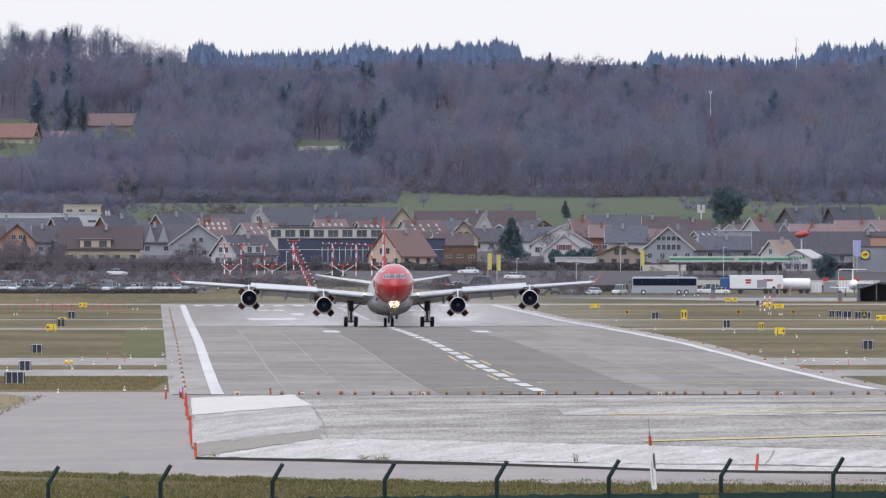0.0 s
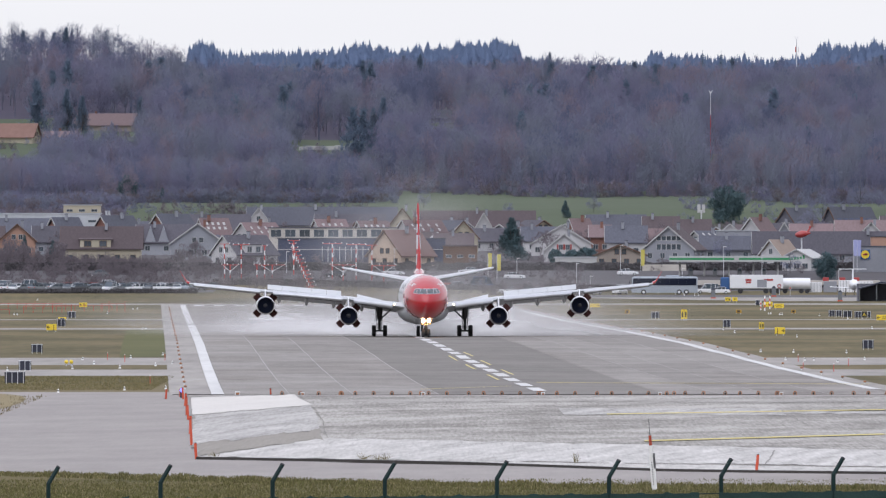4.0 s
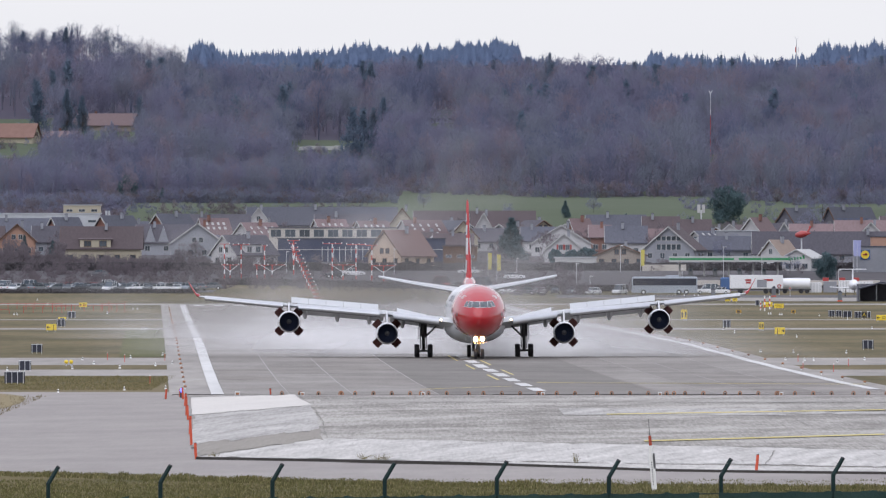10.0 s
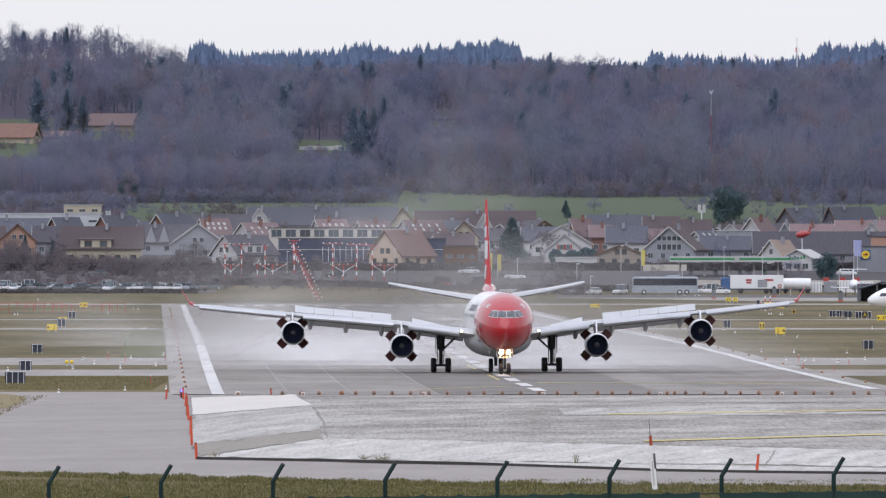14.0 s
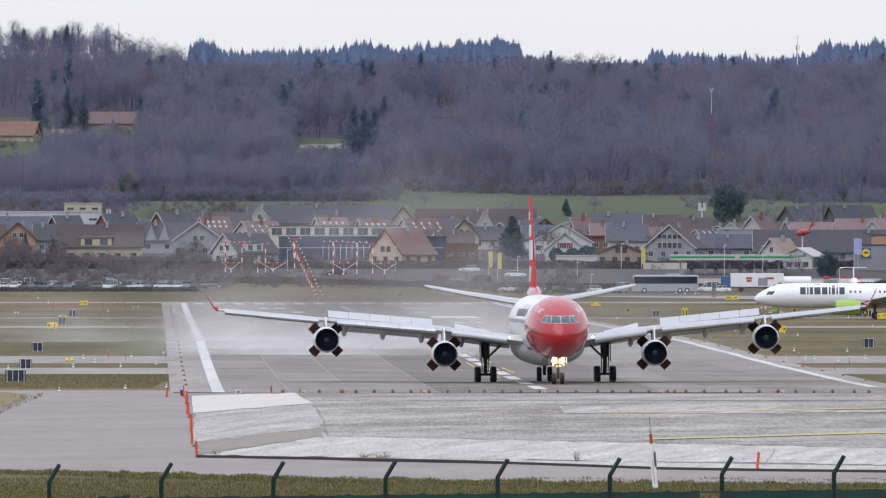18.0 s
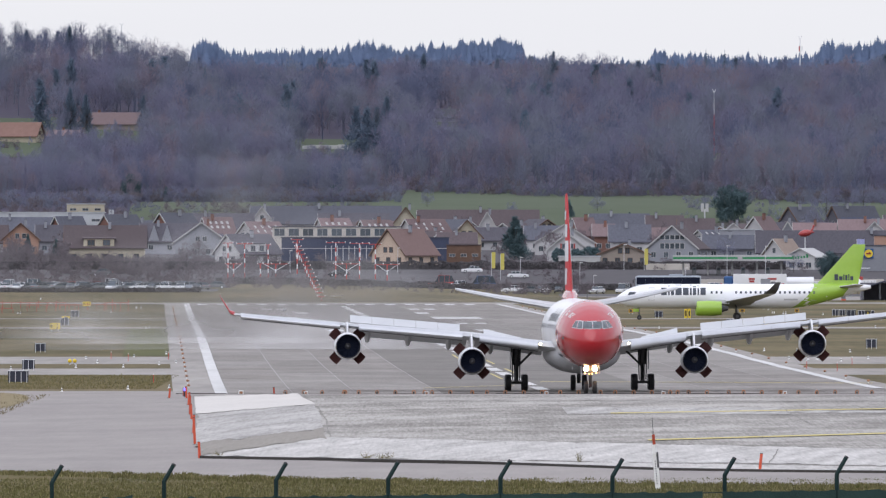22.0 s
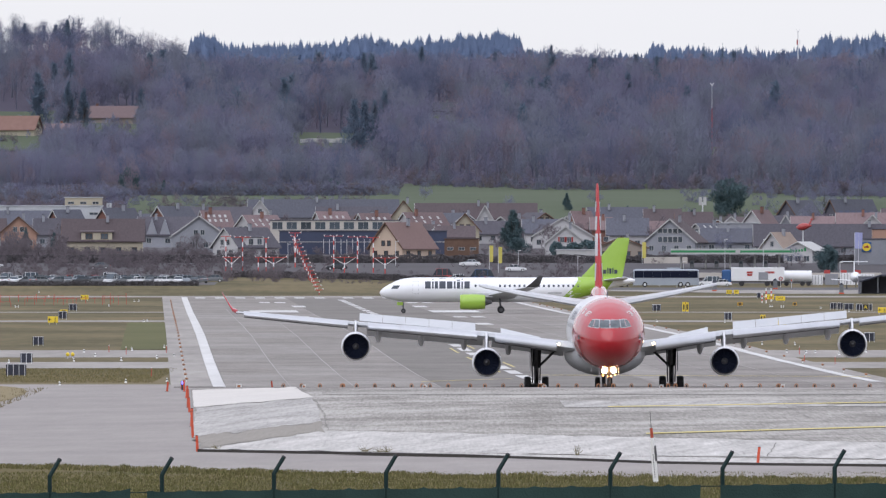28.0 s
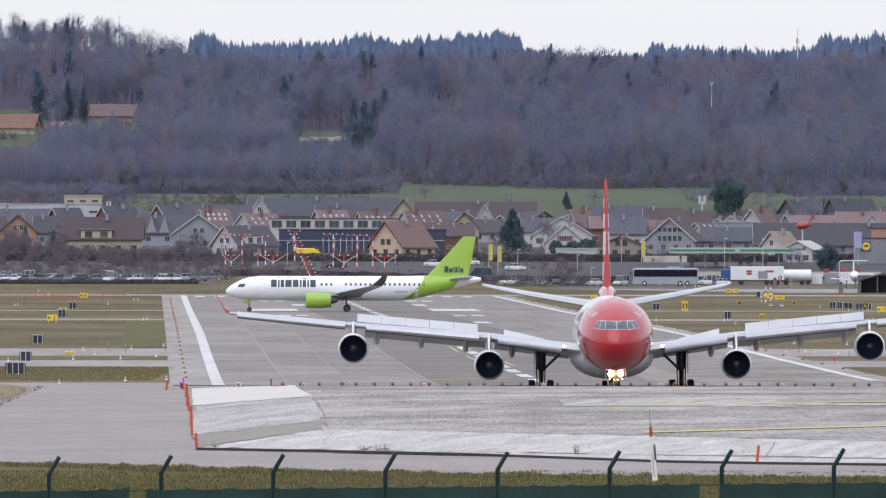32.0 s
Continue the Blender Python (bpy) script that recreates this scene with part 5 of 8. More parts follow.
# grass blades on the bank behind the fence and on the verges
def blades(name, n, area, hmin, hmax, mat, seed, label):
    r = random.Random(seed)
    verts, faces = [], []
    for _ in range(n):
        x, y = area(r)
        z = ground_z(x, y) - 0.02
        h = r.uniform(hmin, hmax) * (0.6 + 0.8 * abs(noise.noise(Vector((x * 0.7, y * 0.2, 0)))))
        w = h * r.uniform(0.12, 0.3)
        a = r.uniform(-0.9, 0.9)
        i = len(verts)
        dx, dy = w * math.cos(a), w * math.sin(a)
        lx, ly = r.uniform(-0.45, 0.45) * h, r.uniform(-0.45, 0.45) * h
        verts += [(x - dx, y - dy, z), (x + dx, y + dy, z), (x + lx, y + ly, z + h)]
        faces.append((i, i + 1, i + 2))
    ob = joined(name, verts, faces, mat)
    return tagged(ob, label, kind="stuff")


blades("grass", 110000, lambda r: (r.uniform(-26, 26), 500 + 240 * math.sqrt(r.random())), 0.06, 0.19, "blade", 1, "rough olive grass on the bank behind the fence")
blades("dry_grass", 40000, lambda r: (r.uniform(-26, 26), 540 + 198 * math.sqrt(r.random())), 0.06, 0.2, "straw", 2, "dry straw stems in the grass bank")
blades("grass", 18000, lambda r: (r.uniform(-46, middle(1420) - 32), r.uniform(1362, 1492)), 0.10, 0.24, "straw", 3, "tall dry grass beside the runway")
blades("grass", 5000, lambda r: (r.uniform(-40, -27.6), r.uniform(985, 1100)), 0.10, 0.3, "straw_pale", 5, "dry grass on the corner bank")
road_edge = lambda x: interp(x, ((-26, 764), (-10.4, 744), (10.5, 727), (26, 725)))
for k, (mt, words) in enumerate((("blade", "ragged green grass along the service road"), ("straw", "dry stems along the service road"))):
    blades("grass", 9000, lambda r: (lambda x: (x, road_edge(x) + 1.5 * noise.noise(Vector((x * 0.8, 3.0, 0))) - 9 * r.random() ** 1.5))(r.uniform(-26, 26)), 0.10, 0.26, mt, 11 + k, words)


# ---- the town behind the airfield ----
# roofs, grey and white walls, road, hedge: some blue haze in the colours
M.update(
    wall_peach=material("peach_plaster", (0.460, 0.362, 0.280), (0.530, 0.418, 0.330), 0.9, scale=0.4, bump=0.1),
    wall_white=material("white_plaster", (0.396, 0.391, 0.401), (0.520, 0.516, 0.522), 0.9, scale=0.3, bump=0.1, each=0.12),
    wall_cream=material("cream_plaster", (0.336, 0.305, 0.228), (0.420, 0.381, 0.300), 0.9, scale=0.3, bump=0.1, each=0.1),
    wall_tan=material("tan_plaster", (0.250, 0.217, 0.185), (0.309, 0.264, 0.231), 0.9, scale=0.3, bump=0.1),
    wall_grey=material("grey_plaster", (0.208, 0.217, 0.241), (0.283, 0.293, 0.324), 0.9, scale=0.3, bump=0.1, each=0.12),
    wall_salmon=material("salmon_plaster", (0.323, 0.196, 0.145), (0.383, 0.238, 0.178), 0.9, scale=0.3),
    wall_brick=material("brick_red", (0.170, 0.081, 0.063), (0.225, 0.122, 0.098), 0.9, scale=1.5, each=0.15),
    wall_dark=material("dark_boards", (0.078, 0.078, 0.097), (0.130, 0.130, 0.156), 0.8, scale=1.0),
    roof_brown=material("brown_tiles", (0.062, 0.048, 0.052), (0.105, 0.081, 0.087), 0.9, scale=0.6, fine=6, bump=0.5, squash=(1, 4, 4), each=0.15),
    roof_dark=material("dark_tiles", (0.054, 0.051, 0.063), (0.097, 0.092, 0.111), 0.9, scale=0.6, fine=6, bump=0.5, squash=(1, 4, 4), each=0.15),
    roof_slate=material("slate_roof", (0.058, 0.061, 0.077), (0.101, 0.105, 0.132), 0.9, scale=0.6, fine=6, bump=0.4, squash=(1, 4, 4), each=0.15),
    roof_orange=material("clay_tiles", (0.128, 0.090, 0.091), (0.199, 0.142, 0.147), 0.85, scale=0.6, fine=6, bump=0.5, squash=(1, 4, 4), each=0.2),
    roof_rust=material("rust_brown_tiles", (0.130, 0.086, 0.080), (0.185, 0.120, 0.110), 0.85, scale=0.6, fine=6, bump=0.5, squash=(1, 4, 4), each=0.1),
    roof_tan=material("tan_tiles", (0.22, 0.17, 0.14), (0.30, 0.24, 0.20), 0.85, scale=0.6, bump=0.5, each=0.1),
    roof_terracotta=material("terracotta_tiles", (0.183, 0.103, 0.081), (0.243, 0.146, 0.120), 0.85, scale=0.6, bump=0.5, each=0.1),
    pane=material("window_pane", (0.032, 0.043, 0.057), (0.086, 0.106, 0.124), 0.15, scale=0.3, spec=0.3, each=0.4),
    timber=material("brown_timber", (0.09, 0.05, 0.035), (0.15, 0.09, 0.06), 0.8, scale=1.0),
    trim_white=material("white_trim", (0.387, 0.387, 0.381), (0.449, 0.449, 0.443), 0.7, scale=0.8),
    navy=material("navy_cladding", (0.022, 0.030, 0.068), (0.041, 0.054, 0.101), 0.5, scale=0.4),
    tin=material("tin_roof", (0.36, 0.38, 0.40), (0.50, 0.52, 0.54), 0.45, metal=0.3, scale=0.4),
    green_band=material("green_band", (0.02, 0.20, 0.07), (0.03, 0.25, 0.09), 0.4, scale=1.0),
    banner=material("yellow_banner", (0.492, 0.426, 0.082), (0.574, 0.508, 0.131), 0.7, scale=1.0),
    banner_blue=material("blue_banner", (0.25, 0.27, 0.50), (0.40, 0.42, 0.62), 0.7, scale=0.8),
    hedge=material("dark_hedge", (0.073, 0.071, 0.079), (0.121, 0.113, 0.116), 0.95, scale=0.6, each=0.15, spec=0.1),
    tarmac=material("town_road", (0.044, 0.042, 0.046), (0.074, 0.071, 0.077), 0.8, scale=0.1, space="World"),
    blue=material("blue_paint", (0.018, 0.072, 0.204), (0.030, 0.096, 0.252), 0.4, scale=0.6),
    silver=material("silver_paint", (0.294, 0.331, 0.380), (0.364, 0.403, 0.456), 0.3, metal=0.3, scale=0.6, coat=0.4),
    black_car=material("black_paint", (0.024, 0.025, 0.031), (0.051, 0.053, 0.060), 0.25, scale=0.6, coat=0.5),
    grey_car=material("grey_paint", (0.11, 0.12, 0.13), (0.17, 0.18, 0.19), 0.3, scale=0.6, coat=0.4),
    red_car=material("dull_red_paint", (0.30, 0.03, 0.03), (0.38, 0.05, 0.045), 0.35, scale=0.6, coat=0.3),
    white_car=material("white_car_paint", (0.66, 0.67, 0.69), (0.74, 0.75, 0.77), 0.3, scale=0.6, coat=0.4),
    plaster_box=material("pale_render", (0.42, 0.39, 0.35), (0.50, 0.47, 0.43), 0.9, scale=0.3),
)
WALL_WORDS = dict(peach="peach plastered", white="white plastered", cream="cream plastered", tan="tan plastered", grey="grey plastered", salmon="salmon plastered", brick="red brick", dark="dark boarded")
ROOF_WORDS = dict(brown="brown tiled roof", dark="dark tiled roof", slate="slate-grey roof", orange="clay-tiled roof", tan="tan tiled roof", terracotta="terracotta tiled roof", rust="rust-brown tiled roof")
HOUSES = (
    (-8.7, 3300, 8.5, 11.4, 2.9, 7.8, -37, 'peach', 'rust', 't'), (-41.6, 3310, 6.5, 14.0, 3.0, 6.6, -37, 'white', 'dark', 'd'),
    (-72.4, 3360, 10, 16.6, 3.6, 7.9, -90, 'cream', 'brown', 'd'), (-53.4, 3450, 11.7, 12.9, 3.5, 7.7, 0, 'grey', 'orange', ''),
    (-94.1, 3500, 7.8, 8.5, 3.8, 7.2, 0, 'salmon', 'dark', ''), (-88.2, 3540, 9.0, 6.6, 3.2, 6.5, -90, 'grey', 'dark', ''),
    (-62.2, 3560, 9.4, 12.7, 3.0, 6.7, -90, 'grey', 'dark', 'a'), (-102.0, 3520, 9.2, 8.2, 3.0, 6.6, -90, 'white', 'brown', ''),
    (-88.4, 3700, 6.0, 7.1, 3.6, 7.2, -52, 'brick', 'slate', ''), (-76.3, 3700, 6.0, 10.7, 3.8, 7.6, -40, 'brick', 'slate', 'c'),
    (-63.5, 3710, 6.3, 11.5, 4.0, 7.9, -37, 'brick', 'slate', ''), (-52.8, 3640, 6.0, 6.5, 3.8, 7.6, -65, 'white', 'orange', 's'),
    (-41.6, 3560, 6.5, 11.9, 3.5, 7.1, -37, 'white', 'orange', 's'), (-29.4, 3850, 10, 35.8, 4.0, 8.0, -90, 'white', 'slate', ''),
    (-44.7, 3838, 4.9, 8, 4.8, 8.0, 0, 'white', 'slate', ''), (-55.2, 3780, 9.8, 17.6, 3.5, 7.0, -90, 'white', 'dark', ''),
    (-22.2, 3790, 9.7, 16.2, 3.4, 6.9, -90, 'white', 'dark', ''), (-25.9, 3620, 6.0, 7.9, 3.7, 7.5, -54, 'white', 'orange', 's'),
    (-16.2, 3620, 6.0, 7.3, 3.5, 7.1, -57, 'white', 'orange', 's'), (-5.0, 3620, 6.0, 12.8, 3.7, 7.3, -41, 'white', 'orange', 's'),
    (-9.8, 3800, 7.7, 8.5, 3.3, 8.3, 0, 'cream', 'brown', ''), (7.7, 3860, 9.6, 28.9, 3.4, 6.9, -90, 'white', 'brown', ''),
    (9.7, 3780, 5.5, 8, 2.6, 7.4, 0, 'white', 'dark', ''), (4.7, 3620, 6.5, 8, 3.5, 7.1, 0, 'cream', 'brown', ''),
    (26.0, 3400, 8.6, 9.5, 2.5, 6.0, 0, 'white', 'brown', 'h'), (26.4, 3540, 13.3, 14, 2.7, 6.7, 0, 'white', 'brown', ''),
    (22.3, 3600, 8.3, 8.4, 3.0, 5.9, -90, 'white', 'slate', ''), (31.7, 3680, 6.0, 4.4, 3.5, 7.1, -64, 'brick', 'orange', ''),
    (35.7, 3600, 8.8, 4.2, 3.8, 6.3, -90, 'brick', 'orange', ''), (40.5, 3500, 9.6, 8.5, 3.4, 6.8, -90, 'white', 'slate', ''),
    (36.9, 3300, 10.4, 11.4, 2.7, 4.8, 0, 'tan', 'brown', ''), (49.5, 3390, 11.0, 9.9, 3.0, 7.6, -14, 'grey', 'brown', 'g'),
    (51.8, 3760, 9.4, 8.1, 3.3, 6.7, -90, 'white', 'brown', ''), (58.0, 3680, 9.7, 7.9, 3.5, 6.9, -90, 'cream', 'brown', ''),
    (41.3, 3780, 9.6, 13.5, 3.4, 6.9, -90, 'white', 'slate', ''), (71.8, 3600, 7.1, 5.8, 4.0, 8.0, -37, 'white', 'orange', ''),
    (65.9, 3640, 7.5, 8.3, 3.1, 6.3, 0, 'white', 'slate', ''), (78.4, 3640, 3.9, 8, 3.3, 6.7, 0, 'grey', 'brown', ''),
    (86.3, 3850, 7.5, 10.0, 3.1, 7.8, -37, 'dark', 'slate', ''), (99.2, 3860, 6.0, 14.1, 3.1, 7.8, -45, 'dark', 'slate', 'p'),
    (97.0, 3640, 9.9, 13.0, 3.5, 7.1, -90, 'brick', 'orange', ''), (97.3, 3600, 7.5, 8.2, 3.1, 6.9, 0, 'white', 'brown', ''),
    (86.1, 3660, 8.6, 11.1, 3.1, 6.1, -90, 'brick', 'orange', ''), (88.5, 3380, 9.2, 44.1, 2.3, 6.6, -90, 'grey', 'dark', ''),
    (70.7, 3330, 6.0, 5.2, 2.4, 5.4, -43, 'white', 'tan', ''), (61.7, 3430, 7.1, 11.6, 2.5, 5.1, -90, 'grey', 'slate', ''),
    (2.3, 3460, 7.5, 8.0, 3.2, 5.4, -90, 'white', 'brown', ''), (-101.3, 3760, 8.8, 18.8, 3.1, 6.3, -90, 'grey', 'slate', ''),
    (109.2, 3700, 10, 13.2, 3.7, 7.4, -90, 'white', 'brown', ''),
)


def window(parent, m, w, h, bars=1, frame_mat="trim_white"):
    """A framed window in the plane y = 0 of m, facing -y."""
    bm = bmesh.new()
    t = 0.07
    for x, z, sx, sz in ((0, h / 2, w + 2 * t, t), (0, -h / 2, w + 2 * t, t), (-w / 2, 0, t, h), (w / 2, 0, t, h)):
        box(bm, x, -0.02, z, sx, 0.12, sz)
    for k in range(bars):
        box(bm, -w / 2 + w * (k + 1) / (bars + 1), -0.02, 0, 0.05, 0.08, h)
    f = part("window", bm, frame_mat, parent, smooth=False, m=m)
    bm = bmesh.new()
    box(bm, 0, 0.0, 0, w, 0.04, h)
    part("pane", bm, "pane", f, "dark glass", smooth=False)
    return f


def gable_wall(bm, w, L, eave, ridge):
    ends = []
    for y in (-L / 2, L / 2):
        ends.append([bm.verts.new(p) for p in ((-w / 2, y, -1.5), (w / 2, y, -1.5), (w / 2, y, eave), (0, y, ridge - 0.12), (-w / 2, y, eave))])
    a, b = ends
    bm.faces.new(a)
    bm.faces.new(b[::-1])
    for i in range(5):
        bm.faces.new((a[i], b[i], b[(i + 1) % 5], a[(i + 1) % 5]))
    return bm


def roof_slope(w, L, eave, ridge, s, over=0.55):
    """One slope with its overhang, 0.22 m thick."""
    bm = bmesh.new()
    k = (ridge - eave) / (w / 2)
    x1, z1 = w / 2 + over, eave - over * k
    t = 0.22
    rings = [[(0, y, ridge), (s * x1, y, z1), (s * x1, y, z1 + t), (0, y, ridge + t)] for y in (-L / 2 - over, L / 2 + over)]
    return loft(bm, rings)


def house(x, y, w, L, eave, ridge, rz, wall, roof, opt):
    z = ground_z(x, y)
    h = thing("house", pose(x, y, z, 0, 0, rz), WALL_WORDS[wall] + " house with a " + ROOF_WORDS[roof], "house", "town houses")
    rr = random.Random(int(x * 10 + y))
    part("wall", gable_wall(bmesh.new(), w, L, eave, ridge), "wall_" + wall, h, smooth=False)
    for s in (-1, 1):
        part("roof", roof_slope(w, L, eave, ridge, s), "roof_" + roof, h, smooth=False)
    # pale bargeboards on the gables
    for s in (-1, 1):
        bm = bmesh.new()
        a = math.atan2(ridge - eave, w / 2)
        n = math.hypot(w / 2 + 0.55, (ridge - eave) * (w / 2 + 0.55) / (w / 2))
        box(bm, s * (w / 2 + 0.55) / 2, -L / 2 - 0.57, (ridge + eave - 0.55 * (ridge - eave) / (w / 2)) / 2 + 0.08, n, 0.06, 0.26, m=pose(0, 0, 0, 0, s * math.degrees(a)))
        part("bargeboard", bm, "trim_white" if wall in ("white", "grey", "brick") else "timber", h, smooth=False)
    # windows: gable front
    dark = "timber" if wall in ("peach", "cream", "tan") else "trim_white"
    face = lambda px, pz: pose(px, -L / 2 - 0.02, pz)
    low = min(eave * 0.5, 1.5)
    cols = max(2, int(w / 2.6))
    for k in range(cols):
        px = -w / 2 + w * (k + 0.5) / cols
        if eave > 1.9:
            window(h, face(px, max(low, 0.7)), 1.0, 1.15, 1, dark)
    if ridge - eave > 1.6 and opt != "g":
        up = eave + 0.45
        n = 2 if w > 6.3 else 1
        for k in range(n):
            window(h, face((k - (n - 1) / 2) * 1.5, up + 0.25), 0.9, 1.1, 1, dark)
        if opt == "h":
            for k in (-1, 1):
                for kk in (-1, 1):
                    bm = bmesh.new()
                    box(bm, k * 0.75 + kk * 0.68, -L / 2 - 0.06, up + 0.25, 0.36, 0.06, 1.15, 0.02)
                    part("shutter", bm, "red_car", h, "red-brown shutter", smooth=False)
    # flanks
    for s in (-1, 1):
        n = max(2, int(L / 3.2))
        for k in range(n):
            py = -L / 2 + L * (k + 0.5) / n
            if eave > 1.8:
                window(h, pose(s * (w / 2 + 0.02), py, max(low, 0.7), 0, 0, 90 * s), 1.1, 1.1, 1, dark)
    # chimney
    bm = bmesh.new()
    cy = rr.uniform(-0.25, 0.25) * L
    box(bm, w * 0.12, cy, ridge + 0.15, 0.6, 0.6, 1.5, 0.03)
    c = part("chimney", bm, "wall_grey" if roof != "orange" else "wall_brick", h, smooth=False)
    bm = bmesh.new()
    box(bm, w * 0.12, cy, ridge + 0.95, 0.75, 0.75, 0.1, 0.02)
    part("cap", bm, "roof_slate", c, smooth=False)
    k = (ridge - eave) / (w / 2)
    if opt == "s":
        # skylights on the slope that faces the camera
        for i in range(4):
            py = -L / 2 + L * (i + 0.8) / 4.6
            for row in (0.35, 0.62):
                px = w / 2 * row
                bm = bmesh.new()
                box(bm, px, py, ridge - px * k + 0.26, 0.75, 0.6, 0.08, 0.01, pose(0, 0, 0, 0, math.degrees(math.atan(k))))
                part("skylight", bm, "trim_white", h, "pale skylight", smooth=False)
    if opt == "d":
        # a broad dormer with two windows
        dw = min(6.5, L * 0.42)
        s = 1
        bm = bmesh.new()
        box(bm, s * w * 0.36, -L * 0.08, eave + 0.75, w * 0.32, dw, 2.1)
        d = part("dormer", bm, "wall_" + wall, h, "dormer with two windows", smooth=False)
        bm = bmesh.new()
        box(bm, s * w * 0.36, -L * 0.08, eave + 1.88, w * 0.36, dw + 0.7, 0.2, 0, pose(0, 0, 0, 0, s * 6))
        part("dormer_roof", bm, "roof_" + roof, d, smooth=False)
        for q in (-1, 1):
            window(h, pose(s * w * 0.521, -L * 0.08 + q * dw * 0.25, eave + 0.8, 0, 0, 90 * s), 1.5, 1.2, 1, dark)
    if opt == "g":
        # glazed gable with pale posts
        for k2 in range(5):
            window(h, face(-2.2 + k2 * 1.1, eave + 2.2), 0.95, 0.95, 0)
            window(h, face(-2.2 + k2 * 1.1, eave + 0.35), 0.95, 1.2, 0)
    if opt == "a":
        for q in (-0.28, -0.05):
            bm = bmesh.new()
            vs = [bm.verts.new(p) for p in ((w / 2 + 0.3, L * q - 1.3, eave - 0.4), (w / 2 + 0.3, L * q + 1.3, eave - 0.4), (w / 2 + 0.3, L * q, ridge - 0.2), (0.2, L * q, ridge - 0.2))]
            bm.faces.new((vs[0], vs[1], vs[2]))
            bm.faces.new((vs[1], vs[3], vs[2]))
            bm.faces.new((vs[0], vs[2], vs[3]))
            part("cross_gable", bm, "wall_grey", h, "steep grey cross gable", smooth=False)
    if opt == "c":
        for q in (-0.4, 0.5):
            bm = bmesh.new()
            rod(bm, (-1.0 + q, -L * 0.2, ridge - 1.5), (-1.0 + q, -L * 0.2, ridge + 1.3), 0.28, n=10)
            part("flue", bm, "tin", h, "pale metal flue")
    if opt == "p":
        for i in range(6):
            bm = bmesh.new()
            py = -L / 2 + L * (i + 0.7) / 6.8
            px = w * 0.36
            box(bm, px, py, ridge - px * k + 0.3, 1.3, L / 9, 0.06, 0, pose(0, 0, 0, 0, math.degrees(math.atan(k))))
            part("solar_panel", bm, "navy", h, "dark solar panel", smooth=False)


for row in HOUSES:
    house(*row)


# smaller roofs that fill the rows behind
rf = random.Random(8)
for k in range(34):
    x, y = -104 + k * 6.3 + rf.uniform(-2, 2), rf.choice((3590, 3660, 3730, 3800))
    if -48 < x < -8 and y < 3700:
        continue
    e = rf.uniform(2.4, 3.2)
    house(x, y, rf.uniform(5.5, 7.5), rf.uniform(7, 11), e, e + rf.uniform(1.9, 2.9) - 0.4 * (y < 3650), rf.choice((0, -90, -35, -60, 30)), rf.choice(("white", "white", "grey", "cream", "brick")), rf.choice(("brown", "slate", "dark", "orange")), rf.choice(("", "", "s")))


def block(name, label, category, x, y, w, d, h, wall, roof_mat, bays=0, win=(1.4, 1.4), rows=1, base=-1.0, level=0.5):
    """A flat-roofed building with window bays on its front."""
    z = ground_z(x, y)
    b = thing(name, pose(x, y, z), label, category)
    bm = bmesh.new()
    box(bm, 0, 0, (h + base) / 2, w, d, h - base)
    part("wall", bm, wall, b, smooth=False)
    bm = bmesh.new()
    box(bm, 0, 0, h + 0.08, w + 0.4, d + 0.4, 0.2, 0.02)
    part("roof", bm, roof_mat, b, smooth=False)
    for r in range(rows):
        for k in range(bays):
            window(b, pose(-w / 2 + w * (k + 0.5) / bays, -d / 2 - 0.02, h * (r + level) / rows), win[0], win[1], 1)
    return b


terrace = block("terrace_building", "pale flat-roofed terrace building with wide windows", "building", -24.4, 3520, 28.6, 10, 6.3, "plaster_box", "roof_slate", 9, (2.3, 1.6), 1, level=0.82)
hall = block("hall", "long low navy-blue clad hall", "building", -17.5, 3410, 36.0, 14, 4.9, "navy", "roof_slate")
for k in range(12):
    bm = bmesh.new()
    box(bm, -8.5 + k * 1.25, -7.1, 1.6, 0.12, 0.12, 3.2)
    part("column", bm, "alu", hall, "thin pale column", smooth=False)
bm = bmesh.new()
box(bm, 0, -7.1, 2.6, 36, 0.1, 0.14)
part("rail", bm, "trim_white", hall, "pale rail", smooth=False)
works = block("works_building", "long grey industrial building with stepped roofs", "building", -95.0, 3790, 26, 16, 7.2, "tin", "tin", 7, (2.0, 0.6), 1, level=0.75)
block("works_building", "cream flat-roofed works building", "building", -88.0, 3860, 9, 10, 8.4, "wall_cream", "tin", 3, (1.5, 0.6), 1, level=0.85)
annex = block("works_building", "grey flat-roofed annex in the town", "building", 66.0, 3560, 9, 8, 5.4, "wall_grey", "tin", 4, (1.2, 0.8), 1, level=0.7)
block("works_building", "white low shed with a pale roof", "shed", 58.5, 3470, 8, 8, 4.2, "wall_white", "tin", 3)
block("works_building", "white low shed beside the road", "shed", 27.6, 3290, 8.6, 4, 2.3, "trim_white", "tin")
block("works_building", "low brown shed beside the parking place", "shed", 3.6, 3330, 7.2, 8, 4.2, "timber", "roof_brown", 3, (1.2, 0.6))
store = block("supermarket", "grey supermarket building with a square sign", "building", 92.5, 3252, 16, 12, 5.0, "wall_grey", "roof_slate")
bm = bmesh.new()
box(bm, -5.9, -6.1, 3.4, 2.0, 0.15, 2.0, 0.02)
sgn = part("shop_sign", bm, "blue", store, "blue square sign with a yellow disc", smooth=False)
bm = bmesh.new()
rod(bm, (-5.9, -6.18, 3.4), (-5.9, -6.26, 3.4), 0.85, n=28)
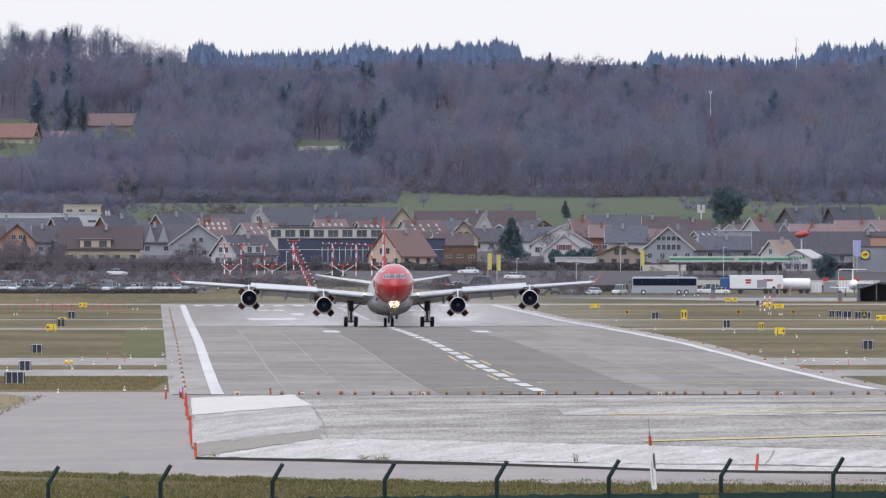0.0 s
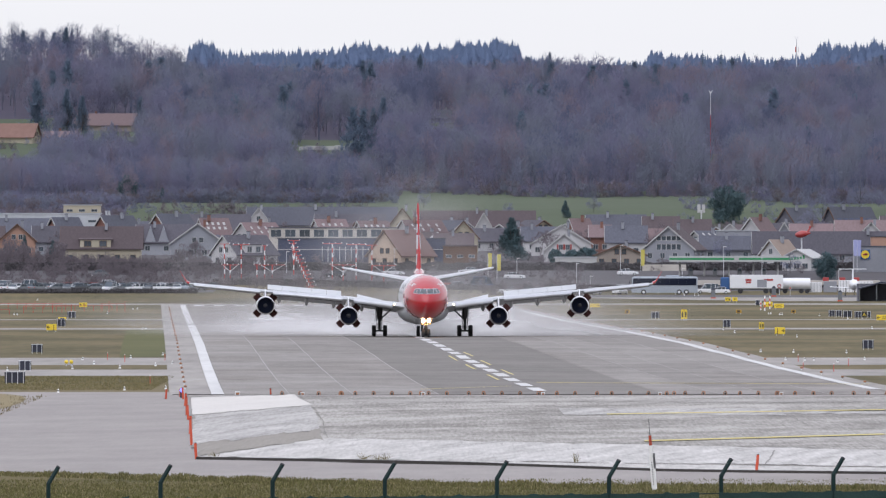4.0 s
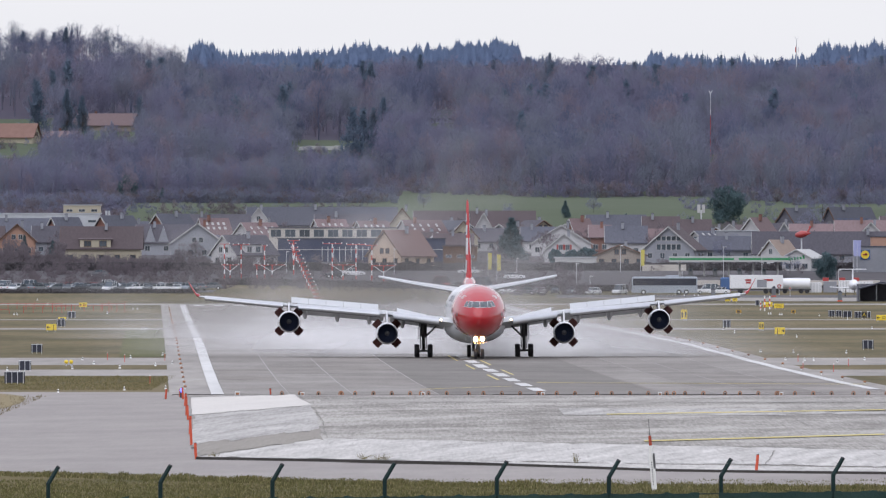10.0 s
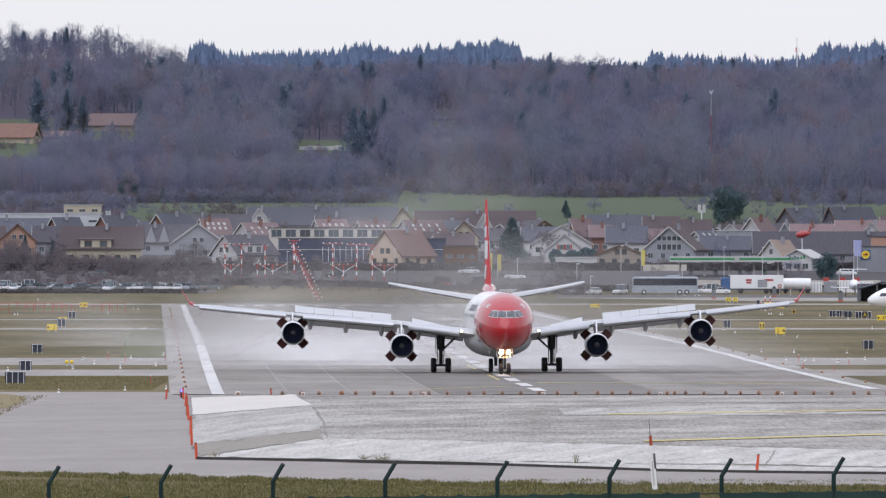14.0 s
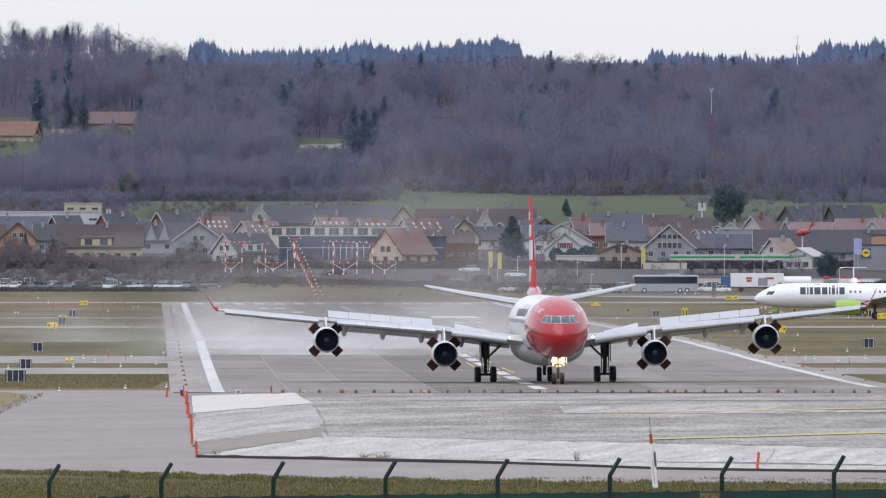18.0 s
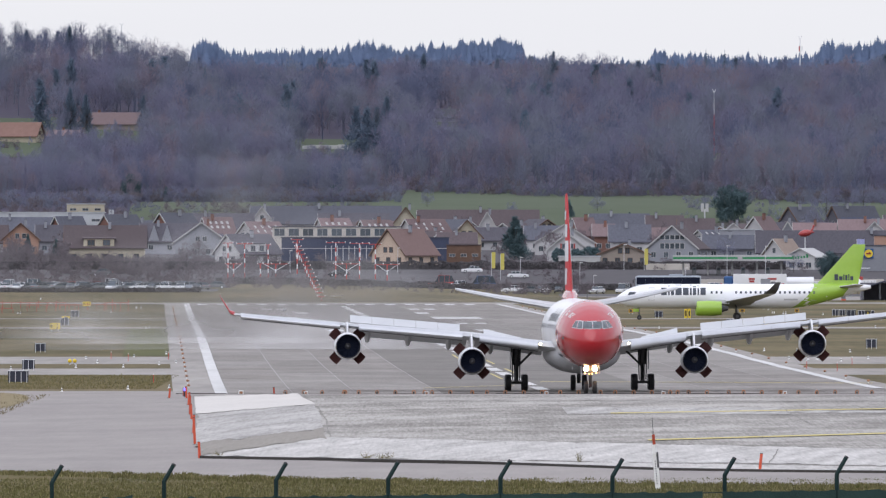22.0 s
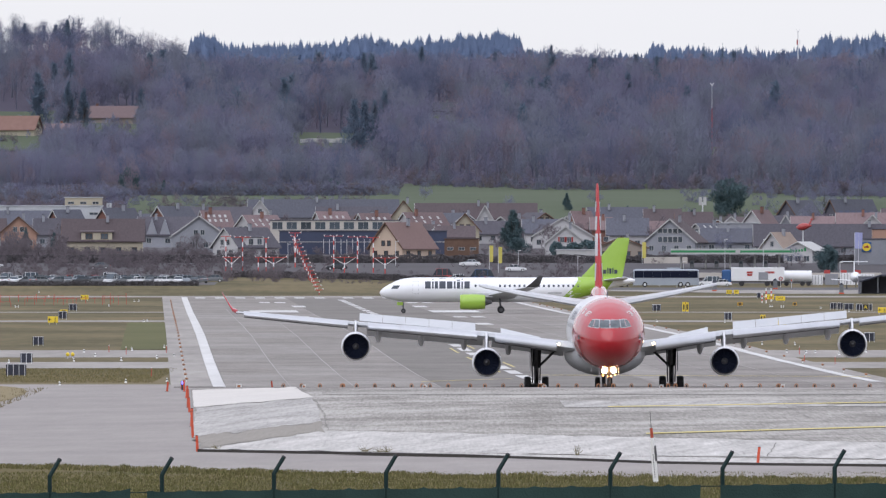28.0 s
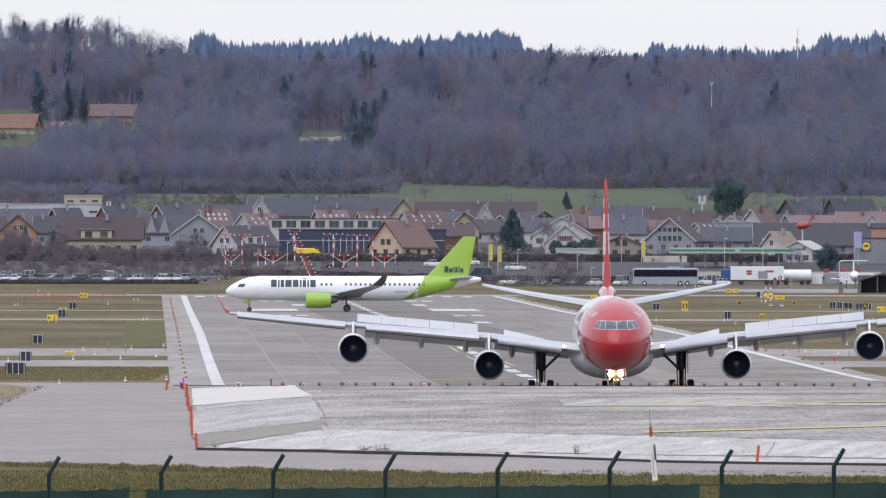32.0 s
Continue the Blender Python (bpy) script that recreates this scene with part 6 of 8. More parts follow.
disc = part("disc", bm, "sign_yellow", sgn, "yellow disc with a red rim")
bm = bmesh.new()
box(bm, -5.9, -6.3, 3.4, 1.0, 0.02, 0.3)
box(bm, -5.75, -6.3, 3.55, 0.3, 0.02, 0.35)
part("logo_bars", bm, "red_car", sgn, "logo reduced to plain bars", smooth=False)
brick = block("brick_building", "orange-brown brick corner building", "building", 93.0, 3310, 7, 7, 6.4, "wall_salmon", "roof_slate", 3, (0.9, 1.3))
inn = thing("inn_annex", pose(74.2, 3262, ground_z(74.2, 3262), 0, 0, -18), "white gabled roadside building with green lettering", "building")
part("wall", gable_wall(bmesh.new(), 6.2, 9, 2.6, 4.2), "wall_white", inn, smooth=False)
for s in (-1, 1):
    part("roof", roof_slope(6.2, 9, 2.6, 4.2, s), "trim_white", inn, smooth=False)
for k in range(6):
    bm = bmesh.new()
    box(bm, -1.6 + k * 0.62, -4.53, 2.35 + 0.06 * k + 0.12 * (k in (0, 5)), 0.42, 0.04, 0.5 + 0.25 * (k in (0, 5)), m=pose(0, 0, 0, 0, -8))
    part("lettering_block", bm, "green_band", inn, "green lettering reduced to a plain bar", smooth=False)
for k in range(3):
    window(inn, pose(-1.8 + 1.8 * k, -4.52, 0.9), 1.2, 1.1)

# fuel station canopy
can = thing("station_canopy", pose(58.3, 3228, ground_z(58.3, 3228)), "long white and green filling-station canopy on columns", "canopy")
for k, (z, hgt, mt) in enumerate(((3.05, 0.36, "trim_white"), (3.45, 0.44, "green_band"), (3.85, 0.36, "trim_white"))):
    bm = bmesh.new()
    box(bm, 0, 0, z, 24.2, 7 - 0.1 * k, hgt, 0.03)
    part("fascia", bm, mt, can, smooth=False)
for k in range(5):
    bm = bmesh.new()
    box(bm, -10 + 5 * k, 0, 1.3, 0.4, 0.4, 3.2, 0.04)
    part("column", bm, "trim_white", can, smooth=False)
bm = bmesh.new()
rod(bm, (1.5, -3.52, 3.45), (1.5, -3.62, 3.45), 0.5, n=20)
part("emblem", bm, "trim_white", can, "round pale emblem")
for k in range(4):
    p = thing("fuel_pump", pose(50.5 + 5 * k, 3228, ground_z(55, 3228)), "dark fuel pump under the canopy", "pump", "fuel pumps")
    bm = bmesh.new()
    box(bm, 0, 0, 0.8, 0.9, 0.6, 1.7, 0.08)
    part("cabinet", bm, "grey_car", p, smooth=False)
    bm = bmesh.new()
    box(bm, 0, -0.31, 1.2, 0.6, 0.04, 0.5, 0.02)
    part("display", bm, "pane", p, smooth=False)

# retaining wall and hedges along the road at the foot of the town
for x0, x1, y, h, mat, lab in ((-110, -47, 3028, 0.95, "hedge", "clipped dark hedge before the car park"), (-46, 37, 3160, 1.5, "hedge", "dark hedge along the road"), (-120, 120, 3262, 2.0, "hedge", "dark hedge row below the town"), (38, 125, 3176, 0.45, "hedge", "low dark hedge by the road")):
    r = random.Random(int(x0))
    verts, faces = [], []
    n = int((x1 - x0) * 170)
    for _ in range(n):
        x = r.uniform(x0, x1)
        yy = y + r.uniform(-1.4, 0.8)
        hh = h * (0.8 + 0.25 * noise.noise(Vector((x * 0.35, y, 0))))
        z = ground_z(x, yy) + r.random() ** 0.7 * hh
        a, s = r.uniform(0, 6.28), r.uniform(0.08, 0.2)
        i = len(verts)
        verts += [(x + s * math.cos(a), yy, z + s * math.sin(a)), (x + s * math.cos(a + 2.2), yy + 0.1, z + s * math.sin(a + 2.2)), (x + s * math.cos(a + 4.1), yy - 0.1, z + s * math.sin(a + 4.1))]
        faces.append((i, i + 1, i + 2))
    # the dense inside of the hedge
    steps = int((x1 - x0) / 0.4)
    for k in range(steps + 1):
        x = x0 + (x1 - x0) * k / steps
        hh = h * (0.8 + 0.25 * noise.noise(Vector((x * 0.35, y, 0)))) * r.uniform(0.82, 1.0)
        z = ground_z(x, y)
        i = len(verts)
        verts += [(x, y - 0.55 + r.uniform(-0.15, 0.15), z - 0.1), (x, y - 0.3 + r.uniform(-0.15, 0.15), z + hh * 0.62), (x, y + 0.5, z + hh * 0.62)]
        if k:
            faces += [(i - 3, i, i + 1, i - 2), (i - 2, i + 1, i + 2, i - 1)]
    tagged(joined("hedge", verts, faces, mat), lab, kind="stuff")
for x0, x1, y, h, mat, lab in ((46.8, 88, 3186, 1.0, "plaster_box", "long low pale concrete wall by the road"), (20.5, 29.5, 3282, 0.9, "trim_white", "low white garden wall"), (41, 50, 3255, 1.3, "plaster_box", "pale low garden wall")):
    bm = bmesh.new()
    z = ground_z((x0 + x1) / 2, y)
    box(bm, (x0 + x1) / 2, y, z + h / 2 - 0.2, x1 - x0, 0.3, h + 0.4, 0.03)
    tagged(part("wall_low", bm, mat, smooth=False), lab, kind="structure")
strip("road", 3064, 3112, 22, 400, "tarmac", 0.03, label="grey road beyond the airfield")
strip("apron", 2985, 3060, lambda y: 20 + (3060 - y) * 0.6, 400, "shoulder", 0.05, label="pale apron at the airfield's far edge")
strip("road", 3285, 3300, -400, 400, "tarmac", 0.04, label="grey town road")


# ---- vehicles ----
def car_model(mat, label, tall=0.0, length=4.4):
    c = thing("car", Matrix(), label, "car", "parked cars")
    L, w = length, 1.75
    bm = bmesh.new()
    prof = [(-0.5, 0.35, 0.72), (-0.49, 0.3, 0.78), (-0.36, 0.28, 0.86), (-0.2, 0.26, 0.95), (0.0, 0.26, 0.97), (0.25, 0.26, 0.97), (0.42, 0.3, 0.95), (0.5, 0.35, 0.82)]
    rings = []
    for u, lo, hi in prof:
        x = u * L
        t = w / 2 * (0.86 if abs(u) > 0.48 else 1.0)
        rings.append([(x, -t * 0.92, lo), (x, -t, 0.55), (x, -t * 0.93, hi), (x, t * 0.93, hi), (x, t, 0.55), (x, t * 0.92, lo)])
    body = part("body", loft(bm, rings), mat, c)
    bm = bmesh.new()
    top = 1.42 + tall
    rear = 0.46 if tall else 0.38
    rings = []
    for u, z, t in ((-0.24, 0.93, 0.80), (-0.1, top - 0.06, 0.66), (0.1, top, 0.67), (rear - 0.1, top - 0.04, 0.66), (rear, 0.95, 0.78)):
        x = u * L
        rings.append([(x, -t, 0.92), (x, -t, z), (x, t, z), (x, t, 0.92)])
    cab = part("glasshouse", loft(bm, rings), "pane", c, "dark side glass")
    bm = bmesh.new()
    box(bm, 0.07 * L, 0, top + 0.0, (rear - 0.02) * L * 0.9, 1.26, 0.07, 0.03)
    part("roof", bm, mat, c)
    for k in (-0.1, 0.1, 0.27):
        for s in (-1, 1):
            bm = bmesh.new()
            rod(bm, (k * L, s * 0.79, 0.92), (k * L + 0.06, s * 0.68, top), 0.04, n=5)
            part("pillar", bm, mat, c)
    for k in (-0.31, 0.3):
        for s in (-1, 1):
            bm = bmesh.new()
            rod(bm, (k * L, s * 0.68, 0.32), (k * L, s * 0.89, 0.32), 0.32, n=14)
            t = part("wheel", bm, "rubber", c)
            bm = bmesh.new()
            rod(bm, (k * L, s * 0.87, 0.32), (k * L, s * 0.905, 0.32), 0.2, n=10)
            part("rim", bm, "alu", t)
    for s in (-1, 1):
        bm = bmesh.new()
        box(bm, -0.485 * L, s * 0.6, 0.66, 0.14, 0.36, 0.14, 0.03)
        part("headlight", bm, "trim_white", c, "pale headlight")
        bm = bmesh.new()
        box(bm, 0.487 * L, s * 0.62, 0.78, 0.12, 0.3, 0.16, 0.03)
        part("tail_light", bm, "red_car", c, "red tail light")
    return c


models = [car_model("white_car", "white parked hatchback with dark glass"), car_model("black_car", "black parked car with dark glass"), car_model("silver", "silver parked estate car", 0.08), car_model("grey_car", "dark grey parked saloon car"),
          car_model("red_car", "dull red parked car with dark glass"), car_model("white_car", "white parked van with tall roof", 0.55, 5.2)]
used = set()
rc = random.Random(11)


def park(k, x, y, rz):
    m = pose(x, y, ground_z(x, y) + 0.03, 0, 0, rz)
    if k in used:
        return copy_thing(models[k], m)
    used.add(k)
    models[k].matrix_basis = m
    return models[k]


strip("car_park", 3033, 3075, -120, -44, "tarmac", 0.02, label="grey car park behind the hedge")
for row, (y, n) in enumerate(((3040, 16), (3056, 16), (3068, 14))):
    for k in range(n):
        x = -88 + k * 2.65 + row * 0.9 + rc.uniform(-0.3, 0.3)
        kind = rc.choice((0, 0, 0, 1, 1, 2, 2, 3, 3, 3, 5, 4 if rc.random() < 0.4 else 2))
        park(kind, x, y, rc.choice((90, -90, 70, 180, 0, 20, -60)))
for k, x, y, rz in ((3, 16.2, 3122, 0), (0, 18.8, 3130, 60), (1, 22.2, 3128, 90), (2, 25.2, 3126, 80), (0, 29.6, 3120, 60), (5, 34.9, 3124, 70), (0, 13.0, 3140, 0), (3, 45.5, 3166, 20),
                    (5, 52.5, 3140, 10), (0, 54.6, 3128, 0), (3, -45.0, 3075, 0), (0, 14.5, 3212, 180), (1, -22, 3212, 10), (0, 5.2, 3236, 0), (3, -70, 3214, 0)):
    park(k, x, y, rz)


def coach(x, y, rz, mat, label, L=13.0, z=None):
    b = thing("coach", pose(x, y, ground_z(x, y) + 0.03 if z is None else z, 0, 0, rz), label, "bus")
    w, h = 2.5, 3.55
    bm = bmesh.new()
    rings = []
    for u, inset, top in ((-0.5, 0.16, 3.1), (-0.49, 0.08, 3.35), (-0.46, 0.0, h), (0.0, 0.0, h), (0.47, 0.0, h), (0.495, 0.05, 3.4), (0.5, 0.15, 3.2)):
        t = w / 2 - inset
        xx = u * L
        rings.append([(xx, -t, 0.35), (xx, -t, top - 0.2), (xx, -t + 0.2, top), (xx, t - 0.2, top), (xx, t, top - 0.2), (xx, t, 0.35)])
    part("body", loft(bm, rings), mat, b)
    for s in (-1, 1):
        for k in range(7):
            bm = bmesh.new()
            box(bm, -0.41 * L + k * 0.137 * L, s * (w / 2 + 0.03), 2.5, 0.136 * L, 0.06, 1.35, 0.0)
            part("side_window", bm, "duct", b, "dark tinted window", smooth=False)
        for k in (-0.32, 0.22, 0.33):
            bm = bmesh.new()
            rod(bm, (k * L, s * (w / 2 - 0.25), 0.5), (k * L, s * (w / 2 + 0.03), 0.5), 0.5, n=18)
            t = part("wheel", bm, "rubber", b)
            bm = bmesh.new()
            rod(bm, (k * L, s * (w / 2), 0.5), (k * L, s * (w / 2 + 0.05), 0.5), 0.27, n=12)
            part("rim", bm, "alu", t)
        bm = bmesh.new()
        rod(bm, (-0.49 * L, s * 1.1, 2.9), (-0.53 * L, s * 1.45, 2.6), 0.05, n=6)
        box(bm, -0.53 * L, s * 1.45, 2.35, 0.15, 0.12, 0.55, 0.04)
        part("mirror", bm, "black_car", b)
    bm = bmesh.new()
    box(bm, -0.497 * L, 0, 2.1, 0.1, 2.25, 1.9, 0.04)
    part("windscreen", bm, "black_car", b, "dark windscreen", smooth=False)
    bm = bmesh.new()
    box(bm, 0.12 * L, 0, h + 0.12, 2.6, 1.7, 0.28, 0.08)
    part("roof_unit", bm, mat, b)
    return b


coach(43.7, 3122, 0, "silver", "silver touring coach with dark tinted windows")
for x, mat, label, tall, length in ((-1.0, "red_car", "dull red delivery van with a dark upper half", 0.85, 5.6), (6.8, "blue", "dark blue minibus waiting by the road", 0.95, 6.8)):
    car_model(mat, label, tall, length).matrix_basis = pose(x, 3168, ground_z(x, 3168) + 0.03)
park(0, 2.4, 3164, 15)


def trailer(x, y, L, mat, label):
    t = thing("trailer", pose(x, y, ground_z(x, y) + 0.03), label, "trailer")
    bm = bmesh.new()
    box(bm, 0, 0, 2.35, L, 2.5, 2.7, 0.06)
    part("body", bm, mat, t)
    for k in (-0.3, 0.18, 0.29, 0.4):
        for s in (-1, 1):
            bm = bmesh.new()
            rod(bm, (k * L, s * 0.95, 0.5), (k * L, s * 1.24, 0.5), 0.5, n=16)
            part("wheel", bm, "rubber", t)
    bm = bmesh.new()
    box(bm, 0, 0, 0.85, L * 0.96, 2.2, 0.3, 0.03)
    part("frame", bm, "strut", t)
    return t


tr = trailer(62.2, 3142, 10.6, "white_car", "white lorry trailer with faded red marks")
for cx, cw in ((-1.6, 1.2), (-1.6, 1.0), (2.4, 1.8)):
    bm = bmesh.new()
    box(bm, cx, -1.26, 2.7 + 0.35 * (cw == 1.0) * -1.4, cw, 0.02, 0.4)
    part("logo_bar", bm, "red_car", tr, "faded red bar in place of lettering", smooth=False)
bm = bmesh.new()
box(bm, 1.1, -1.27, 2.0, 1.9, 0.03, 1.5, 0.02)
part("side_hatch", bm, "wall_grey", tr, "grey framed hatch", smooth=False)
cab = thing("lorry_cab", pose(56.0, 3142, ground_z(56, 3142) + 0.03), "blue lorry cab before a white trailer", "truck")
bm = bmesh.new()
box(bm, 0, 0, 1.9, 1.9, 2.4, 2.7, 0.25)
part("body", bm, "blue", cab)
bm = bmesh.new()
box(bm, -0.93, 0, 2.4, 0.1, 2.1, 0.9, 0.04)
part("windscreen", bm, "pane", cab)
for s in (-1, 1):
    bm = bmesh.new()
    rod(bm, (0, s * 0.9, 0.5), (0, s * 1.2, 0.5), 0.5, n=16)
    part("wheel", bm, "rubber", cab)
PASSING = [copy_thing(models[0], Matrix()) for _ in range(4)]
for c in PASSING:
    tagged(c, "white hatchback driving along the town road", "car", "passing cars")
van = thing("delivery_van", Matrix(), "faded yellow delivery van driving along the town road", "truck")
bm = bmesh.new()
box(bm, -0.65, 0, 1.4, 3.9, 1.8, 1.8, 0.12)
part("body", bm, "sign_yellow", van)
bm = bmesh.new()
loft(bm, [[(x, -0.86, 0.4), (x, -0.86, z), (x, 0.86, z), (x, 0.86, 0.4)] for x, z in ((1.3, 2.1), (1.9, 2.05), (2.5, 1.25), (2.75, 0.95))])
part("cab", bm, "sign_yellow", van)
bm = bmesh.new()
box(bm, 0, 0, 0, 0.1, 1.5, 0.75, 0.02, pose(2.24, 0, 1.66, 0, -36))
part("windscreen", bm, "pane", van)
for k in (-1.75, 1.75):
    for sd in (-1, 1):
        bm = bmesh.new()
        rod(bm, (k, sd * 0.68, 0.36), (k, sd * 0.9, 0.36), 0.36, n=14)
        part("wheel", bm, "rubber", van)
tank = thing("tank_trailer", pose(70.0, 3146, ground_z(70, 3146) + 0.03), "white tank trailer parked by the apron", "trailer")
bm = bmesh.new()
rod(bm, (-3.0, 0, 1.9), (3.0, 0, 1.9), 1.15, n=24)
part("tank", bm, "white_car", tank)
bm = bmesh.new()
box(bm, 0, 0, 0.75, 6.2, 1.8, 0.3, 0.04)
part("frame", bm, "strut", tank)
for k in (-2, 1.2, 2.4):
    bm = bmesh.new()
    rod(bm, (k, -1.2, 0.45), (k, 1.2, 0.45), 0.45, n=14)
    part("axle", bm, "rubber", tank)
for k, (x, w, h, mat) in enumerate(((73.8, 3.0, 2.0, "white_car"), (77.0, 2.6, 2.2, "wall_grey"), (80.2, 3.0, 2.4, "white_car"), (83.8, 3.4, 2.2, "white_car"))):
    t = thing("container", pose(x, 3148, ground_z(x, 3148)), "pale freight container by the apron", "container", "containers")
    bm = bmesh.new()
    box(bm, 0, 0, h / 2 + 0.2, w, 2.2, h, 0.05)
    part("body", bm, mat, t, smooth=False)
    for q in range(5):
        bm = bmesh.new()
        box(bm, -w * 0.4 + w * 0.2 * q, -1.12, h / 2 + 0.2, 0.08, 0.06, h * 0.9)
        part("rib", bm, "wall_grey", t, smooth=False)
for x, mat in ((79.5, "red_car"), (82.3, "red_car"), (76.2, "red_car")):
    t = thing("crate", pose(x, 3151, ground_z(x, 3151) + 2.4 - 0.0), "red crate stacked on a container", "crate", "red crates")
    bm = bmesh.new()
    box(bm, 0, 0, 0.35, 1.2, 1.2, 0.7, 0.04)
    part("box", bm, mat, t, smooth=False)

# a small white turboprop, nose on
tp = thing("small_airplane", pose(80.2, 3085, ground_z(80.2, 3085)), "small white T-tailed airplane parked nose on", "airplane")
bm = bmesh.new()
loft(bm, [oval(y, 2.3, r, r * 1.1, 20) for y, r in ((0, 0.05), (0.3, 0.4), (1.5, 0.75), (4, 0.95), (9, 0.92), (13, 0.4), (14.5, 0.12))])
part("fuselage", bm, "white", tp)
bm = bmesh.new()
box(bm, 0, 12.5, 3.9, 0.25, 2.2, 3.0, 0.08)
part("fin", bm, "white", tp)
bm = bmesh.new()
box(bm, 0, 12.8, 5.3, 5.4, 1.3, 0.14, 0.05)
part("tail_plane", bm, "white", tp)
for s in (-1, 1):
    bm = bmesh.new()
    loft(bm, [blade(s * x, y, z, c, 0.12) for x, y, z, c in ((0.6, 5, 1.6, 2.0), (4.6, 5.6, 1.85, 1.2))])
    part("wing", bm, "white", tp)
    bm = bmesh.new()
    rod(bm, (s * 1.6, 6, 0.25), (s * 1.6, 6, 1.6), 0.08, n=6)
    rod(bm, (s * 1.5, 6, 0.28), (s * 1.75, 6, 0.28), 0.28, n=12)
    part("gear", bm, "strut", tp)
bm = bmesh.new()
rod(bm, (0, 1.5, 0.22), (0, 1.5, 1.6), 0.07, n=6)
part("nose_gear", bm, "strut", tp)
# dark open hangar
hg = thing("shelter", pose(84.0, 2990, ground_z(84.0, 2990)), "dark open-fronted shed with a shallow roof", "shed")
for name, args in (("side_wall", (-5.6, 0, 1.4, 0.25, 9, 2.9)), ("side_wall", (8, 0, 1.4, 0.25, 9, 2.9)), ("back_wall", (1.2, 4.4, 1.6, 13.8, 0.25, 3.4)), ("roof", (-3.6, 0, 2.9, 4.4, 9.6, 0.25))):
    bm = bmesh.new()
    box(bm, *args, 0, pose(0, 0, 0, 0, -16) if name == "roof" else None)
    part(name, bm, "board_back" if name == "roof" else "wall_dark", hg, smooth=False)
bm = bmesh.new()
box(bm, 3.9, 0, 3.52, 10.8, 9.6, 0.25)
part("roof", bm, "board_back", hg, smooth=False)
for k in range(4):
    bm = bmesh.new()
    box(bm, -5.4 + k * 3.2, -4.5, 1.6, 0.18, 0.18, 3.2)
    part("post", bm, "grey_car", hg, smooth=False)

# road signs, yellow banners, lamp posts, huts
for x, y, h, mat, lab in ((66.3, 3120, 1.7, "red_car", "round red and white no-entry sign"), (68.0, 3100, 1.5, "trim_white", "triangular white warning sign")):
    s = thing("road_sign", pose(x, y, ground_z(x, y)), lab, "sign", "road signs")
    bm = bmesh.new()
    rod(bm, (0, 0, 0), (0, 0, h), 0.05, n=6)
    part("pole", bm, "alu", s)
    bm = bmesh.new()
    rod(bm, (0, -0.06, h), (0, -0.1, h), 0.42, n=24 if mat == "red_car" else 3)
    part("plate", bm, mat, s, smooth=False)
    bm = bmesh.new()
    rod(bm, (0, -0.1, h), (0, -0.12, h), 0.26, n=24 if mat == "red_car" else 3)
    part("inner_plate", bm, "trim_white" if mat == "red_car" else "orange", s, smooth=False)
for x, y, h, mat in ((9.1, 3210, 5.4, "banner"), (10.9, 3204, 5.4, "banner"), (84.0, 3240, 6.8, "banner_blue"), (84.9, 3244, 6.6, "banner_blue"), (40.6, 3250, 4.4, "banner")):
    s = thing("banner_flag", pose(x, y, ground_z(x, y)), ("yellow" if mat == "banner" else "pale blue") + " upright banner flag on a pole", "flag", "banner flags")
    bm = bmesh.new()
    rod(bm, (0, 0, 0), (0, 0, h), 0.06, 0.04, 6)
    part("pole", bm, "alu", s)
    bm = bmesh.new()
    for k in range(6):
        box(bm, 0.42, 0.05 * math.sin(k), h - 0.25 - k * 0.55, 0.78 - 0.02 * k, 0.03, 0.55)
    part("cloth", bm, mat, s, smooth=False)
for x, y, h in ((26.8, 3180, 4.6), (29.3, 3150, 3.4), (57.0, 3215, 6.5), (36.5, 3255, 5.2), (15.0, 3215, 4.2), (47.9, 3170, 4.0), (-10, 3240, 5), (-32, 3235, 4.6), (79.0, 3160, 4.2), (64.9, 3220, 6.2)):
    s = thing("street_lamp", pose(x, y, ground_z(x, y)), "slim grey street lamp by the road", "lamp", "street lamps")
    bm = bmesh.new()
    rod(bm, (0, 0, 0), (0, 0, h), 0.07, 0.045, 6)
    part("pole", bm, "alu", s)
    bm = bmesh.new()
    box(bm, 0.25, 0, h, 0.7, 0.16, 0.1, 0.03)
    part("head", bm, "white_plastic", s)
for x, y in ((51.9, 3040), (64.4, 3080), (74.9, 2985)):
    s = thing("guard_hut", pose(x, y, ground_z(x, y)), "small dark equipment hut with red base", "hut", "equipment huts")
    bm = bmesh.new()
    box(bm, 0, 0, 0.95, 0.8, 0.7, 1.5, 0.05)
    part("body", bm, "grey_car", s, smooth=False)
    bm = bmesh.new()
    rod(bm, (0, 0, 1.7), (0, 0, 2.1), 0.5, 0.1, 4)
    part("roof", bm, "board_back", s, smooth=False)
    bm = bmesh.new()
    box(bm, 0, 0, 0.12, 0.95, 0.85, 0.26, 0.03)
    part("plinth", bm, "orange", s, "orange plinth", smooth=False)
# red machine above the roofs
rm = thing("helicopter", pose(76.0, 3345, ground_z(76, 3345) + 5.5), "bright red helicopter-like body on a mast above the roofs", "helicopter")
bm = bmesh.new()
loft(bm, [oval(0, z, r, r, 14) for z, r in ()] or [[(x, r * math.cos(a), 1.1 + 0.12 * x + r * 0.8 * math.sin(a)) for a in [2 * math.pi * i / 14 for i in range(14)]] for x, r in ((-1.6, 0.1), (-1.2, 0.7), (-0.3, 1.0), (0.6, 0.8), (1.2, 0.35), (1.7, 0.12))])
part("body", bm, "red_car", rm)
bm = bmesh.new()
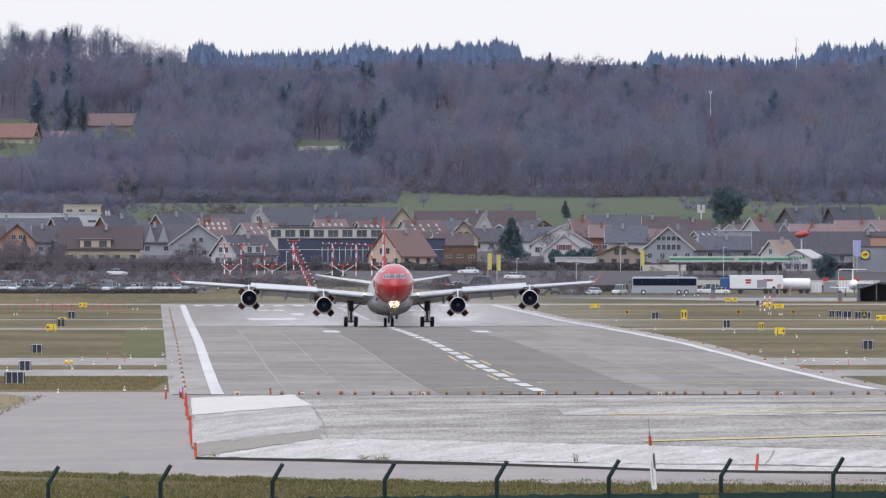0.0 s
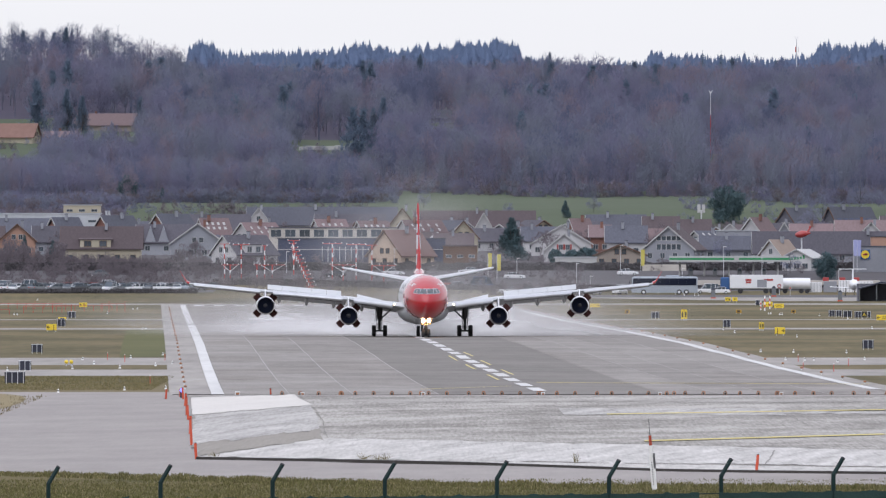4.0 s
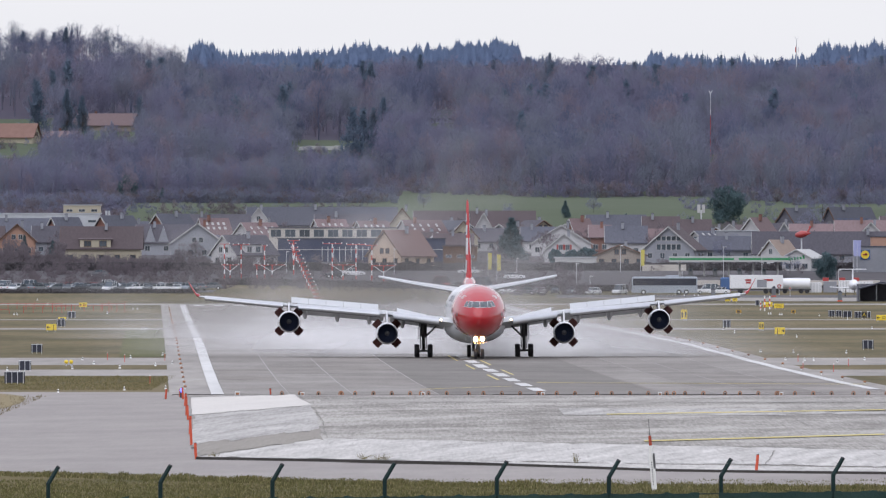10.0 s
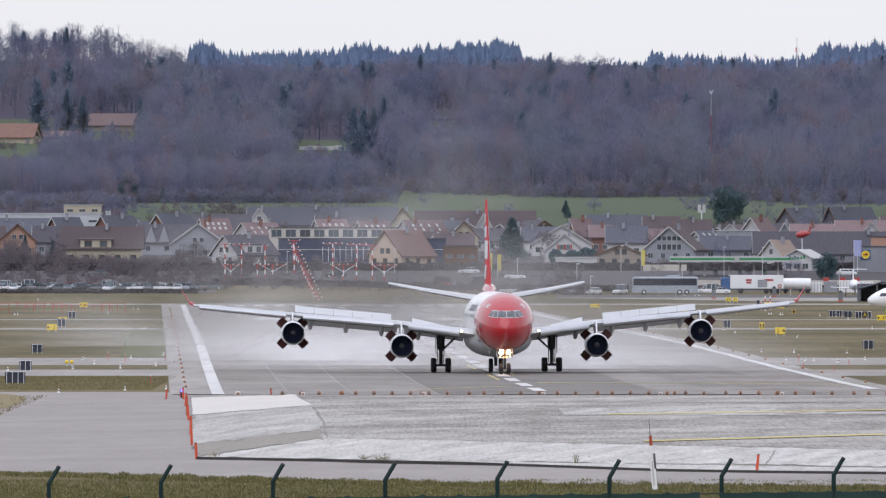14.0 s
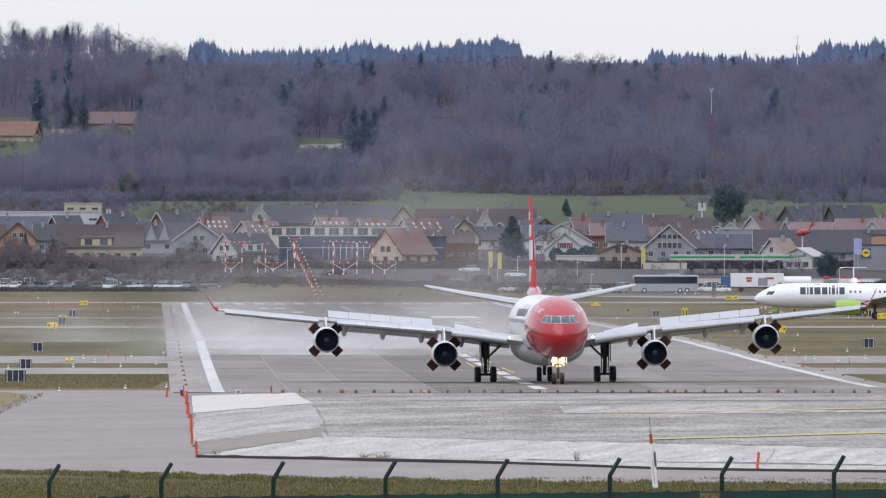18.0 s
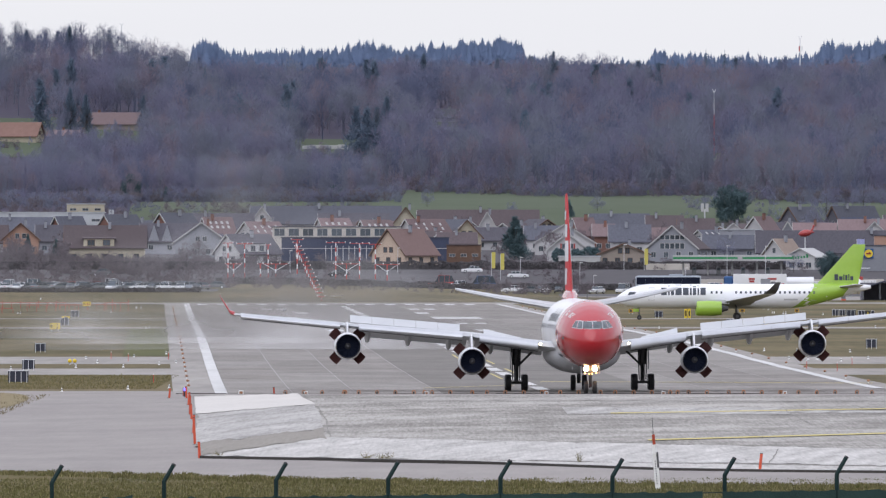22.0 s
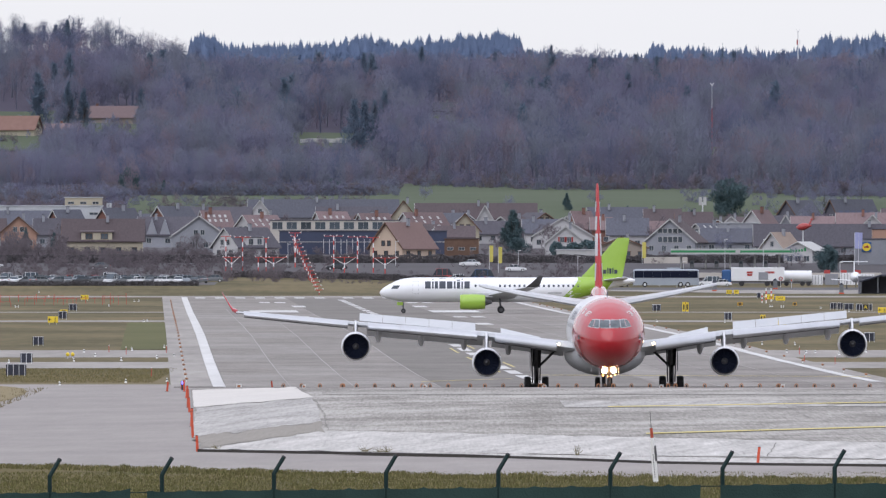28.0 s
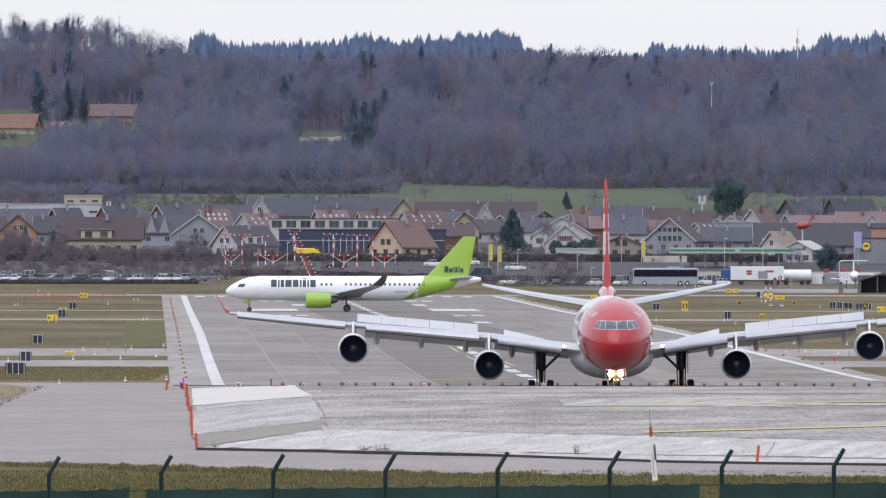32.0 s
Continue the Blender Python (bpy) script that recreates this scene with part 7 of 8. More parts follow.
rod(bm, (1.0, 0, 1.3), (1.6, 0, 2.5), 0.28, 0.15, 8)
bmesh.ops.create_uvsphere(bm, u_segments=8, v_segments=6, radius=0.28, matrix=Matrix.Translation((1.6, 0, 2.6)))
part("tail", bm, "red_car", rm)
bm = bmesh.new()
rod(bm, (-0.2, 0, -5.6), (-0.2, 0, 0.3), 0.15, n=8)
part("mast", bm, "alu", rm)
# chimneys of a plant: twin pale stacks
ts = thing("twin_stack", pose(62.0, 3800, ground_z(62, 3800)), "pair of pale vertical panels on a mast", "mast")
for s in (-1, 1):
    bm = bmesh.new()
    box(bm, s * 0.55, 0, 8.3, 0.75, 0.3, 2.0, 0.03)
    part("panel", bm, "trim_white", ts, smooth=False)
bm = bmesh.new()
rod(bm, (0, 0, 0), (0, 0, 8), 0.16, n=8)
part("pole", bm, "alu", ts)


# ---- approach lights: red and white masts beyond the runway ----
def mast(x, y, h, arm, r=0.11, fork=False):
    z = ground_z(x, y)
    m = thing("approach_mast", pose(x, y, z), "red and white banded approach-light mast with lamps", "mast", "approach masts")
    n = max(3, int(h / 0.9))
    for k in range(n):
        bm = bmesh.new()
        rod(bm, (0, 0, h * k / n), (0, 0, h * (k + 1) / n), r, n=8)
        part("band", bm, "mast_white" if k % 2 else "mast_red", m, smooth=False)
    bm = bmesh.new()
    rod(bm, (-arm, 0, h), (arm, 0, h), 0.06, n=6)
    a = part("crossbar", bm, "mast_red", m)
    if fork:
        for s in (-1, 1):
            bm = bmesh.new()
            rod(bm, (0, 0, h * 0.55), (s * arm * 0.9, 0, h), 0.05, n=6)
            part("strut", bm, "mast_white", m)
    for k in (-1, -0.33, 0.33, 1) if arm > 1.2 else (-1, 1):
        bm = bmesh.new()
        bmesh.ops.create_uvsphere(bm, u_segments=8, v_segments=6, radius=0.13, matrix=Matrix.Translation((k * arm, 0, h + 0.16)))
        part("lamp", bm, "white_plastic", m, "pale lamp")


for x, y, h, arm, fk in ((-44.2, 3200, 7.1, 1.0, 0), (-40.9, 3205, 6.8, 1.6, 0), (-36.1, 3200, 6.7, 0.5, 0), (-43.0, 3195, 3.0, 1.7, 1), (-37.6, 3195, 3.0, 0.6, 0), (-34.5, 3195, 3.0, 2.6, 1), (-22.4, 3200, 7.3, 1.9, 0), (-17.6, 3200, 7.2, 1.9, 0),
                          (-20.2, 3195, 3.2, 2.6, 1), (-14.4, 3200, 7.1, 1.2, 0), (-12.0, 3195, 3.2, 2.4, 1), (-30.5, 3230, 7.0, 1.2, 0)):
    mast(x, y, h, arm, fork=bool(fk))
for k in range(15):
    u = k / 14
    y = 2965 + 425 * u
    x = (-222 - 44 * u) * y / 28000
    top = 12.4 - (105 - 95 * u) * y / 28000
    mast(x, y, max(0.5, top - ground_z(x, y)), 0.7, 0.09)
# slim masts on the hill
def tall_mast(x, y, top, label, red=False, heads=0):
    z = ground_z(x, y)
    m = thing("radio_mast", pose(x, y, z), label, "mast")
    h = top - z
    n = 6
    for k in range(n):
        bm = bmesh.new()
        rod(bm, (0, 0, h * k / n), (0, 0, h * (k + 1) / n), (0.32 - 0.035 * k) * (0.36 if red else 1), (0.28 - 0.035 * k) * (0.36 if red else 1), 6)
        part("section", bm, ("mast_red" if k < 4 else "mast_white") if red else "alu", m)
    for s in (-1, 1):
        bm = bmesh.new()
        rod(bm, (0, 0, h), (s * 0.5, 0, h + 0.9), 0.1, 0.08, 5)
        part("horn", bm, "mast_white", m)
    for k in range(heads):
        bm = bmesh.new()
        box(bm, 0.6 * math.cos(k * 2.1), 0.6 * math.sin(k * 2.1), h * 0.82, 0.28, 0.28, 1.6, 0.03)
        part("antenna", bm, "mast_red" if k % 2 else "mast_white", m)


tall_mast(-98.0, 4770, 76.0, "thin lattice radio mast on the ridge")
tall_mast(74.4, 4400, 52.6, "red and white radio mast among the trees", True)
tall_mast(106.8, 4780, 72.3, "telecom mast with antenna cluster on the ridge", False, 6)
tall_mast(-75.5, 4600, 46.0 - 20, "pale thin mast at the wood's edge")


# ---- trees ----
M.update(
    # twigs and wood needles: the blue in these base colours stands in for haze
    wood_a=material("hazed_brown_twigs", (0.171, 0.171, 0.242), (0.208, 0.203, 0.283), 0.95, scale=0.06, spec=0.05),
    wood_b=material("hazed_grey_twigs", (0.181, 0.192, 0.259), (0.217, 0.227, 0.299), 0.95, scale=0.06, spec=0.05),
    wood_c=material("hazed_russet_twigs", (0.206, 0.181, 0.225), (0.244, 0.212, 0.257), 0.95, scale=0.06, spec=0.05),
    wood_d=material("hazed_olive_twigs", (0.176, 0.190, 0.239), (0.210, 0.225, 0.275), 0.95, scale=0.06, spec=0.05),
    wood_e=material("hazed_dark_twigs", (0.124, 0.140, 0.209), (0.155, 0.171, 0.248), 0.95, scale=0.06, spec=0.05),
    # brown scrub of the town, lifted and blued a little for haze too
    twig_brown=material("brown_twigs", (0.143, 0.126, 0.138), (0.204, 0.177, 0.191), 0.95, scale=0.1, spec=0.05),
    needles_wood=material("hazed_green_needles", (0.113, 0.155, 0.213), (0.169, 0.217, 0.278), 0.95, scale=0.2, spec=0.05),
    leaf_fresh=material("fresh_leaves", (0.09, 0.13, 0.06), (0.13, 0.17, 0.08), 0.9, scale=0.4, spec=0.1),
)


# clumps of fine twigs let some light through
for key in ("wood_a", "wood_b", "wood_c", "wood_d", "wood_e", "twig_brown", "needles_wood"):
    nt = M[key].node_tree
    base = nt.nodes["Principled BSDF"]
    thin = nt.nodes.new("ShaderNodeBsdfTranslucent")
    both_sides = nt.nodes.new("ShaderNodeMixShader")
    both_sides.inputs["Fac"].default_value = 0.45
    nt.links.new(base.inputs["Base Color"].links[0].from_socket, thin.inputs["Color"])
    nt.links.new(base.outputs[0], both_sides.inputs[1])
    nt.links.new(thin.outputs[0], both_sides.inputs[2])
    nt.links.new(both_sides.outputs[0], nt.nodes["Material Output"].inputs["Surface"])


def bare_tree(rng, twigs=46, spread=0.22, limbs=7, base=0.3):
    """A leafless tree one metre high with a rounded crown: its trunk and limbs, then its twigs."""
    v, f = [], []

    def stick(a, b, r0, r1):
        d = (b - a).normalized()
        s = d.orthogonal().normalized()
        t = d.cross(s)
        i = len(v)
        for p, r in ((a, r0), (b, r1)):
            for k in range(3):
                q = 2.0944 * k
                v.append(p + (s * math.cos(q) + t * math.sin(q)) * r)
        for k in range(3):
            j = (k + 1) % 3
            f.append((i + k, i + j, i + 3 + j))
            f.append((i + k, i + 3 + j, i + 3 + k))

    def inside(k):
        """A point of the crown, k of the way out from its axis."""
        a, e = rng.uniform(0, 6.283), rng.uniform(-1, 1)
        r = math.sqrt(max(0.0, 1 - e * e)) * spread * k
        r *= 1 - 0.35 * max(0.0, -e)
        return Vector((math.cos(a) * r, math.sin(a) * r, 0.5 * (1 + base) + 0.5 * (1 - base) * e * k))

    top = Vector((rng.uniform(-0.04, 0.04), rng.uniform(-0.04, 0.04), 0.88))
    stick(Vector((0, 0, -0.03)), top * 0.5, 0.016, 0.011)
    stick(top * 0.5, top, 0.011, 0.003)
    for _ in range(limbs):
        q = inside(rng.uniform(0.6, 0.95))
        h = max(0.12, min(0.75, q.z - rng.uniform(0.12, 0.3)))
        stick(top * (h / 0.88), q, 0.007, 0.002)
    n = len(f)
    for _ in range(twigs):
        o = inside(rng.random() ** 0.45)
        d = Vector((o.x * 2.2 + rng.gauss(0, 0.35), o.y * 2.2 + rng.gauss(0, 0.35), rng.uniform(0.25, 1.1))).normalized()
        l = rng.uniform(0.06, 0.15)
        w = Vector((o.x * 2.5 + rng.gauss(0, 0.25), o.y * 2.5 + rng.gauss(0, 0.25), 0.55))
        s = d.cross(w).normalized() * rng.uniform(0.0013, 0.0029)
        o = o - d * l * 0.6
        i = len(v)
        v.extend((o - s, o + s, o + d * l))
        f.append((i, i + 1, i + 2))
    v = np.array([tuple(p) for p in v], float)
    return v / v[:, 2].max(), f, n


def wood_tree(rng, lobes=7, flakes=600, spread=0.30, base=0.22, grain=1.0, cone=False):
    """A leafless wood tree one metre high: trunk and limbs, and a lumpy rounded crown of fine twig ends."""
    v, f = [], []

    def stick(a, b, r0, r1):
        d = (b - a).normalized()
        s = d.orthogonal().normalized()
        t = d.cross(s)
        i = len(v)
        for p, r in ((a, r0), (b, r1)):
            for k in range(3):
                v.append(p + (s * math.cos(2.0944 * k) + t * math.sin(2.0944 * k)) * r)
        for k in range(3):
            j = (k + 1) % 3
            f.append((i + k, i + j, i + 3 + j))
            f.append((i + k, i + 3 + j, i + 3 + k))

    top = Vector((rng.uniform(-0.05, 0.05), rng.uniform(-0.05, 0.05), 0.8))
    stick(Vector((0, 0, -0.03)), top, 0.014, 0.004)
    blobs = [(Vector((0, 0, 0.8)), rng.uniform(0.15, 0.2))]
    for k in range(lobes):
        a = 6.283 * (k + rng.random() * 0.8) / lobes
        u = rng.uniform(base + 0.1, 0.78)
        r = spread * rng.uniform(0.45, 0.75) * (1.0 if u > 0.42 else 0.75)
        blobs.append((Vector((math.cos(a) * r, math.sin(a) * r, u)), rng.uniform(0.12, 0.19)))
        stick(top * rng.uniform(0.3, 0.6), blobs[-1][0], 0.006, 0.002)
    if cone:
        blobs = []
        for k in range(lobes):
            u = (k + rng.random()) / lobes
            a, r = rng.uniform(0, 6.283), spread * (1 - u) * rng.uniform(0.45, 0.75)
            blobs.append((Vector((math.cos(a) * r, math.sin(a) * r, 0.06 + 0.88 * u)), 0.03 + 0.11 * (1 - u)))
    n = len(f)
    for k in range(flakes):
        c, r = blobs[k % len(blobs)]
        d = Vector((rng.gauss(0, 1), rng.gauss(0, 1), rng.gauss(0.25, 1))).normalized()
        p = c + Vector((d.x * r, d.y * r, d.z * r * 1.15)) * rng.uniform(0.62, 1.06)
        ax = Vector((d.x * 0.5 + rng.gauss(0, 0.4), d.y * 0.5 + rng.gauss(0, 0.4), d.z * 0.4 + 0.55 + rng.gauss(0, 0.35))).normalized()
        s = ax.cross(d + Vector((rng.gauss(0, 0.3), rng.gauss(0, 0.3), rng.gauss(0, 0.3))))
        if s.length < 0.05:
            s = ax.orthogonal()
        s = s.normalized() * rng.uniform(0.0035, 0.008) * grain
        q = ax * rng.uniform(0.03, 0.065) * (0.4 + 0.6 * grain)
        i = len(v)
        v.extend((p - q - s, p - q * 0.6 + s, p + q))
        f.append((i, i + 1, i + 2))
    v = np.array([tuple(p) for p in v], float)
    return v / v[:, 2].max(), f, n


def fir_tree(rng, whorls=15, arms=9, width=0.2, ragged=0.25, steep=1.0, core=0.0, tuft=1.0):
    """A conifer one metre high: crown triangles round a thin stem."""
    v, f = [], []
    for w in range(whorls):
        u = w / (whorls - 1)
        z = 0.1 + 0.88 * u
        r = width * (1 - u) ** 0.8 * (1 + rng.uniform(-ragged, ragged)) + 0.012
        for k in range(arms):
            a = 6.283 * (k + rng.random()) / arms
            rr = r * rng.uniform(0.65, 1.15)
            c, s = math.cos(a), math.sin(a)
            w2 = rr * rng.uniform(0.25, 0.45) * tuft
            drop = min(rr * rng.uniform(0.15, 0.5) * steep, 0.16 if steep < 3 else 0.4)
            i = len(v)
            zz = z + rng.uniform(-0.04, 0.04)
            v.extend(((0.004 * c, 0.004 * s, zz + 0.03), (rr * c - w2 * s, rr * s + w2 * c, zz - drop), (rr * 1.12 * c, rr * 1.12 * s, zz - drop * 0.7), (rr * c + w2 * s, rr * s - w2 * c, zz - drop)))
            f.extend(((i, i + 1, i + 2), (i, i + 2, i + 3)))
    if core:
        i = len(v)
        v.append((0, 0, 0.97))
        for k in range(7):
            v.append((width * core * math.cos(0.8976 * k), width * core * math.sin(0.8976 * k), 0.08))
        f.extend((i, i + 1 + k, i + 1 + (k + 1) % 7) for k in range(7))
    i = len(v)
    v.extend(((-0.006, 0, 0.9), (0.006, 0, 0.9), (0, 0, 1.03)))
    f.append((i, i + 1, i + 2))
    return np.array(v, float), f


def forest(name, spots, kinds, mats, label):
    """Many trees in one mesh; spots: x, y, z, height, width factor, kind, material index."""
    rs = np.random.RandomState(len(spots))
    vs, fs, ms, off = [], [], [], 0
    for x, y, z, h, wd, k, mi in spots:
        v, f = kinds[k][0], kinds[k][1]
        a = rs.uniform(0, 6.283)
        c, s = math.cos(a), math.sin(a)
        o = np.empty_like(v)
        o[:, 0] = (v[:, 0] * c - v[:, 1] * s) * h * wd + x
        o[:, 1] = (v[:, 0] * s + v[:, 1] * c) * h * wd + y
        o[:, 2] = v[:, 2] * h + z
        vs.append(o)
        fs.append(np.array(f, int) + off)
        ms.append(np.full(len(f), mi, int))
        off += len(v)
    v, f, mi = np.concatenate(vs), np.concatenate(fs), np.concatenate(ms)
    me = bpy.data.meshes.new(name)
    me.vertices.add(len(v))
    me.vertices.foreach_set("co", v.ravel())
    me.loops.add(len(f) * 3)
    me.loops.foreach_set("vertex_index", f.ravel())
    me.polygons.add(len(f))
    me.polygons.foreach_set("loop_start", np.arange(len(f)) * 3)
    me.polygons.foreach_set("material_index", mi)
    me.update(calc_edges=True)
    for m in mats:
        me.materials.append(M[m])
    return tagged(new(name, me), label, kind="stuff")


rt = random.Random(21)
BARE = [bare_tree(rt, 390, rt.uniform(0.19, 0.27), rt.randint(8, 11), rt.uniform(0.2, 0.38)) for _ in range(4)]
WOOD = [wood_tree(rt, rt.randint(5, 8), 600, rt.uniform(0.26, 0.36), rt.uniform(0.12, 0.3)) for _ in range(9)]
SHRUB = [wood_tree(rt, 7, 240, 0.5, -0.12, 2.6) for _ in range(4)]
TOWN_TREE = [wood_tree(rt, 8, 900, 0.36, 0.1, 1.15) for _ in range(2)]
GROVE = wood_tree(rt, 12, 1500, 0.40, 0.12, 0.7)
FIRS = [wood_tree(rt, 24, 620, rt.uniform(0.24, 0.32), 0.0, 1.7, True) for _ in range(5)]
FAR_FIRS = [fir_tree(rt, 13, 9, rt.uniform(0.15, 0.22), 0.35, 4.5, 0.8, 0.4) for _ in range(6)]
PINES = [fir_tree(rt, 12, 11, 0.30, 0.5) for _ in range(3)]
# openings in the wood: x, y, half sizes
GAPS = ((-124, 4532, 12, 42), (-31, 4442, 12.5, 46), (0, 4540, 4.5, 30), (-97, 4508, 13, 40), (-122, 4432, 13, 40), (74.4, 4400, 3.5, 22))


def wood_front(x):
    """The wood's lower rim above the meadow."""
    return interp(x, ((-20, 4214), (0, 4204), (32, 4152), (72, 4166), (82, 4092), (92, 4080)))


def open_wood(x, y):
    return any(((x - a) / c) ** 2 + ((y - b) / d) ** 2 < 1 for a, b, c, d in GAPS)


belts = [[] for _ in range(4)]
y = 4050.0
while y < 4790:
    x = -150.0
    while x < 150:
        xx, yy = x + rt.uniform(-1.9, 1.9), y + rt.uniform(-6, 6)
        if not open_wood(xx, yy) and (yy > wood_front(xx) or (xx < -19 and yy > (4086 if xx > -78 else 4060)) or (xx > 92 and yy > 4070)):
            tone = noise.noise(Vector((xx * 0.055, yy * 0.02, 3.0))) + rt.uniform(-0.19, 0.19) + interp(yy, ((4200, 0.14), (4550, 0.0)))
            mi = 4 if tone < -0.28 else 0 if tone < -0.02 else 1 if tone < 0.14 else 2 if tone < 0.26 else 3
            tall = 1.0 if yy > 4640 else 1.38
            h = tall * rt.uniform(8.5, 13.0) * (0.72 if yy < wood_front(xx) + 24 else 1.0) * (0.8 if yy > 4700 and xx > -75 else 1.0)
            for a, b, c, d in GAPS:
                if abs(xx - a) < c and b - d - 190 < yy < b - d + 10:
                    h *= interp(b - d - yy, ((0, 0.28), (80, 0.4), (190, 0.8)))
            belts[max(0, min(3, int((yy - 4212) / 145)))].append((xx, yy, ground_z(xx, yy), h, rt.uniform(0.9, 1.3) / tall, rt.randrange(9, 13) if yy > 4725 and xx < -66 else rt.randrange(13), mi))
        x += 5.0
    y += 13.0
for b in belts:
    forest("woodland", b, WOOD + BARE, ("wood_a", "wood_b", "wood_c", "wood_d", "wood_e"), "dense leafless brown woodland on the hillside, tinted blue for haze")
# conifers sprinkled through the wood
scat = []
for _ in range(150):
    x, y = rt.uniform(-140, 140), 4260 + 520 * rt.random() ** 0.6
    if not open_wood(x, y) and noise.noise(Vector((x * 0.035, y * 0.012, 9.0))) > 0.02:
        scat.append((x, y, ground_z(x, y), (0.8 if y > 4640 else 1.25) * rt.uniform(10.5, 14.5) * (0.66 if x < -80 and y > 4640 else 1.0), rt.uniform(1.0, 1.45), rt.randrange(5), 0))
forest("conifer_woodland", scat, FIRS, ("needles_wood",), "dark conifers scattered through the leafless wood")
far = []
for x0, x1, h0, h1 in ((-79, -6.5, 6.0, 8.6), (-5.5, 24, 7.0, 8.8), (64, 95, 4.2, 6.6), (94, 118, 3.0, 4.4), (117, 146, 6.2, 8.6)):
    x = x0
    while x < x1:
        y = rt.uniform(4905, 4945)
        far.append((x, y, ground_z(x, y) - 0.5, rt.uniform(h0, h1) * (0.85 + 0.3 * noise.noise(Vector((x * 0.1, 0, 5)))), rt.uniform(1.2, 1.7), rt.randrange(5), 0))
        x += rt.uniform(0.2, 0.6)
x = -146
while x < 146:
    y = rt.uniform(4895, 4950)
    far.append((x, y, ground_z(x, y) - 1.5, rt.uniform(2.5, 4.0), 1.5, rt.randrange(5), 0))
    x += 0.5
forest("far_conifers", far, FAR_FIRS, ("needles_far",), "distant conifer forest on the far ridge, coloured blue-grey for haze")
# green openings and farm roofs on the hillside
for a, b, c, d in GAPS:
    patch("clearing", ((a - c, b - d), (a + c, b - d), (a + c, b + d), (a - c, b + d)), "meadow", 0.15, 10, label="small green meadow in the wood", m=5)
for args in ((-124, 4470, 8.0, 19, 1.7, 5.2, 75, "cream", "terracotta", ""), (-96, 4524, 7.5, 17, 1.6, 4.6, 72, "tan", "orange", ""), (0.2, 4556, 6.0, 6.2, 1.4, 3.6, 80, "grey", "slate", ""), (-108, 4476, 4.5, 9, 1.4, 2.8, 80, "tan", "orange", "")):
    house(*args)
gw = thing("garden_wall", pose(-29.5, 4436, ground_z(-29.5, 4436)), "low white garden wall in a clearing", "wall")
for k in range(11):
    bm = bmesh.new()
    box(bm, -10 + k * 2, 0.3 * (k % 2), 0.5 + 0.1 * (k % 3), 1.9, 0.4, 1.3 + 0.25 * (k % 2), 0.04)
    part("panel", bm, "trim_white", gw)


def tree_thing(kind, model, label, category, mat_crown):
    t = thing(kind, Matrix(), label, category, kind + "s")
    if len(model) == 3:
        v, f, n = model
        last = max(max(q) for q in f[:n]) + 1
        joined("trunk", [tuple(p) for p in v[:last]], f[:n], "bark_dark", t)
        joined("crown", [tuple(p) for p in v[last:]], [tuple(i - last for i in q) for q in f[n:]], mat_crown, t)
    else:
        bm = bmesh.new()
        rod(bm, (0, 0, -0.05), (0, 0, 0.85), 0.02, 0.006, 6)
        part("trunk", bm, "bark_dark", t)
        joined("crown", [tuple(p) for p in model[0]], model[1], mat_crown, t)
    return t


def grown(x, y, h, wd=1.0, rz=0.0, z=None):
    return pose(x, y, ground_z(x, y) - 0.1 if z is None else z, 0, 0, rz) @ Matrix.Diagonal((h * wd, h * wd, h, 1))


def plant(model, places):
    for k, p in enumerate(places):
        if k == 0:
            model.matrix_basis = grown(*p)
        else:
            m = grown(*p)
            c = copy_thing(model, Matrix())
            c.matrix_basis = m


dense = [wood_tree(rt, 18, 4600, 0.42, -0.05, 1.4), wood_tree(rt, 46, 3600, 0.34, 0.0, 1.2, True), wood_tree(rt, 40, 2600, 0.30, 0.0, 1.0, True)]
plant(tree_thing("conifer", dense[0], "broad dark green conifer in the town", "tree", "needles"),
      ((71.3, 3960, 10.2, 1.25), (-81.5, 4080, 8.0, 1.0, 50), (-29.0, 4120, 4.2, 1.6, 20), (77.8, 3215, 6.0, 1.15, 80)))
plant(tree_thing("conifer", dense[1], "tall dark green conifer among the houses", "tree", "needles"),
      ((14.8, 3425, 9.8, 1.45), (30.7, 3975, 4.6, 1.2, 30), (-72.5, 4090, 4.0, 1.2, 60), (61.0, 3900, 5.0, 1.0, 10), (44.8, 3870, 6.6, 0.7, 40), (46.5, 3880, 5.4, 0.7, 90), (-90.5, 3420, 6.0, 0.8, 5), (-84, 3405, 5.0, 1.0, 45)))
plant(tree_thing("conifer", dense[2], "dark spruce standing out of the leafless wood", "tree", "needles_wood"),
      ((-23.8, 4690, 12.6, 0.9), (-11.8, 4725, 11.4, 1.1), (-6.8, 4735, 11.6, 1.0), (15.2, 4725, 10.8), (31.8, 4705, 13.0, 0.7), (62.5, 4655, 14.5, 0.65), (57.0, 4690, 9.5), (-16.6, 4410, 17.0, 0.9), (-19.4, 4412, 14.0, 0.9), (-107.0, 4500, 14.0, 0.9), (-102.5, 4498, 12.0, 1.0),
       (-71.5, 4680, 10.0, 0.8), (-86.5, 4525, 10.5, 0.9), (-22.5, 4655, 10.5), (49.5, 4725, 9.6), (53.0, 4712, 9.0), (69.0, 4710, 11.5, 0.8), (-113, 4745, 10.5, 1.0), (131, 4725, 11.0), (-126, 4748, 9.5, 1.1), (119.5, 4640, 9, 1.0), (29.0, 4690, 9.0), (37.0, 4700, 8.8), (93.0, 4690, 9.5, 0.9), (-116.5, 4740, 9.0)))
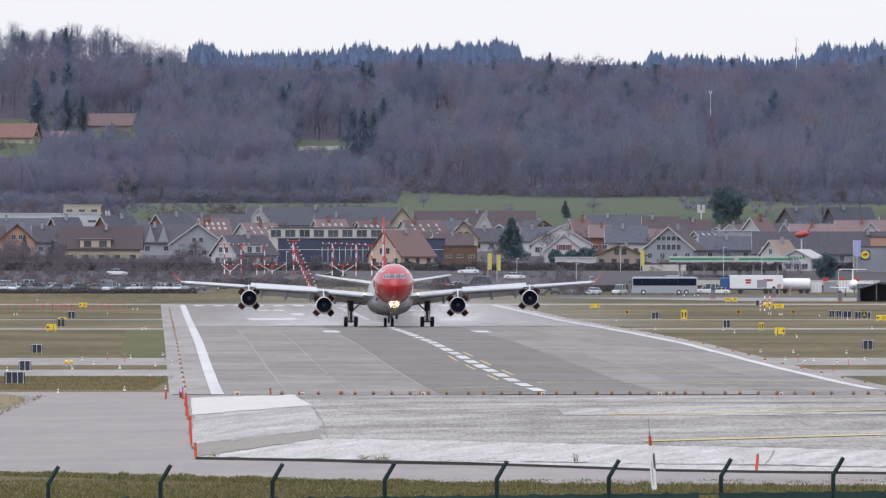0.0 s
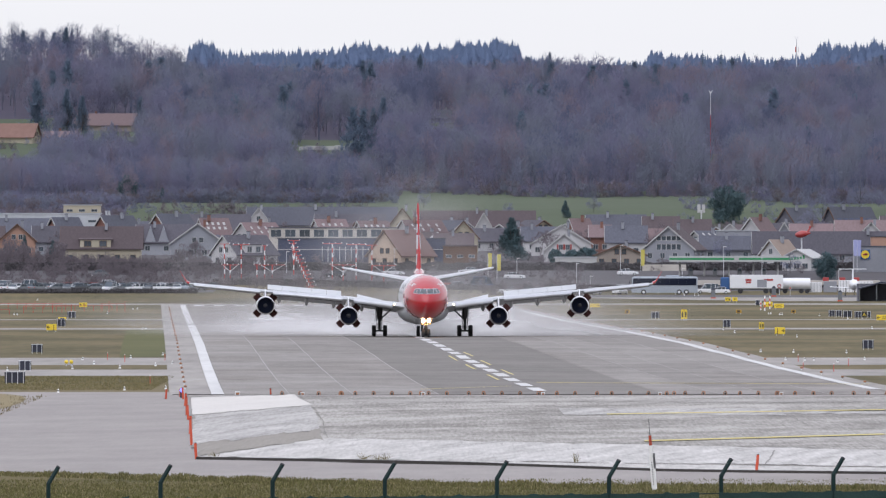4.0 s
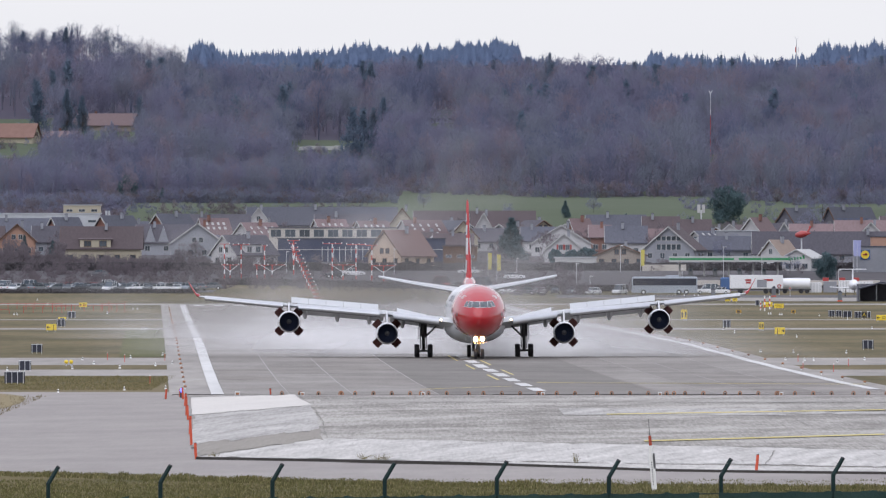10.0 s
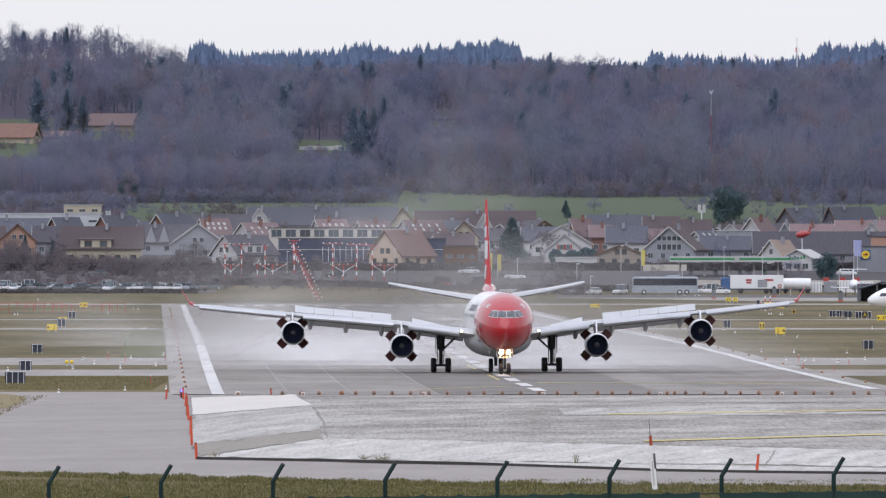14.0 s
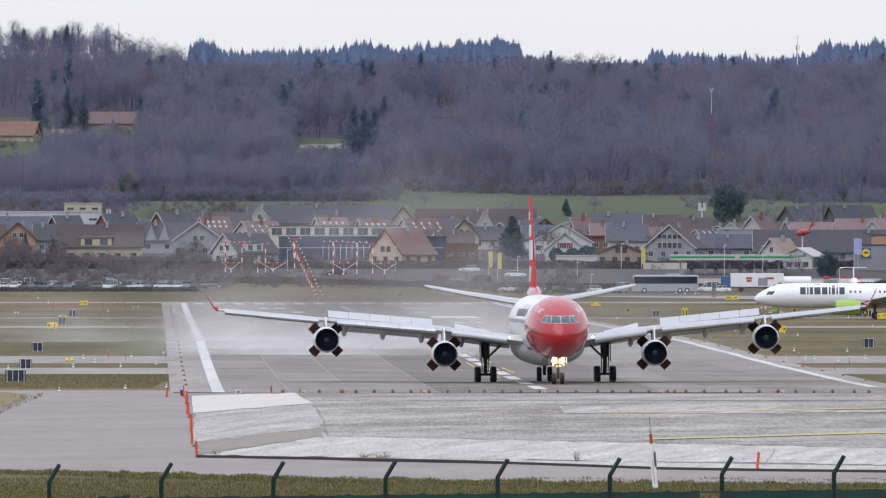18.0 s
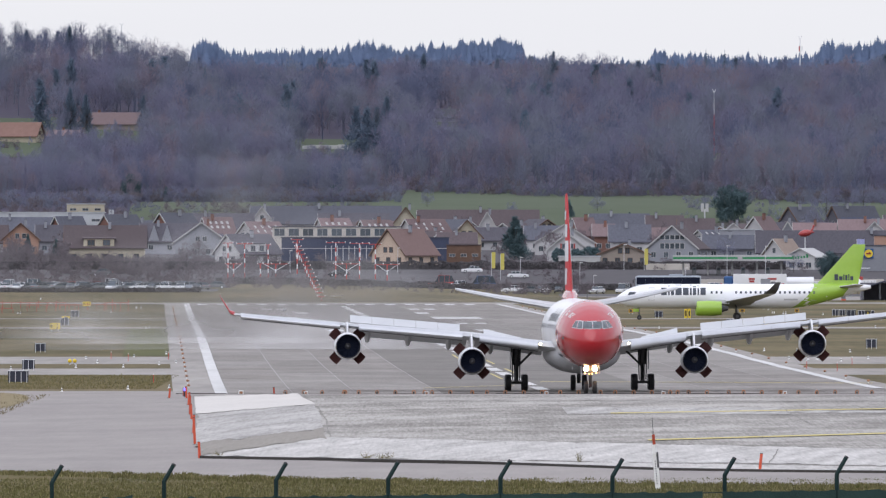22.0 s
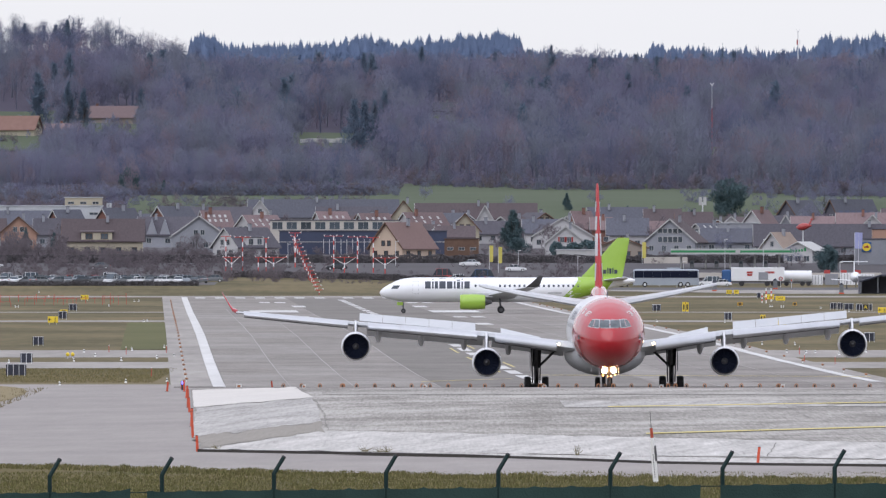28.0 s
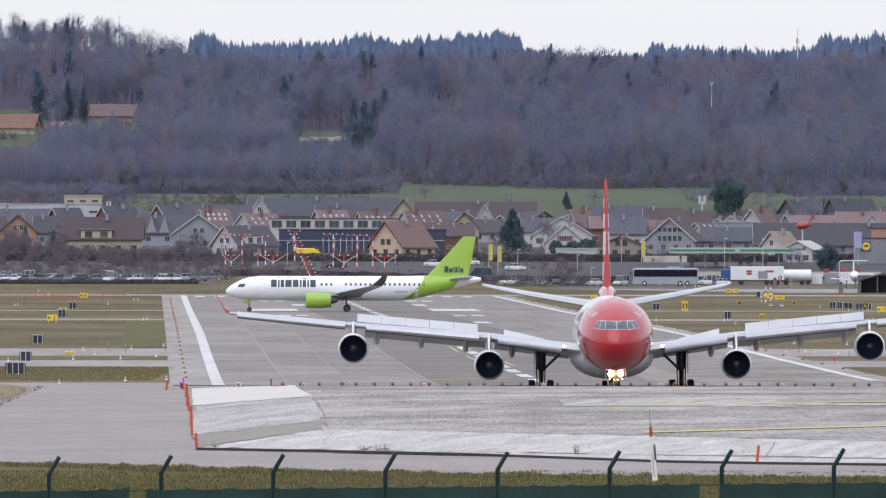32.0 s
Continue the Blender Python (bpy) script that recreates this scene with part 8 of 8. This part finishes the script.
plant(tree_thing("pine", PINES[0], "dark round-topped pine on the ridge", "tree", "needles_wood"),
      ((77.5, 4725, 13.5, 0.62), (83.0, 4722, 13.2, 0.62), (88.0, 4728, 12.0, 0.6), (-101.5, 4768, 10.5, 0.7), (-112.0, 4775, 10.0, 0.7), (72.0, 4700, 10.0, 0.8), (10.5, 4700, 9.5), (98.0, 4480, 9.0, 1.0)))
plant(tree_thing("bare_tree", GROVE, "spreading leafless tree in the town", "tree", "wood_b"),
      ((16.0, 3905, 8.6, 1.1), (38.0, 3990, 4.5, 1.2, 30), (-5.0, 4010, 5.0, 1.0, 70), (64.5, 3500, 5.5, 1.3, 20), (60.0, 3420, 5.0, 1.2, 80), (71.0, 3240, 4.5, 1.3, 50), (88.5, 3800, 9.0, 1.2, 40), (95.0, 3960, 8.5, 1.2), (105, 3990, 8, 1.2, 50), (115, 3990, 8, 1.3, 10), (-57.0, 4085, 4.5, 1.6, 10), (-48, 4120, 4.0, 1.5, 40)))
plant(tree_thing("bare_tree", TOWN_TREE[0], "leafless brown tree beside the road", "tree", "twig_brown"),
      [(-104 + k * 2.4 + rt.uniform(-1, 1), rt.uniform(3262, 3300), rt.uniform(4.2, 6.6) * (1.0 if k < 11 or k in (20, 21) else 0.62), rt.uniform(0.8, 1.2), rt.uniform(0, 360)) for k in range(30)])
plant(tree_thing("bare_tree", TOWN_TREE[1], "leafless russet tree among the houses", "tree", "twig_brown"),
      [(rt.uniform(-100, 105), rt.uniform(3440, 3860), rt.uniform(3.5, 6.0), rt.uniform(0.9, 1.3), rt.uniform(0, 360)) for k in range(48)])
plant(tree_thing("bare_tree", BARE[3], "pale slender leafless tree on the ridge", "tree", "wood_b"),
      [(-143 + k * 3.1 + rt.uniform(-1, 1), 4785 + rt.uniform(0, 20), rt.uniform(7.5, 9.5), 1.2, rt.uniform(0, 360)) for k in range(20)] + [(24.5, 4800, 6.5, 1.5), (57, 4800, 6.0, 1.5), (-82.5, 4780, 10.0, 1.5)])
plant(tree_thing("leafy_tree", PINES[2], "small tree in fresh green leaf", "tree", "leaf_fresh"),
      ((-5.8, 4560, 5.5, 1.2), (66.0, 4650, 5.0, 1.2), (112, 4600, 5.0, 1.3), (24.0, 4560, 4.5, 1.3), (-64, 4430, 3.5, 1.4)))


def topiary(x, y, r):
    t = thing("bush", pose(x, y, ground_z(x, y)), "dark clipped round bush before a house", "bush", "round bushes")
    rng = random.Random(int(x * 7))
    v, f = [], []
    for _ in range(900):
        d = Vector((rng.gauss(0, 1), rng.gauss(0, 1), rng.gauss(0, 1))).normalized()
        p = Vector((d.x * r, d.y * r, r + d.z * r * 1.05)) * rng.uniform(0.9, 1.04)
        i = len(v)
        for k in range(3):
            v.append(tuple(p + Vector((rng.gauss(0, 1), rng.gauss(0, 1), rng.gauss(0, 1))) * 0.2))
        f.append((i, i + 1, i + 2))
    joined("crown", v, f, "needles", t)
    bm = bmesh.new()
    rod(bm, (0, 0, -0.1), (0, 0, r), 0.09, n=6)
    part("trunk", bm, "bark_dark", t)


for x, r in ((24.0, 1.35), (27.6, 1.3), (30.4, 1.5), (31.6, 1.4)):
    topiary(x, 3388, r)
# thickets: undergrowth at the wood's foot and below the town
th = []


def scrub(n, x0, x1, y0, y1, h0, h1, mats, wd=1.3):
    for _ in range(n):
        x, y = rt.uniform(x0, x1), rt.uniform(y0, y1)
        low = 0.4 if -21 < x < 7 and 3080 < y < 3300 else 1.0
        th.append((x, y, ground_z(x, y), rt.uniform(h0, h1) * low, wd, rt.randrange(4), rt.choice(mats)))


for _ in range(640):
    x = rt.uniform(-150, 150)
    y = wood_front(x) + rt.uniform(-5, 34)
    th.append((x, y, ground_z(x, y) - 0.2, rt.uniform(2.0, 5.0), 1.3, rt.randrange(4), rt.choice((0, 4, 2, 3))))
scrub(260, -150, -80, 3990, 4075, 2.0, 4.6, (0, 1, 3, 4), 1.4)
scrub(360, -84, -19, 4074, 4110, 1.8, 4.4, (0, 1, 3, 4), 1.3)
scrub(60, -84, -19, 3975, 4010, 0.8, 2.2, (1, 3, 4), 1.3)
scrub(60, -90, -22, 3985, 4020, 0.8, 2.0, (0, 1, 3, 4), 1.3)
scrub(420, -115, 30, 3090, 3235, 1.3, 2.8, (4,), 1.3)
scrub(130, 88, 150, 4050, 4100, 2.0, 4.6, (0, 1, 3, 4), 1.3)
scrub(60, -25, -12, 4070, 4222, 1.5, 4.0, (0, 1, 3, 4), 1.4)
scrub(34, -131, -88, 4418, 4468, 1.6, 3.6, (0, 1, 4), 1.0)
scrub(20, -118, -88, 4450, 4500, 3.0, 5.5, (0, 1, 4), 0.8)
scrub(24, -44, -18, 4370, 4420, 2.0, 3.6, (0, 1, 2), 1.0)
scrub(430, -108, -36, 3225, 3350, 1.4, 3.0, (4,), 1.2)
scrub(150, -36, 110, 3225, 3420, 1.0, 2.6, (4,), 1.2)
scrub(130, -115, -38, 3880, 3990, 2.0, 4.6, (4,), 1.3)
scrub(60, 60, 118, 3900, 4100, 1.8, 3.4, (0, 1, 3), 1.2)
scrub(60, -108, -79, 3304, 3350, 3.5, 6.5, (4,), 0.9)
scrub(70, -104, 108, 3430, 3860, 4.0, 7.0, (4,), 0.9)
scrub(160, -104, 108, 3430, 3880, 1.4, 3.4, (4,), 1.2)
forest("thicket", th, SHRUB, ("wood_a", "wood_b", "wood_c", "wood_d", "twig_brown"), "tangled leafless bushes along roads and the wood's edge")


# ---- spray thrown up behind the rolling airliner: puffs of fine mist ----
mist = material("mist", (0.59, 0.585, 0.59), (0.67, 0.665, 0.67), 1.0, spec=0.0)
soft_edge = mist.node_tree.nodes.new("ShaderNodeAttribute")
soft_edge.attribute_name = "mist_amount"
mist.node_tree.links.new(soft_edge.outputs["Fac"], mist.node_tree.nodes["Principled BSDF"].inputs["Alpha"])
M["mist"] = mist


def curtain(seed, half, top, thick, label):
    """A billowing veil of mist across the runway: thick near the ground, thin at its ragged rims."""
    w, h = 84, 30
    verts, dens, keep = [], [], []
    for j in range(h + 1):
        z = 4.2 * top * (j / h) ** 1.3
        for i in range(w + 1):
            x = half * 2.8 * (2 * i / w - 1)
            q = Vector((x * 0.05, z * 0.16, seed * 7.3))
            n = noise.fractal(q, 0.8, 2.0, 4) * 0.75 + noise.noise(q * 0.35) * 0.8
            d = thick * math.exp(-0.5 * (x / half) ** 2 - (z / top) ** 1.2 * math.exp(-0.7 * n)) * max(0.0, 1.0 + 0.9 * n)
            d = max(0.0, d - 0.03)
            d *= min(1.0, 6 * (1 - abs(2 * i / w - 1)), 5 * (1 - j / h))
            verts.append((x, 9 * noise.noise(Vector((x * 0.06, z * 0.12, seed + 40.5))), z - 0.1))
            dens.append(d)
    for j in range(h):
        for i in range(w):
            a = j * (w + 1) + i
            f = (a, a + 1, a + w + 2, a + w + 1)
            if max(dens[k] for k in f) > 0.002:
                keep.append(f)
    ob = joined("spray", verts, keep, "mist")
    ob.data.polygons.foreach_set("use_smooth", [True] * len(ob.data.polygons))
    ob.data.attributes.new("mist_amount", "FLOAT", "POINT").data.foreach_set("value", dens)
    return tagged(ob, label, kind="stuff")


# distance behind the nose, spread, height, thickness
VEILS = [(back, side, curtain(k, half, top, thick, words)) for k, (back, side, half, top, thick, words) in enumerate((
    (40, 1, 18, 2.0, 0.70, "low white spray behind the wheels"),
    (74, 2, 18, 3.9, 0.50, "white spray behind the engines"),
    (125, 0, 16, 5.8, 0.76, "thin mist drifting over the runway"),
    (200, -2, 17, 7.2, 0.70, "thin mist drifting over the runway"),
    (300, -5, 19, 7.6, 0.60, "faint mist hanging behind the airliner")))]


# ---- what moves ----
# time, x of the nose, y of the nose, heading, pitch: the nose comes down in the first seconds
ROLL = ((0, -6.59, 2187.5, 1.75, -2.65), (1, -5.28, 2128, 1.1, -1.95), (2, -4.16, 2068.5, 0.75, -1.15), (3, -3.07, 2009.7, 0.98, -0.3), (3.7, -2.3, 1969.5, 1.1, 0.0), (6, 0.01, 1841.2, 1.38, 0),
        (8, 2.15, 1743.2, 1.25, 0), (9, 3.08, 1697.3, 1.25, 0), (10, 3.9, 1652.6, 1.1, 0), (11, 4.42, 1609.8, 0.58, 0), (12, 4.72, 1569.6, 0.26, 0), (13, 5.14, 1531.9, 0.7, 0),
        (14, 6.02, 1496.4, 1.64, 0), (14.5, 6.59, 1479.4, 2.05, 0), (16.5, 9.12, 1422, 2.8, 0), (18, 10.31, 1386.4, 2.19, 0), (19, 10.89, 1364.7, 1.86, 0), (20, 11.38, 1344.7, 1.61, 0),
        (21, 11.75, 1326.4, 1.52, 0), (22, 12.15, 1309.5, 1.58, 0), (23, 12.53, 1293.2, 1.64, 0), (24, 12.82, 1277.8, 1.51, 0), (25, 12.98, 1263, 1.31, 0), (25.5, 13.01, 1255.8, 1.2, 0),
        (27.5, 12.86, 1229.8, 0.42, 0), (29, 12.83, 1212.1, 0.27, 0), (30.5, 12.9, 1194.2, 0.27, 0), (32, 12.88, 1176.2, 0.16, 0))
TAXI = ((0, 93.0), (6, 80.0), (10, 72.5), (14, 64.3), (17, 52.0), (19, 42.0), (21, 31.3), (25, 7.9), (27.5, -6.9), (32, -33.1))


def rolling(t, x, y, a, p):
    """The airliner's stand: its wheels on the runway, turned about the main gear."""
    bank = -0.3 * interp(t, ((6, 0), (9, 1)))
    return pose(x, y, ground_z(x, y + 31) + 0.09, 0, 0, a) @ pose(0, 32, 0, p) @ pose(0, 0, 0, 0, bank) @ pose(0, -32, 0)


def motions():
    walk(red_jet, [(row[0], rolling(*row)) for row in ROLL])
    walk(green_jet, [(t, pose(x, 2400, -0.14, 0, 0, -90)) for t, x in TAXI])
    # the spray follows, then falls behind and settles as the jet slows
    # and rises first, as the reversers blow
    for n, (far, side, veil) in enumerate(VEILS):
        rows = []
        for t, x, y, a, p in ROLL:
            z = ground_z(x, y + far)
            back = interp(t, ((13, 0), (17, 120), (19, 230), (25, 430), (32, 520)))
            sink = interp(t, ((13, 0), (15.5, -1.2), (18, -5), (20, -15), (25, -40), (32, -80)) if n < 2 else ((15, 0), (20, -0.8), (22, -2.4), (25, -8), (28, -40), (32, -80)))
            rise = (0, 0.02, 0.35, 1.05, 1.4)[n] * interp(t, ((0, -32), (1.5, -13), (3, -4), (5, 0)))
            drift = (0.3 + 0.26 * n) * interp(t, ((9, 0), (12, -2), (14.5, -3), (17, -5), (20, -13), (25, -38), (32, -90)))
            rows.append((t, pose(x - 0.018 * (back + far) + side + drift, y + back + far, z + sink + rise, 0, 0, 1.1)))
        walk(veil, rows)
    zr = ground_z(-30, 3292) + 0.05
    walk(van, [(0, pose(-850, 3292, zr)), (20, pose(-314, 3292, zr)), (30, pose(-75, 3292, zr)), (31, pose(-51.9, 3292, zr)), (32, pose(-28.2, 3292, zr))])
    # white cars on the town road: time and x at a known moment, speed
    for c, (t0, x0, v) in zip(PASSING, ((0, -66.4, 26), (2, -62, 26), (8, -68, 25), (30, -47, 22.5))):
        walk(c, [(t, pose(x0 + v * (t - t0), 3222, ground_z(x0, 3222) + 0.03, 0, 0, 180)) for t in (0, 8, 16, 24, 32)])
    for flap, hinge, axis in SPOILERS:
        at = Matrix.Translation(hinge)
        full = 40 if axis.length < 2 else 14
        walk(flap, [(t, at @ Matrix.Rotation(radians(-full * k), 4, axis.normalized()) @ at.inverted()) for t, k in ((0, 0.95), (0.5, 0.72), (1, 0.4), (1.6, 0.12), (2.2, 0), (32, 0))])
    for door, base in DOORS:
        up = base @ pose(0, 0, 0, -62)
        walk(door, [(0, up), (25.8, up), (27.1, base), (32, base)])


motions()
